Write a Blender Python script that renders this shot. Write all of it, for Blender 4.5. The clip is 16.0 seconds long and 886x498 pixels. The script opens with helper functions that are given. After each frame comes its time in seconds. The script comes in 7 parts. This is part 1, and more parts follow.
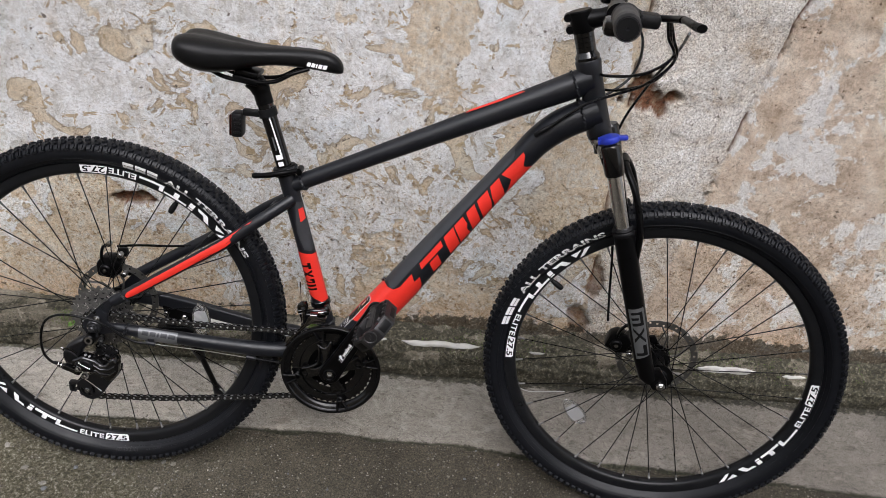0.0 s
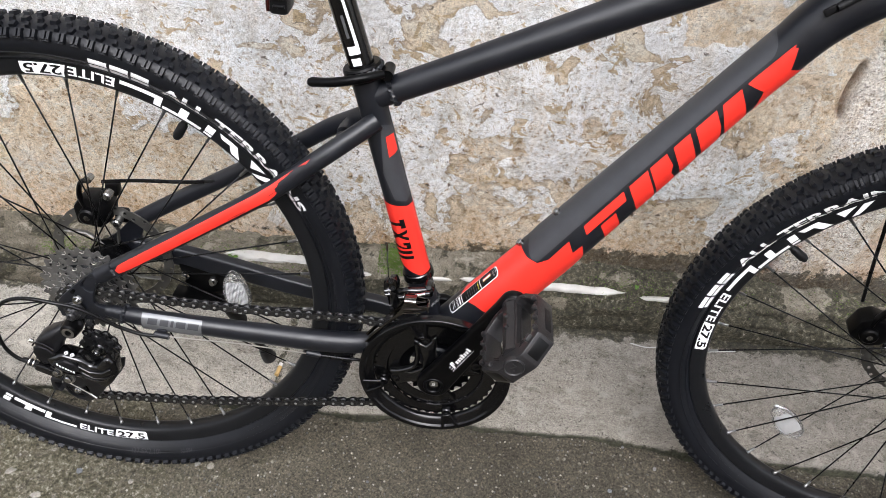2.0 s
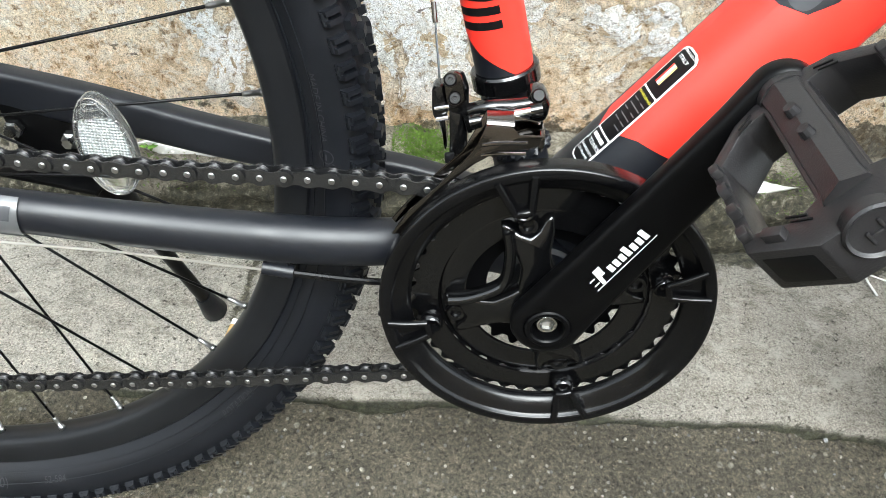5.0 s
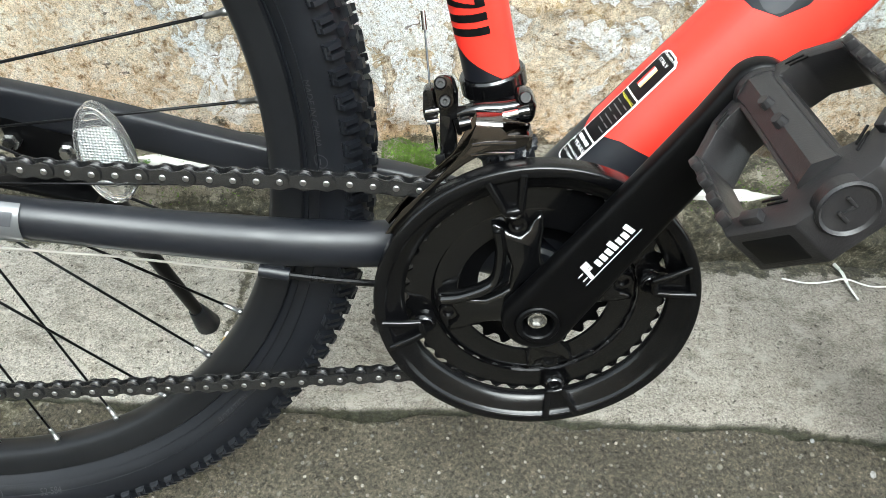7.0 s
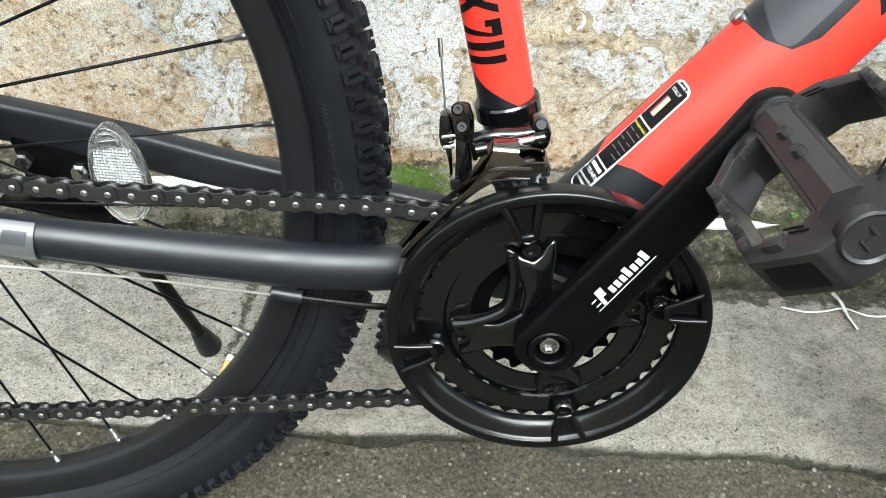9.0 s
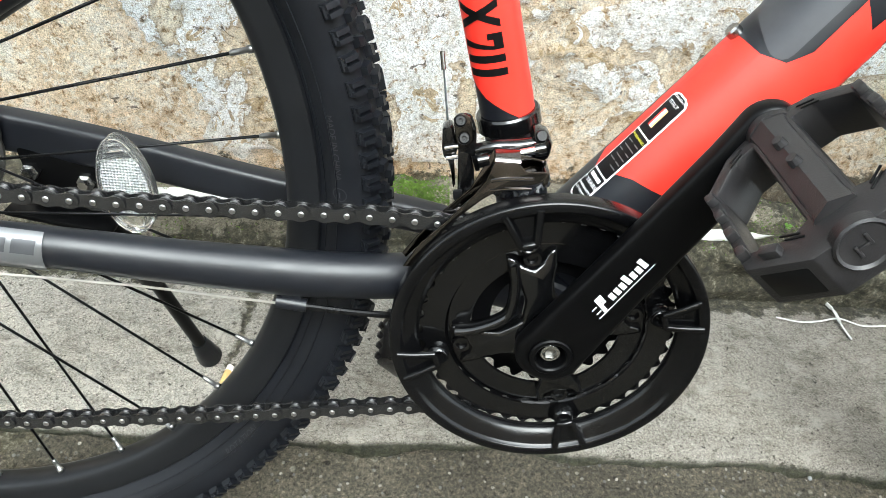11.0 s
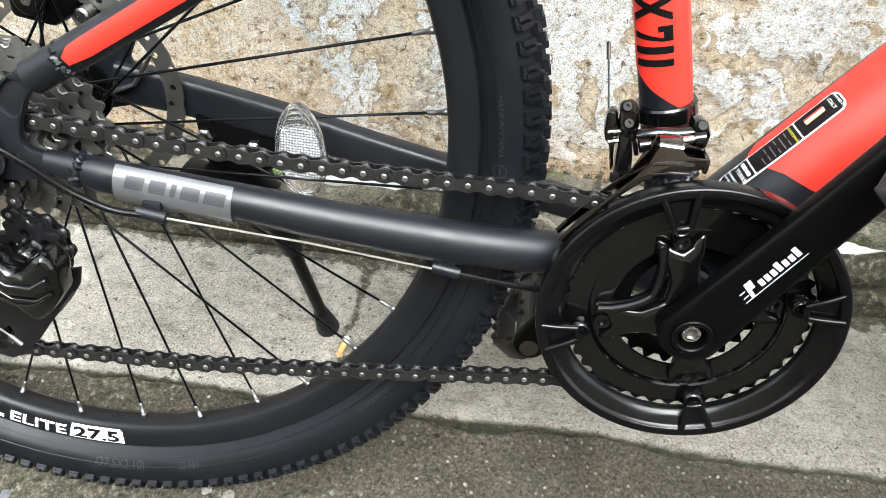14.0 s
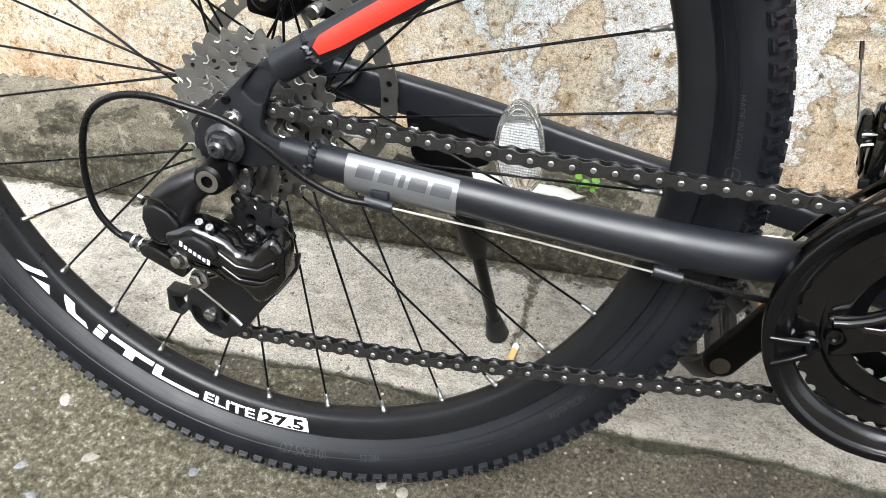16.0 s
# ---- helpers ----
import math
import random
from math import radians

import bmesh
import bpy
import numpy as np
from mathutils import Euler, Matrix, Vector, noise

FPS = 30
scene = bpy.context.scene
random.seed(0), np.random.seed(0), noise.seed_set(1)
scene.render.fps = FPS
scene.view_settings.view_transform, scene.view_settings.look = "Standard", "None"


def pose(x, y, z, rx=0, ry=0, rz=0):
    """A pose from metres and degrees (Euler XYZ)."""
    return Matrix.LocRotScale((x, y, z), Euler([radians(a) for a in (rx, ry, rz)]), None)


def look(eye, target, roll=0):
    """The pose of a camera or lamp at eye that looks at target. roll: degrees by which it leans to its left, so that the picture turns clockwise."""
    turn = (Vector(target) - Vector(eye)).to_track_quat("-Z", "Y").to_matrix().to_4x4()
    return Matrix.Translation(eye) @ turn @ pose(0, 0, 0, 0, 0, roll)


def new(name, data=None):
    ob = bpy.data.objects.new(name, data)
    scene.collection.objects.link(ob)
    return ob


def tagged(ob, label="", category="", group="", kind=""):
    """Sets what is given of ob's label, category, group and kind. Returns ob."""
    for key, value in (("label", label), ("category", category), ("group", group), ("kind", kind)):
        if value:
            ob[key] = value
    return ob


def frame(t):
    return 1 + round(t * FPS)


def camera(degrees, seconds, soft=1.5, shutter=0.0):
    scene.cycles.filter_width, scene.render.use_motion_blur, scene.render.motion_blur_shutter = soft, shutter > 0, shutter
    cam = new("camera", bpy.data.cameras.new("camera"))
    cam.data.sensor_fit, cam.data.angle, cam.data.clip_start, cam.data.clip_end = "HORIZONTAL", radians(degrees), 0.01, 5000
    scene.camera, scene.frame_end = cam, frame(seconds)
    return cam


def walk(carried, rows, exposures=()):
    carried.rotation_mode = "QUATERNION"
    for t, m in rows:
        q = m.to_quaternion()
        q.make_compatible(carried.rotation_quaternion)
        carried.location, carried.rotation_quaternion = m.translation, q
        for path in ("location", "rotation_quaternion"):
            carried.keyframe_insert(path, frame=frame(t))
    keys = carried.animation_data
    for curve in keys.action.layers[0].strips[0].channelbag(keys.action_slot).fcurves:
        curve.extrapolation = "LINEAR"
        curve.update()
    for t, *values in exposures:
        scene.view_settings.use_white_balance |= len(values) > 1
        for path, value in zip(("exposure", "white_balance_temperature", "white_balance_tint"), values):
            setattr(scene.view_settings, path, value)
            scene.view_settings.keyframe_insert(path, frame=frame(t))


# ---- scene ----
cam = camera(58.2, 16.0, 0.55)
PATH = [
    (0, (0.138, 0.177, 1.263), (0.233, 1.905, 0.26), 6.6),
    (0.5, (0.14, 0.221, 1.237), (0.189, 1.891, 0.138), 6.5),
    (1, (0.09, 0.371, 1.199), (0.12, 1.989, 0.023), 6.8),
    (1.5, (0.021, 0.547, 1.157), (0.046, 2.113, -0.087), 6.6),
    (2, (0.001, 0.751, 1.082), (0.027, 2.208, -0.288), 5.9),
    (2.5, (-0.017, 1.005, 0.993), (0.012, 2.247, -0.575), 6.7),
    (3, (-0.037, 1.067, 0.862), (0.003, 2.238, -0.759), 7.4),
    (3.5, (-0.042, 1.08, 0.695), (-0.008, 2.349, -0.851), 7.0),
    (3.7, (-0.046, 1.079, 0.656), (-0.01, 2.402, -0.84), 6.4),
    (5.8, (-0.056, 1.055, 0.616), (0.009, 2.503, -0.763), 4.5),
    (6, (-0.055, 1.054, 0.615), (0.015, 2.505, -0.761), 4.4),
    (6.5, (-0.058, 1.05, 0.616), (0.023, 2.515, -0.744), 4.5),
    (7, (-0.058, 1.044, 0.619), (0.029, 2.524, -0.724), 4.7),
    (7.5, (-0.064, 1.041, 0.62), (0.023, 2.534, -0.708), 4.8),
    (8, (-0.07, 1.042, 0.617), (0.026, 2.544, -0.701), 5.2),
    (8.5, (-0.074, 1.043, 0.614), (0.03, 2.556, -0.689), 5.6),
    (9, (-0.071, 1.042, 0.619), (0.036, 2.564, -0.674), 5.8),
    (11.5, (-0.081, 1.029, 0.622), (0.041, 2.575, -0.641), 6.1),
    (12, (-0.095, 1.022, 0.619), (0.018, 2.571, -0.641), 6.5),
    (12.5, (-0.109, 1.018, 0.617), (-0.016, 2.569, -0.643), 7.1),
    (13, (-0.114, 1.016, 0.617), (-0.049, 2.566, -0.646), 7.3),
    (13.5, (-0.117, 1.007, 0.618), (-0.087, 2.558, -0.645), 7.3),
    (14, (-0.131, 0.996, 0.621), (-0.166, 2.543, -0.646), 6.4),
    (14.5, (-0.148, 0.993, 0.618), (-0.229, 2.542, -0.644), 6.0),
    (15, (-0.162, 0.987, 0.613), (-0.31, 2.537, -0.643), 5.1),
    (15.5, (-0.182, 0.981, 0.61), (-0.415, 2.525, -0.639), 3.7),
    (16, (-0.199, 0.98, 0.601), (-0.506, 2.518, -0.641), 3.0),
]
walk(cam, [(t, look(eye, target, roll)) for t, eye, target, roll in PATH],
     exposures=[(0.0, 0.87, 6450, 13), (1.0, 1.3, 6450, 16), (2.0, 1.62, 6400, 12), (3.0, 2.14, 6330, 9), (3.6, 2.36, 6300, 8), (6.0, 2.42, 6250, 0), (11.5, 2.42, 6270, 1), (16.0, 2.38, 6400, 7)])

# ---- light: an overcast alley ----
world = bpy.data.worlds.new("overcast_sky")
scene.world = world
world.use_nodes = True
wn = world.node_tree.nodes
sky = wn.new("ShaderNodeTexSky")
sky.sky_type, sky.sun_disc = "NISHITA", False
sky.sun_elevation, sky.sun_rotation = radians(51), radians(176)
sky.air_density, sky.dust_density, sky.ozone_density = 1.0, 4.0, 0.6
soften = wn.new("ShaderNodeHueSaturation")
soften.inputs["Saturation"].default_value = 0.25
world.node_tree.links.new(sky.outputs[0], soften.inputs["Color"])
world.node_tree.links.new(soften.outputs[0], wn["Background"].inputs[0])
wn["Background"].inputs[1].default_value = 0.14
sun = new("sun", bpy.data.lights.new("sun", "SUN"))
sun.data.energy, sun.data.angle, sun.data.color = 1.25, radians(50), (0.95, 0.985, 1.06)
sun.matrix_world = look((0.3, -2.6, 5.0), (0, 1.4, 0))


# ---- materials ----
def ramp_node(nt, fac, stops):
    r = nt.nodes.new("ShaderNodeValToRGB")
    e = r.color_ramp.elements
    while len(e) < len(stops):
        e.new(0.5)
    for el, (p, c) in zip(e, stops):
        el.position, el.color = p, (*c, 1) if len(c) == 3 else c
    nt.links.new(fac, r.inputs[0])
    return r.outputs[0]


def noise_node(nt, scale, detail=6, rough=0.6, stretch=None, distortion=0.0):
    tc = nt.nodes.new("ShaderNodeTexCoord")
    n = nt.nodes.new("ShaderNodeTexNoise")
    n.inputs["Scale"].default_value, n.inputs["Detail"].default_value = scale, detail
    n.inputs["Roughness"].default_value, n.inputs["Distortion"].default_value = rough, distortion
    src = tc.outputs["Object"]
    if stretch:
        mp = nt.nodes.new("ShaderNodeMapping")
        mp.inputs["Scale"].default_value = stretch
        nt.links.new(src, mp.inputs[0])
        src = mp.outputs[0]
    nt.links.new(src, n.inputs["Vector"])
    return n.outputs["Fac"]


def mix_node(nt, fac, a, b, mode="MIX"):
    m = nt.nodes.new("ShaderNodeMix")
    m.data_type, m.blend_type = "RGBA", mode
    for sock, v in ((m.inputs[0], fac), (m.inputs[6], a), (m.inputs[7], b)):
        if isinstance(v, (int, float)):
            sock.default_value = v
        elif isinstance(v, tuple):
            sock.default_value = (*v, 1)
        else:
            nt.links.new(v, sock)
    return m.outputs[2]


def bump_node(nt, height, strength, distance=0.001, normal=None):
    b = nt.nodes.new("ShaderNodeBump")
    b.inputs["Strength"].default_value, b.inputs["Distance"].default_value = strength, distance
    nt.links.new(height, b.inputs["Height"])
    if normal:
        nt.links.new(normal, b.inputs["Normal"])
    return b.outputs[0]


def material(name, colour, rough=0.5, metal=0.0, vary=0.25, grain=900.0, bump=0.15, wear=None, coat=0.0, spec=0.5):
    """A surface of one colour with grain, smudges and fine relief."""
    m = bpy.data.materials.new(name)
    m.use_nodes = True
    nt = m.node_tree
    p = nt.nodes["Principled BSDF"]
    fine, broad = noise_node(nt, grain, 3), noise_node(nt, 38.0, 5, 0.65)
    lo = tuple(c * (1 - vary) for c in colour)
    hi = tuple(min(1, c * (1 + vary)) for c in colour)
    col = ramp_node(nt, broad, [(0.3, lo), (0.72, hi)])
    if wear:
        dust = ramp_node(nt, noise_node(nt, 130.0, 8, 0.7), [(0.56, (0, 0, 0)), (0.8, (1, 1, 1))])
        col = mix_node(nt, dust, col, wear)
    nt.links.new(col, p.inputs["Base Color"])
    rr = ramp_node(nt, broad, [(0.25, (max(0, rough - 0.09),) * 3), (0.8, (min(1, rough + 0.1),) * 3)])
    nt.links.new(rr, p.inputs["Roughness"])
    p.inputs["Metallic"].default_value, p.inputs["Coat Weight"].default_value = metal, coat
    p.inputs["Specular IOR Level"].default_value = spec
    if bump:
        nt.links.new(bump_node(nt, fine, bump, 0.0004), p.inputs["Normal"])
    return m


SLATE = material("matte_slate_paint", (0.0050, 0.0058, 0.0084), 0.42, 0.0, 0.12, 2500, 0.06, spec=0.4)
SLATE_LIGHT = material("satin_grey_paint", (0.042, 0.0435, 0.048), 0.42, 0.25, 0.1, 2500, 0.05, spec=0.3)
RED = material("red_paint", (0.62, 0.026, 0.016), 0.38, 0.0, 0.06, 2500, 0.05)
BLACK_ALLOY = material("black_anodised_alloy", (0.0016, 0.0016, 0.0018), 0.34, 0.0, 0.2, 1500, 0.08, spec=0.11)
BLACK_GLOSS = material("glossy_black_plastic", (0.0016, 0.0016, 0.0018), 0.18, 0.0, 0.25, 900, 0.03, (0.005, 0.005, 0.0055), 0.15, 0.4)
LACQUER = material("black_lacquered_alloy", (0.0018, 0.0018, 0.0020), 0.15, 0.0, 0.2, 900, 0.03, (0.0045, 0.0045, 0.0045), 0.2, 0.5)
GUARD_PLASTIC = material("satin_black_guard", (0.0020, 0.0020, 0.0023), 0.2, 0.0, 0.2, 900, 0.06, (0.0045, 0.0045, 0.0047), spec=0.28)
BLACK_PLASTIC = material("matte_black_plastic", (0.0044, 0.0044, 0.00495), 0.48, 0.0, 0.2, 1400, 0.25, (0.0110, 0.0110, 0.0110), spec=0.17)
PEDAL_PLASTIC = material("dusty_dark_plastic", (0.0125, 0.0118, 0.0125), 0.38, 0.0, 0.25, 1100, 0.35, (0.024, 0.0228, 0.0236), spec=0.35)
RUBBER = material("black_rubber", (0.0040, 0.0046, 0.0064), 0.44, 0.0, 0.2, 700, 0.2, (0.0066, 0.0074, 0.0098), spec=0.24)
RUBBER_TEXT = material("raised_rubber", (0.024, 0.0245, 0.027), 0.5, 0.0, 0.1, 700, 0.1, spec=0.3)
RIM_BLACK = material("satin_black_rim", (0.0062, 0.0066, 0.0076), 0.34, 0.0, 0.15, 2000, 0.04, spec=0.22)
SPOKE_BLACK = material("black_steel_spoke", (0.0044, 0.0044, 0.00495), 0.3, 0.3, 0.1, 900, 0.0, spec=0.17)
CHROME = material("bright_steel", (0.72, 0.72, 0.73), 0.16, 1.0, 0.08, 900, 0.03)
STEEL = material("brushed_steel", (0.3, 0.295, 0.285), 0.36, 1.0, 0.15, 1600, 0.2)
COG_STEEL = material("grey_plated_steel", (0.125, 0.122, 0.116), 0.34, 0.65, 0.25, 1500, 0.2, (0.2, 0.195, 0.185))
CHAIN_STEEL = material("oiled_chain_steel", (0.075, 0.075, 0.078), 0.22, 0.9, 0.3, 1500, 0.15)
CHAIN_PIN = material("chain_pin_steel", (0.32, 0.315, 0.31), 0.34, 1.0, 0.2, 1500, 0.1)
ROTOR_STEEL = material("ground_disc_steel", (0.12, 0.117, 0.11), 0.42, 0.8, 0.15, 1600, 0.2)
DARK_CHROME = material("dark_chromed_steel", (0.13, 0.12, 0.115), 0.11, 1.0, 0.15, 900, 0.05)
NUT_GREY = material("satin_grey_nut", (0.022, 0.022, 0.024), 0.3, 0.3, 0.2, 900, 0.1)
SATIN_BLACK = material("satin_black_casting", (0.0065, 0.0065, 0.0075), 0.36, 0.0, 0.15, 1600, 0.15, spec=0.3)
ZINC = material("zinc_plated_bolt", (0.34, 0.34, 0.335), 0.26, 1.0, 0.15, 900, 0.1)
NIPPLE = material("silver_nipple", (0.24, 0.24, 0.24), 0.34, 1.0, 0.1, 900, 0.0)
WHITE = material("white_decal", (0.82, 0.82, 0.82), 0.42, 0.0, 0.04, 900, 0.0)
SILVER = material("silver_decal", (0.105, 0.108, 0.112), 0.34, 0.4, 0.06, 900, 0.0)
YELLOW = material("yellow_print", (0.62, 0.6, 0.05), 0.45, 0.0, 0.05, 900, 0.0)
BLACK_DECAL = material("black_print", (0.00275, 0.00275, 0.00302), 0.4, 0.0, 0.1, 900, 0.0, spec=0.17)
BLUE = material("blue_plastic_knob", (0.012, 0.028, 0.32), 0.34, 0.0, 0.15, 900, 0.1)
ORANGE = material("amber_reflector", (0.75, 0.22, 0.03), 0.2, 0.0, 0.1, 300, 0.3)
RED_LENS = material("dark_red_lens", (0.02, 0.002, 0.002), 0.15, 0.0, 0.1, 300, 0.2)
SADDLE_VINYL = material("black_saddle_vinyl", (0.00413, 0.00413, 0.0044), 0.42, 0.0, 0.12, 1300, 0.35, spec=0.19)
CABLE = material("black_cable_housing", (0.00275, 0.00275, 0.00302), 0.28, 0.0, 0.1, 900, 0.05, spec=0.22)
WIRE = material("bare_steel_wire", (0.58, 0.56, 0.52), 0.35, 1.0, 0.1, 900, 0.1)
GREEN_LEAF = material("young_green_leaf", (0.11, 0.24, 0.03), 0.5, 0.0, 0.3, 200, 0.3)
TWINE = material("white_plastic_twine", (0.48, 0.48, 0.46), 0.5, 0.0, 0.1, 700, 0.2)
FILTER = material("tan_filter_paper", (0.62, 0.42, 0.17), 0.8, 0.0, 0.2, 900, 0.3)
PAPER = material("white_cigarette_paper", (0.75, 0.74, 0.7), 0.85, 0.0, 0.1, 900, 0.2)


def clear_plastic(name, clear, rough, relief):
    m = bpy.data.materials.new(name)
    m.use_nodes = True
    nt = m.node_tree
    p = nt.nodes["Principled BSDF"]
    p.inputs["Base Color"].default_value = (0.95, 0.955, 0.955, 1)
    p.inputs["Roughness"].default_value = rough
    p.inputs["Transmission Weight"].default_value = clear
    p.inputs["IOR"].default_value = 1.3
    tc = nt.nodes.new("ShaderNodeTexCoord")
    v = nt.nodes.new("ShaderNodeTexVoronoi")
    v.inputs["Scale"].default_value, v.inputs["Randomness"].default_value = 520.0, 0.15
    nt.links.new(tc.outputs["Object"], v.inputs["Vector"])
    nt.links.new(bump_node(nt, v.outputs["Distance"], relief, 0.004), p.inputs["Normal"])
    return m


CLEAR = clear_plastic("clear_plastic", 0.97, 0.04, 0.0)
LATTICE = clear_plastic("clear_lattice", 0.6, 0.16, 1.0)


def attribute_node(nt, name):
    a = nt.nodes.new("ShaderNodeAttribute")
    a.attribute_name = name
    return a.outputs["Fac"]


def plaster():
    """Old limewash flaking in thin coats off ochre render. 'layer': where coats are left; 'tan': a later, smoother render; 'rough': grey roughcast."""
    m = bpy.data.materials.new("flaking_plaster")
    m.use_nodes = True
    nt = m.node_tree
    p = nt.nodes["Principled BSDF"]
    layer, hollow, damp = attribute_node(nt, "layer"), attribute_node(nt, "hollow"), attribute_node(nt, "damp")
    tan, rough = attribute_node(nt, "tan"), attribute_node(nt, "rough")
    white = (1, 1, 1)
    black = (0, 0, 0)
    # bare render: ochre, rust and grey, sandy
    bare = ramp_node(nt, noise_node(nt, 20, 12, 0.72), [(0.28, (0.36, 0.27, 0.185)), (0.42, (0.6, 0.485, 0.345)), (0.56, (0.7, 0.61, 0.485)), (0.74, (0.75, 0.71, 0.64))])
    sand = ramp_node(nt, noise_node(nt, 380, 6, 0.75), [(0.3, (0.38, 0.34, 0.3)), (0.5, white), (0.72, white)])
    bare = mix_node(nt, 0.55, bare, sand, "MULTIPLY")
    crumb = ramp_node(nt, noise_node(nt, 65, 13, 0.72, None, 0.5), [(0.52, black), (0.545, white)])
    bare = mix_node(nt, mix_node(nt, 1.0, crumb, (0.8, 0.8, 0.8), "MULTIPLY"), bare, (0.66, 0.62, 0.55))
    # older coat, greyish cream
    cream = ramp_node(nt, noise_node(nt, 9, 10, 0.7), [(0.3, (0.56, 0.45, 0.31)), (0.5, (0.66, 0.57, 0.44)), (0.7, (0.74, 0.70, 0.62))])
    # top coat, white, in crisp flakes
    scale = noise_node(nt, 10, 8, 0.58, None, 0.7)
    coat = ramp_node(nt, scale, [(0.432, black), (0.442, white)])
    # outline round each flake: its shadow edge put into the colour
    rim = ramp_node(nt, scale, [(0.405, black), (0.43, white), (0.436, white), (0.444, black)])
    top = ramp_node(nt, noise_node(nt, 30, 8, 0.7), [(0.34, (0.56, 0.535, 0.49)), (0.44, (0.72, 0.71, 0.69)), (0.65, (0.86, 0.862, 0.862))])
    wash = mix_node(nt, coat, cream, top)
    wash = mix_node(nt, mix_node(nt, 1.0, rim, (0.55, 0.55, 0.55), "MULTIPLY"), wash, (0.27, 0.19, 0.11))
    peel = ramp_node(nt, noise_node(nt, 27, 9, 0.62, (0.7, 1, 1.5), 1.2), [(0.495, white), (0.504, (0.55, 0.47, 0.38)), (0.512, (0.62, 0.55, 0.46)), (0.516, white)])
    wash = mix_node(nt, 0.4, wash, peel, "MULTIPLY")
    chip = ramp_node(nt, noise_node(nt, 30, 7, 0.62, (1, 1, 1.25), 0.9), [(0.6, black), (0.612, white)])
    wash = mix_node(nt, mix_node(nt, 1.0, chip, (0.85, 0.85, 0.85), "MULTIPLY"), wash, (0.46, 0.345, 0.2))
    speck = ramp_node(nt, noise_node(nt, 150, 9, 0.72, None, 0.4), [(0.31, (0.22, 0.17, 0.12)), (0.37, white)])
    wash = mix_node(nt, 0.9, wash, speck, "MULTIPLY")
    cool = ramp_node(nt, noise_node(nt, 4.5, 7, 0.65), [(0.52, black), (0.68, (0.8, 0.8, 0.8))])
    wash = mix_node(nt, cool, wash, mix_node(nt, 0.85, wash, (0.86, 0.93, 0.97), "MULTIPLY"))
    edge = ramp_node(nt, layer, [(0.35, black), (0.5, white)])
    col = mix_node(nt, edge, bare, wash)
    # later render to one side: tan with small holes and pale flakes
    tan_c = ramp_node(nt, noise_node(nt, 17, 11, 0.72), [(0.32, (0.34, 0.255, 0.18)), (0.45, (0.56, 0.45, 0.35)), (0.58, (0.66, 0.57, 0.47)), (0.72, (0.74, 0.69, 0.62))])
    flake = ramp_node(nt, noise_node(nt, 11, 13, 0.68, None, 0.3), [(0.53, black), (0.55, white)])
    tan_c = mix_node(nt, flake, tan_c, (0.72, 0.7, 0.67))
    hole = ramp_node(nt, noise_node(nt, 75, 6, 0.6), [(0.31, (0.2, 0.15, 0.1)), (0.35, white)])
    tan_c = mix_node(nt, 1.0, tan_c, hole, "MULTIPLY")
    col = mix_node(nt, tan, col, tan_c)
    grit = ramp_node(nt, noise_node(nt, 240, 10, 0.8), [(0.4, (0.16, 0.13, 0.11)), (0.47, (0.6, 0.57, 0.53)), (0.62, (0.86, 0.84, 0.81))])
    stain = ramp_node(nt, noise_node(nt, 14, 10, 0.7), [(0.36, (0.68, 0.56, 0.43)), (0.46, (1.0, 0.97, 0.93)), (0.6, (1.2, 1.2, 1.2))])
    grit = mix_node(nt, 0.9, grit, stain, "MULTIPLY")
    col = mix_node(nt, rough, col, grit)
    streak = ramp_node(nt, noise_node(nt, 7, 9, 0.7, (2.6, 1, 0.7)), [(0.55, black), (0.75, (0.5, 0.5, 0.5))])
    col = mix_node(nt, streak, col, mix_node(nt, 0.9, col, (0.75, 0.58, 0.36), "MULTIPLY"))
    brick = ramp_node(nt, noise_node(nt, 42, 8, 0.7), [(0.32, (0.05, 0.032, 0.02)), (0.45, (0.2, 0.085, 0.045)), (0.56, (0.26, 0.185, 0.125)), (0.7, (0.42, 0.33, 0.24))])
    # brick in the hollows; the same colour paints crack and torn-edge shade
    col = mix_node(nt, hollow, col, brick)
    col = mix_node(nt, damp, col, mix_node(nt, 0.9, col, (0.93, 0.79, 0.67), "MULTIPLY"))
    black_moss = ramp_node(nt, noise_node(nt, 140, 7, 0.78), [(0.4, (0.02, 0.018, 0.013)), (0.54, (0.075, 0.066, 0.046)), (0.66, (0.26, 0.235, 0.19))])
    col = mix_node(nt, crisp(nt, attribute_node(nt, "creep"), noise_node(nt, 46, 12, 0.78), 0.9), col, black_moss)
    # small pits and cracks, their inner dark put into the colour, and sand grains
    pit = ramp_node(nt, noise_node(nt, 62, 5, 0.62, (1, 1, 1.3), 0.7), [(0.655, black), (0.67, white)])
    col = mix_node(nt, mix_node(nt, 1.0, pit, (0.82, 0.82, 0.82), "MULTIPLY"), col, (0.085, 0.062, 0.042))
    scar = ramp_node(nt, noise_node(nt, 16, 9, 0.62, (0.55, 1, 1.9), 1.1), [(0.488, black), (0.497, white), (0.503, white), (0.512, black)])
    gate = ramp_node(nt, noise_node(nt, 7, 4, 0.6), [(0.5, black), (0.6, white)])
    scar = mix_node(nt, 1.0, scar, gate, "MULTIPLY")
    col = mix_node(nt, mix_node(nt, 1.0, scar, (0.42, 0.42, 0.42), "MULTIPLY"), col, (0.16, 0.12, 0.085))
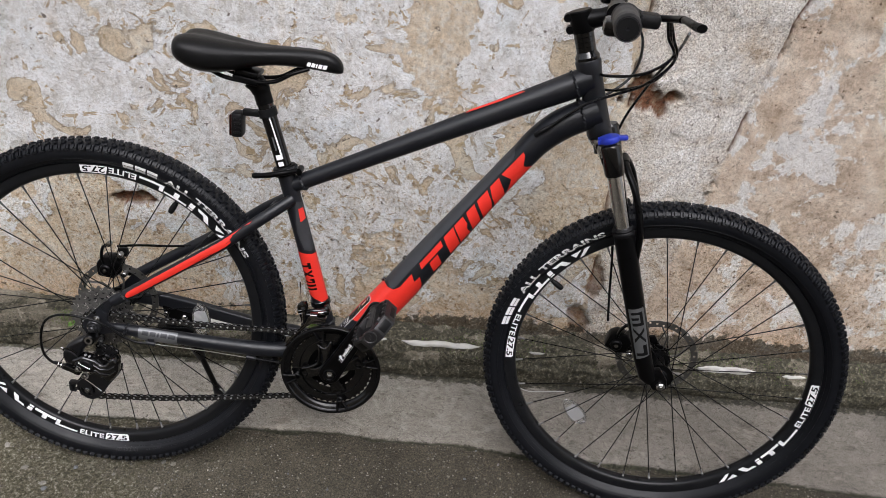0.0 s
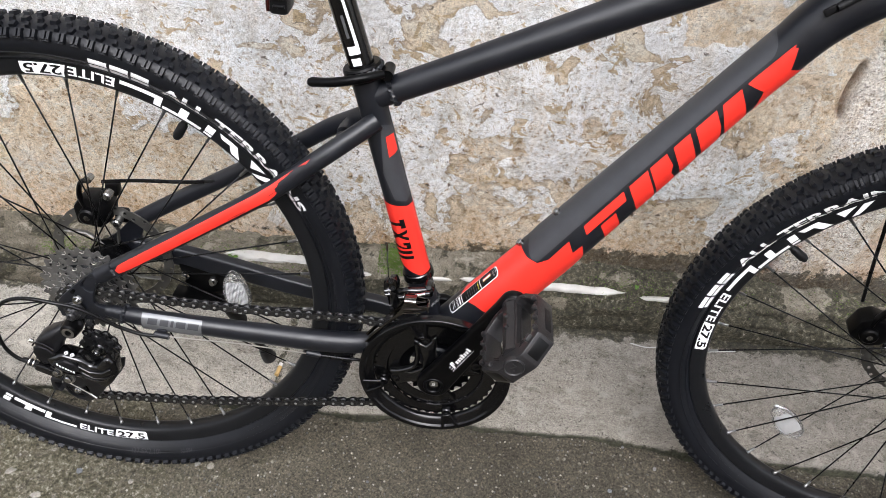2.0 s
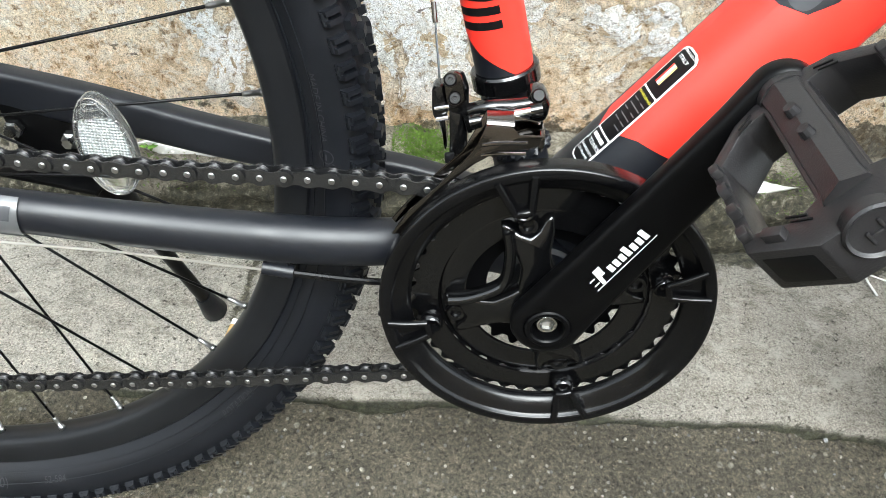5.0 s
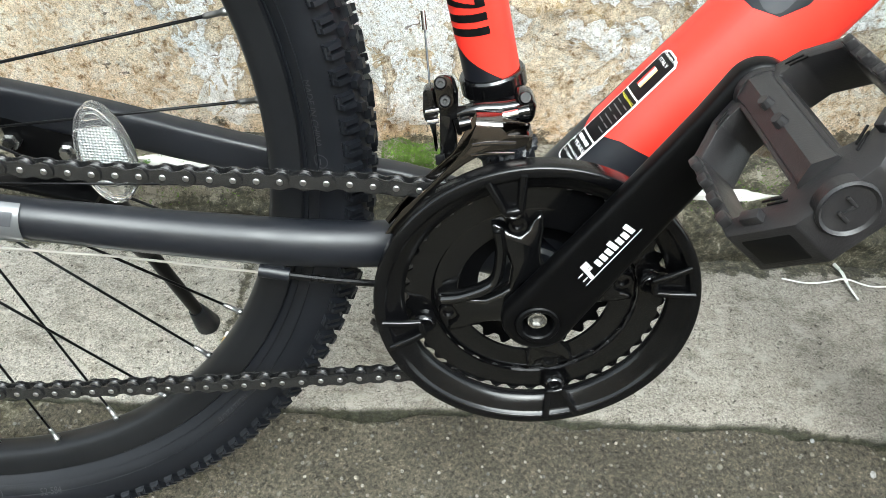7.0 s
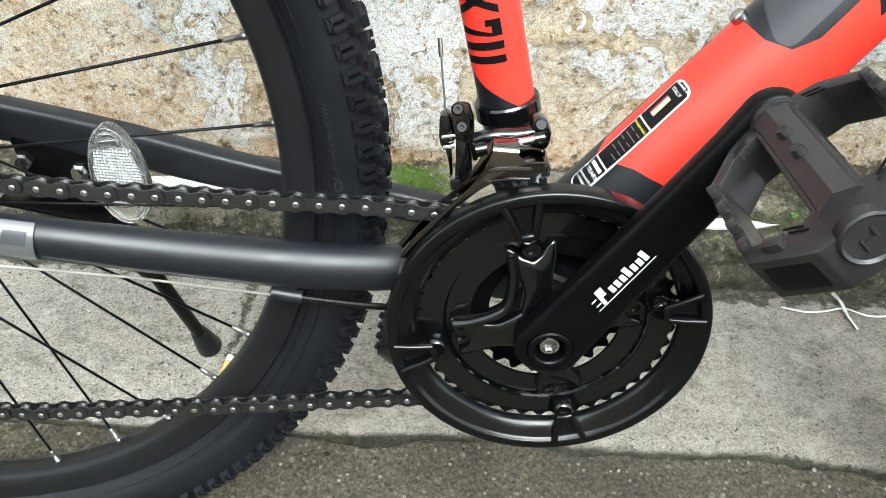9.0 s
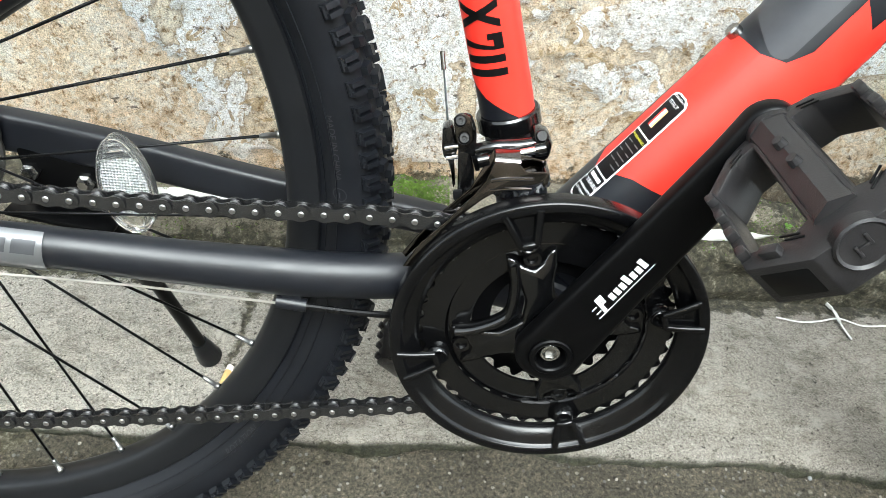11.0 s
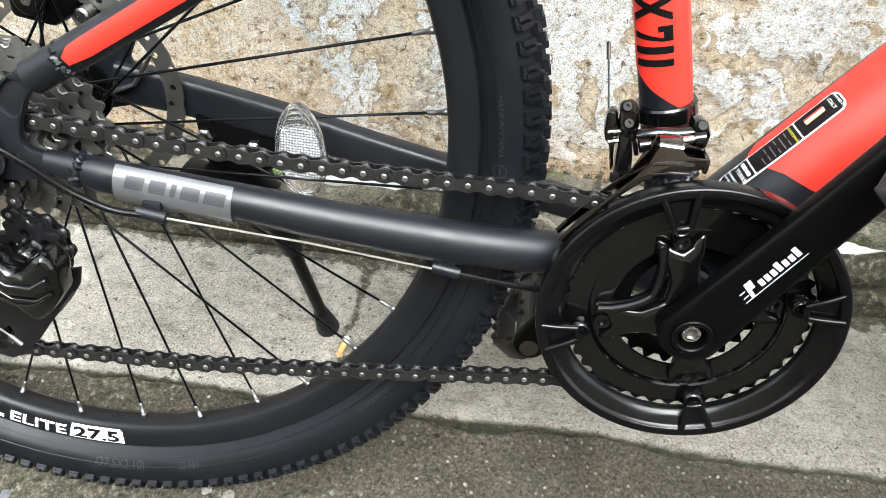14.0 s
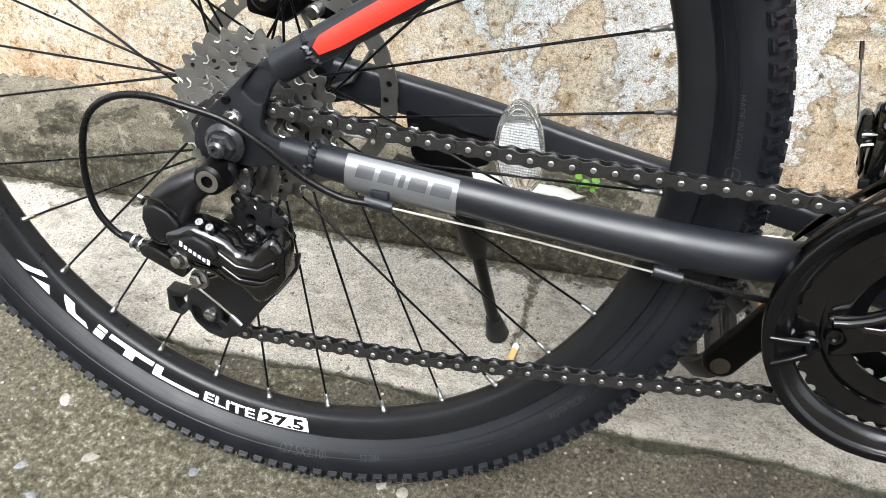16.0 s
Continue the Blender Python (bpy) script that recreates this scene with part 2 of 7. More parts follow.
    grain = ramp_node(nt, noise_node(nt, 210, 3, 0.7), [(0.33, (0.34, 0.3, 0.26)), (0.45, (0.95, 0.94, 0.92)), (0.66, (1.26, 1.26, 1.26))])
    col = mix_node(nt, 0.35, col, grain, "MULTIPLY")
    fine = ramp_node(nt, noise_node(nt, 700, 2, 0.7), [(0.33, (0.36, 0.34, 0.31)), (0.5, white), (0.67, (1.3, 1.3, 1.3))])
    col = mix_node(nt, 0.72, col, fine, "MULTIPLY")
    crumbs = ramp_node(nt, noise_node(nt, 130, 5, 0.72, None, 0.3), [(0.32, (0.34, 0.25, 0.17)), (0.385, (0.74, 0.63, 0.5)), (0.44, (0.99, 0.97, 0.93)), (0.58, (1.06, 1.06, 1.06)), (0.68, (1.28, 1.28, 1.28))])
    col = mix_node(nt, ramp_node(nt, attribute_node(nt, "sandy"), [(0.0, (0.16, 0.16, 0.16)), (1.0, (1, 1, 1))]), col, mix_node(nt, 1.0, col, crumbs, "MULTIPLY"))
    pore = ramp_node(nt, noise_node(nt, 260, 3, 0.6, (1, 1, 1.4), 0.6), [(0.66, black), (0.7, white)])
    col = mix_node(nt, mix_node(nt, 1.0, pore, (0.7, 0.7, 0.7), "MULTIPLY"), col, (0.075, 0.055, 0.038))
    col = mix_node(nt, 1.0, col, (1.16, 1.17, 1.19), "MULTIPLY")
    nt.links.new(col, p.inputs["Base Color"])
    p.inputs["Roughness"].default_value = 0.92
    p.inputs["Specular IOR Level"].default_value = 0.2
    n1 = bump_node(nt, coat, 1.0, 0.004)
    n2 = bump_node(nt, chip, -1.0, 0.003, bump_node(nt, speck, 1.0, 0.003, n1))
    n2 = bump_node(nt, mix_node(nt, 1.0, pit, scar, "ADD"), -0.9, 0.004, n2)
    n3 = bump_node(nt, crumbs, 0.9, 0.004, bump_node(nt, noise_node(nt, 60, 15, 0.8), 1.0, 0.011, n2))
    nt.links.new(bump_node(nt, noise_node(nt, 420, 8, 0.8), 1.0, 0.0025, n3), p.inputs["Normal"])
    return m


def crisp(nt, mask, height, amount):
    """Turns a soft mask into patches with ragged, sharp borders."""
    a = nt.nodes.new("ShaderNodeMath")
    a.operation = "MULTIPLY_ADD"
    nt.links.new(mask, a.inputs[0])
    a.inputs[1].default_value = 0.42 * amount
    nt.links.new(height, a.inputs[2])
    return ramp_node(nt, a.outputs[0], [(0.63, (0, 0, 0)), (0.69, (0.9, 0.9, 0.9))])


def concrete(name, light, dark, stone, moss_amount):
    """Weathered cement with fine aggregate, stains and moss; 'moss' says where it is damp."""
    m = bpy.data.materials.new(name)
    m.use_nodes = True
    nt = m.node_tree
    p = nt.nodes["Principled BSDF"]
    col = ramp_node(nt, noise_node(nt, 9, 9, 0.7), [(0.28, dark), (0.7, light)])
    grain = ramp_node(nt, noise_node(nt, 420, 8, 0.82), [(0.36, (0.18, 0.17, 0.16)), (0.5, (0.9, 0.9, 0.9)), (0.66, (1.5, 1.5, 1.48))])
    col = mix_node(nt, 0.8, col, grain, "MULTIPLY")
    blot = ramp_node(nt, noise_node(nt, 70, 13, 0.78), [(0.34, (0.5, 0.48, 0.45)), (0.5, (1, 1, 1))])
    col = mix_node(nt, 0.7, col, blot, "MULTIPLY")
    fine = ramp_node(nt, noise_node(nt, 780, 2, 0.7), [(0.33, (0.34, 0.33, 0.31)), (0.5, (1, 1, 1)), (0.67, (1.35, 1.35, 1.35))])
    col = mix_node(nt, 0.65, col, fine, "MULTIPLY")
    speck = ramp_node(nt, noise_node(nt, 230, 3, 0.6, None, 0.5), [(0.33, (0.12, 0.11, 0.1)), (0.365, (1, 1, 1)), (0.64, (1, 1, 1)), (0.7, (1.45, 1.45, 1.43))])
    col = mix_node(nt, 0.85, col, speck, "MULTIPLY")
    dent = ramp_node(nt, noise_node(nt, 130, 4, 0.6, None, 0.4), [(0.3, (0.25, 0.24, 0.22)), (0.36, (1, 1, 1))])
    col = mix_node(nt, 0.9, col, dent, "MULTIPLY")
    fleck = ramp_node(nt, noise_node(nt, 34, 12, 0.72, None, 0.5), [(0.56, (0, 0, 0)), (0.6, (1, 1, 1))])
    col = mix_node(nt, mix_node(nt, 1.0, fleck, (0.5, 0.5, 0.5), "MULTIPLY"), col, stone)
    streak = ramp_node(nt, noise_node(nt, 22, 10, 0.75, (0.8, 1.6, 1)), [(0.36, (0.45, 0.43, 0.39)), (0.47, (1, 1, 1))])
    col = mix_node(nt, 0.7, col, streak, "MULTIPLY")
    moss = attribute_node(nt, "moss")
    green = ramp_node(nt, noise_node(nt, 120, 8, 0.8), [(0.4, (0.016, 0.0155, 0.011)), (0.5, (0.055, 0.051, 0.034)), (0.57, (0.115, 0.107, 0.07)), (0.66, (0.4, 0.375, 0.31))])
    fuzz_height = noise_node(nt, 42, 13, 0.78)
    cover = crisp(nt, moss, fuzz_height, moss_amount)
    col = mix_node(nt, cover, col, green)
    nt.links.new(col, p.inputs["Base Color"])
    p.inputs["Roughness"].default_value = 0.88
    p.inputs["Specular IOR Level"].default_value = 0.3
    n1 = bump_node(nt, noise_node(nt, 60, 14, 0.8), 0.9, 0.008)
    nt.links.new(bump_node(nt, noise_node(nt, 420, 8, 0.8), 1.0, 0.0025, n1), p.inputs["Normal"])
    return m


PLASTER = plaster()
STRIP_CONCRETE = concrete("pale_cement", (0.475, 0.447, 0.405), (0.345, 0.324, 0.29), (0.54, 0.512, 0.468), 0.8)
FOOT_CONCRETE = concrete("mossy_footing", (0.36, 0.325, 0.26), (0.13, 0.115, 0.082), (0.5, 0.46, 0.39), 1.1)
WALL_PAINT = material("white_paint_spill", (0.50, 0.49, 0.465), 0.7, 0.0, 0.12, 300, 0.5)
PEBBLE = material("pale_pebble", (0.2, 0.195, 0.18), 0.8, 0.0, 0.3, 300, 0.4)
pn = PEBBLE.node_tree
tones = ramp_node(pn, pn.nodes.new("ShaderNodeObjectInfo").outputs["Random"], [(0.0, (0.1, 0.108, 0.118)), (0.35, (0.17, 0.175, 0.18)), (0.6, (0.2, 0.185, 0.155)), (0.85, (0.33, 0.32, 0.29)), (1.0, (0.5, 0.48, 0.44))])
tones = mix_node(pn, 0.8, tones, ramp_node(pn, noise_node(pn, 2.2, 6, 0.7), [(0.35, (0.5, 0.48, 0.45)), (0.6, (1.15, 1.15, 1.15))]), "MULTIPLY")
pn.links.new(tones, pn.nodes["Principled BSDF"].inputs["Base Color"])
MOSS_GREEN = material("bright_moss", (0.1, 0.17, 0.02), 0.9, 0.0, 0.45, 600, 0.9)


# ---- geometry helpers ----
def part(name, bm, mat, parent=None, label="", smooth=35.0):
    """Links a bmesh as one mesh object under a thing or a part."""
    me = bpy.data.meshes.new(name)
    bmesh.ops.recalc_face_normals(bm, faces=bm.faces)
    bm.to_mesh(me)
    bm.free()
    for mm in (mat if isinstance(mat, (list, tuple)) else [mat]):
        me.materials.append(mm)
    return link(name, me, parent, label, smooth)


def link(name, me, parent=None, label="", smooth=35.0):
    if smooth:
        me.shade_smooth()
        me.set_sharp_from_angle(angle=radians(smooth))
    ob = new(name, me)
    ob.parent = parent
    return tagged(ob, label) if label else ob


def again(name, me, parent, m):
    """One more piece on the same mesh."""
    ob = new(name, me)
    ob.parent, ob.matrix_basis = parent, m
    return ob


def mesh_from(name, verts, faces, mat, smooth=35.0):
    me = bpy.data.meshes.new(name)
    me.from_pydata([tuple(v) for v in verts], [], [tuple(f) for f in faces])
    me.materials.append(mat)
    if smooth:
        me.shade_smooth()
        me.set_sharp_from_angle(angle=radians(smooth))
    return me


def basis(d):
    """Two directions across d: one to the side, one upward."""
    d = Vector(d).normalized()
    side = Vector((0, -1, 0)) - d * d.dot(Vector((0, -1, 0)))
    if side.length < 0.2:
        side = Vector((1, 0, 0)) - d * d.x
    side.normalize()
    return side, d.cross(side)


def smooth_path(pts, n=8):
    """A Catmull-Rom line through the points."""
    p = [Vector(q) for q in pts]
    if len(p) < 3:
        return p
    p = [2 * p[0] - p[1]] + p + [2 * p[-1] - p[-2]]
    out = []
    for i in range(1, len(p) - 2):
        a, b, c, d = p[i - 1:i + 3]
        for k in range(n):
            t = k / n
            out.append(0.5 * ((2 * b) + (c - a) * t + (2 * a - 5 * b + 4 * c - d) * t * t + (3 * b - 3 * c + d - a) * t ** 3))
    return out + [p[-2]]


def sweep(bm, pts, radius, seg=16, cap=True, squash=None, square=1.0):
    """A tube along points; radius one number or one a point; squash: height over width."""
    pts = [Vector(p) for p in pts]
    rings = []
    for i, p in enumerate(pts):
        d = (pts[min(i + 1, len(pts) - 1)] - pts[max(i - 1, 0)])
        s, u = basis(d)
        r = radius[i] if isinstance(radius, (list, tuple)) else radius
        q = squash[i] if isinstance(squash, (list, tuple)) else (squash or 1.0)
        rings.append([bm.verts.new(p + s * (r * math.copysign(abs(math.cos(a)) ** square, math.cos(a))) + u * (r * q * math.copysign(abs(math.sin(a)) ** square, math.sin(a)))) for a in [2 * math.pi * k / seg for k in range(seg)]])
    for a, b in zip(rings, rings[1:]):
        for k in range(seg):
            bm.faces.new((a[k], a[(k + 1) % seg], b[(k + 1) % seg], b[k]))
    if cap:
        bm.faces.new(rings[0][::-1])
        bm.faces.new(rings[-1])
    return bm


def tube(pts, radius, seg=16, **kw):
    return sweep(bmesh.new(), pts, radius, seg, **kw)


def lathe(bm, profile, seg=48, centre=(0, 0, 0), axis=(0, 1, 0), closed=False):
    """Turns (distance along axis, radius) pairs round an axis."""
    ax = Vector(axis).normalized()
    u = Vector((1, 0, 0)) if abs(ax.x) < 0.9 else Vector((0, 0, 1))
    u = (u - ax * ax.dot(u)).normalized()
    v = ax.cross(u)
    c = Vector(centre)
    rings = []
    for h, r in profile:
        if r < 1e-6:
            rings.append([bm.verts.new(c + ax * h)])
        else:
            rings.append([bm.verts.new(c + ax * h + u * (r * math.cos(2 * math.pi * k / seg)) + v * (r * math.sin(2 * math.pi * k / seg))) for k in range(seg)])
    pairs = list(zip(rings, rings[1:])) + ([(rings[-1], rings[0])] if closed else [])
    for a, b in pairs:
        for k in range(seg):
            q = [a[k % len(a)], a[(k + 1) % len(a)], b[(k + 1) % len(b)], b[k % len(b)]]
            q = list(dict.fromkeys(q))
            if len(q) > 2:
                bm.faces.new(q)
    return bm


def turned(profile, **kw):
    return lathe(bmesh.new(), profile, **kw)


def slab(bm, outline, y0, y1, bevel=0.0, holes=()):
    """A plate from an outline in the bike's plane (x, z), from y0 to y1, with rounded edges."""
    start = set(bm.verts)
    vs = [bm.verts.new((x, y0, z)) for x, z in outline]
    f = bm.faces.new(vs)
    faces = [f]
    if holes:
        edges = list(f.edges)
        for h in holes:
            hv = [bm.verts.new((x, y0, z)) for x, z in h]
            edges += [bm.edges.new((hv[i], hv[(i + 1) % len(hv)])) for i in range(len(hv))]
        bm.faces.remove(f)
        got = bmesh.ops.triangle_fill(bm, edges=edges, use_beauty=True)
        faces = [g for g in got["geom"] if isinstance(g, bmesh.types.BMFace)]
    got = bmesh.ops.extrude_face_region(bm, geom=faces)
    bmesh.ops.translate(bm, vec=(0, y1 - y0, 0), verts=[g for g in got["geom"] if isinstance(g, bmesh.types.BMVert)])
    if bevel:
        fresh = [v for v in bm.verts if v not in start]
        es = {e for v in fresh for e in v.link_edges if len(e.link_faces) == 2 and e.calc_face_angle(0) > 0.6}
        bmesh.ops.bevel(bm, geom=list(es), offset=bevel, segments=2, affect="EDGES", profile=0.5)
    return bm


def block(bm, centre, size, bevel=0.0, turn=None):
    got = bmesh.ops.create_cube(bm, size=1.0)
    vs = got["verts"]
    bmesh.ops.scale(bm, vec=size, verts=vs)
    if bevel:
        es = {e for v in vs for e in v.link_edges}
        res = bmesh.ops.bevel(bm, geom=list(es), offset=bevel, segments=2, affect="EDGES", profile=0.5)
        vs = list({v for v in res["verts"]} | {v for v in vs if v.is_valid})
    m = Matrix.Translation(centre) @ (turn if turn else Matrix())
    bmesh.ops.transform(bm, matrix=m, verts=vs)
    return bm


def arc(cx, cz, r, a0, a1, n=12):
    return [(cx + r * math.cos(radians(a0 + (a1 - a0) * i / n)), cz + r * math.sin(radians(a0 + (a1 - a0) * i / n))) for i in range(n + 1)]


def flat_text(words, size=1.0, bold=0.0):
    """Letters as a flat mesh in x, y; the line starts at 0."""
    cu = bpy.data.curves.new("letters", "FONT")
    cu.body, cu.size, cu.resolution_u, cu.offset = words, size, 3, bold
    ob = bpy.data.objects.new("letters", cu)
    me = bpy.data.meshes.new_from_object(ob)
    bm = bmesh.new()
    bm.from_mesh(me)
    bpy.data.objects.remove(ob)
    bpy.data.meshes.remove(me)
    bpy.data.curves.remove(cu)
    return bm


def polygons(polys):
    bm = bmesh.new()
    for p in polys:
        bm.faces.new([bm.verts.new((x, y, 0)) for x, y in p])
    bmesh.ops.triangulate(bm, faces=bm.faces)
    return bm


def wrapped(bm, place, du=None, dv=None):
    """Cuts a flat mesh into strips and lays it on a curved surface: place(u, v) gives the spot."""
    for axis, step in ((0, du), (1, dv)):
        if not step:
            continue
        lo, hi = min(v.co[axis] for v in bm.verts), max(v.co[axis] for v in bm.verts)
        for i in range(1, int((hi - lo) / step) + 1):
            co, no = [0, 0, 0], [0, 0, 0]
            co[axis], no[axis] = lo + i * step, 1
            bmesh.ops.bisect_plane(bm, geom=bm.verts[:] + bm.edges[:] + bm.faces[:], plane_co=co, plane_no=no)
    for v in bm.verts:
        v.co = place(v.co.x, v.co.y)
    return bm


# ---- the place: ground, footing, wall ----
TABLES = {}


def table(key):
    if key not in TABLES:
        TABLES[key] = np.random.RandomState(key).rand(256, 256)
    return TABLES[key]


def fbm(x, z, scale, octaves, seed, gain=0.55):
    """Layered value noise on arrays."""
    out, amp, tot = np.zeros_like(x), 1.0, 0.0
    for o in range(octaves):
        tab = table(seed * 31 + o)
        f = scale * 2 ** o
        u, w = x * f + 57.3 * o, z * f + 23.1 * o
        i, j = np.floor(u).astype(int), np.floor(w).astype(int)
        a, b = u - i, w - j
        a, b = a * a * (3 - 2 * a), b * b * (3 - 2 * b)
        i0, i1, j0, j1 = i % 256, (i + 1) % 256, j % 256, (j + 1) % 256
        out += amp * ((tab[i0, j0] * (1 - a) + tab[i1, j0] * a) * (1 - b) + (tab[i0, j1] * (1 - a) + tab[i1, j1] * a) * b)
        tot += amp
        amp *= gain
    return out / tot


def step(v, lo, hi):
    t = np.clip((v - lo) / (hi - lo), 0, 1)
    return t * t * (3 - 2 * t)


def sheet(name, us, vs, shape, mat, attributes):
    """A grid bent into shape(u, v) -> x, y, z, carrying named masks."""
    u, v = np.meshgrid(us, vs, indexing="ij")
    x, y, z = shape(u, v)
    n, m = u.shape
    idx = np.arange(n * m).reshape(n, m)
    faces = np.stack([idx[:-1, :-1], idx[1:, :-1], idx[1:, 1:], idx[:-1, 1:]], -1).reshape(-1, 4)
    me = bpy.data.meshes.new(name)
    me.from_pydata(np.stack([x, y, z], -1).reshape(-1, 3).tolist(), [], faces.tolist())
    me.materials.append(mat)
    me.shade_smooth()
    for key, values in attributes(u, v).items():
        at = me.attributes.new(key, "FLOAT", "POINT")
        at.data.foreach_set("value", np.clip(values, 0, 1).astype(np.float32).ravel())
    return new(name, me)


def spread(lo, a, b, hi, fine, coarse):
    return np.concatenate([np.arange(lo, a, coarse), np.arange(a, b, fine), np.arange(b, hi + coarse, coarse)])


WALL_Y = 1.79


def flakes(x, z):
    """1 where the limewash still stands, 0 where it has come off."""
    base = fbm(x, z, 5.0, 6, 3, 0.62) + 0.10 * (fbm(x, z, 1.6, 3, 8) - 0.5) * 2
    height = 0.165 * step(z, 0.16, 0.6) - 0.055
    for cx, cz, rx, rz, k in ((-0.5, 0.3, 0.3, 0.12, 0.07), (-0.25, 0.33, 0.15, 0.08, 0.05), (0.15, 0.2, 0.3, 0.08, -0.05), (0.35, 0.3, 0.2, 0.1, 0.03), (-0.75, 0.75, 0.12, 0.2, -0.05), (0.1, 0.5, 0.3, 0.15, 0.04)):
        base = base + k * np.exp(-((x - cx) / rx) ** 2 - ((z - cz) / rz) ** 2)
    return step(base + height, 0.475, 0.505)


def hollows(x, z):
    out = np.zeros_like(x)
    for cx, cz, rx, rz, s in ((-0.483, 0.391, 0.055, 0.02, 1.0), (0.635, 0.732, 0.062, 0.030, 1.0), (0.606, 0.752, 0.03, 0.034, 0.9), (0.575, 0.15, 0.03, 0.05, 0.5), (0.60, 0.26, 0.02, 0.05, 0.5)):
        d = ((x - cx) / rx) ** 2 + ((z - cz) / rz) ** 2 + 1.6 * (fbm(x, z, 22, 4, 5) - 0.5) * 2
        out = np.maximum(out, s * (1 - step(d, 0.55, 1.15)))
    line = boundary(x, z)
    # split: crack darkened in colour beyond the groove's own shade
    split = np.exp(-((line - 0.789) / 0.0045) ** 2) * step(fbm(x, z, 16, 3, 6), 0.42, 0.55) * step(z, 0.45, 0.55)
    torn = 0.592 + 0.02 * (fbm(z, z * 0, 6, 4, 12) - 0.5) * 2
    # gap: the torn edge's shadow line, put into both colour and relief
    gap = np.exp(-((x - torn + 0.004) / 0.0048) ** 2) * step(fbm(x, z, 12, 4, 16), 0.40, 0.56) * step(z, 0.2, 0.3)
    return np.maximum(np.maximum(out, 0.62 * split), 0.7 * gap)


def boundary(x, z):
    """Slants with the crack between the roughcast and the smoother tan render."""
    return x - 0.22 * (z - 0.5) + 0.03 * (fbm(x, z, 8, 4, 77) - 0.5)


def seam(x, z):
    """The upright broken edge where a later coat of render ends."""
    line = 0.592 + 0.02 * (fbm(z, z * 0, 6, 4, 12) - 0.5) * 2
    return step(x, line - 0.006, line + 0.006), np.exp(-((x - line + 0.009) / 0.012) ** 2)


def wall_shape(x, z):
    right, ridge = seam(x, z)
    d = 0.0035 * flakes(x, z) + 0.006 * (fbm(x, z, 3.0, 5, 21) - 0.5) + 0.004 * (fbm(x, z, 30, 4, 22) - 0.5)
    d = d + 0.010 * right + 0.006 * ridge * fbm(x, z, 9, 3, 2) - 0.02 * np.minimum(1, hollows(x, z) * 1.2)
    return x, WALL_Y - d, z


def wall_masks(x, z):
    right, ridge = seam(x, z)
    keep = flakes(x, z)
    grey = step(fbm(x, z, 2.2, 4, 14), 0.42, 0.6)
    return {"layer": np.clip(keep * (1 - 0.75 * ridge) + 0.25 * right * grey, 0, 1), "hollow": step(hollows(x, z), 0.3, 0.6),
            "tan": right * step(boundary(x, z), 0.785, 0.795), "rough": right * (1 - step(boundary(x, z), 0.785, 0.795)) * 0.85,
            "sandy": 1 - 0.9 * step(z + 0.18 * (fbm(x, z, 3, 4, 44) - 0.5), 0.36, 0.62),
            "creep": (1 - step(z + 0.05 * (fbm(x, z, 9, 4, 46) - 0.5), 0.1, 0.15 + 0.03 * step(x, 0.1, 0.6))) * (0.35 + 0.65 * step(x, -0.3, 0.5)),
            "damp": (1 - step(z + 0.16 * (fbm(x, z, 4, 5, 9) - 0.5), 0.08, 0.2)) * 0.9}


wall = sheet("wall_north", spread(-3.2, -1.25, 1.65, 3.6, 0.005, 0.05), spread(0.0, 0.06, 1.12, 3.4, 0.005, 0.06), wall_shape, PLASTER, wall_masks)
tagged(wall, "old wall of cream limewash flaking off ochre render", "wall", kind="structure")
bm = bmesh.new()
block(bm, (0.2, WALL_Y + 0.15, 1.7), (7.2, 0.26, 3.6))
tagged(part("wall_core", bm, PLASTER, smooth=0), "masonry core behind the flaking render", "wall", kind="structure")


def edge_line(x):
    """Where the paler cement strip along the footing ends."""
    return 1.4975 - 0.02 * np.maximum(0, x) - 0.03 * np.maximum(0, x - 0.3) + 0.006 * (fbm(x, x * 0, 7, 4, 17) - 0.5) * 2


def gap_width(x):
    """The ragged mossy gap between the lane's broken edge and the strip."""
    return 0.0025 + 0.011 * step(fbm(x, x * 0, 9, 3, 19), 0.4, 0.75) + 0.012 * np.maximum(0, fbm(x, x * 0, 45, 3, 20) - 0.45)


def ground_shape(x, y):
    z = np.where(y > 1.5, 0.0, np.maximum((y - 1.5) * 0.19, -0.04))
    lip = step(y, edge_line(x) - 0.002, edge_line(x) + 0.003)
    into = edge_line(x) - y
    gap = step(into, -0.002, 0.001) * (1 - step(into, gap_width(x) - 0.001, gap_width(x) + 0.0015))
    z = z - 0.001 + 0.005 * lip - 0.008 * gap + 0.004 * (fbm(x, y, 4, 5, 31) - 0.5) + 0.0034 * (1 - lip) * (fbm(x, y, 60, 3, 32) - 0.5) * 2
    crack = np.abs(x - 0.336 - (1.47 - y) * 0.8 - 0.02 * (fbm(y, y * 0, 14, 4, 41) - 0.5))
    z = z - 0.004 * (1 - step(crack, 0.0, 0.004)) * step(y, 1.3, 1.36) * (1 - lip)
    joint = np.abs(x + 0.235 - (y - 1.6) * 0.05)
    z = z - 0.004 * (1 - step(joint, 0.003, 0.007)) * lip
    return x, y, z


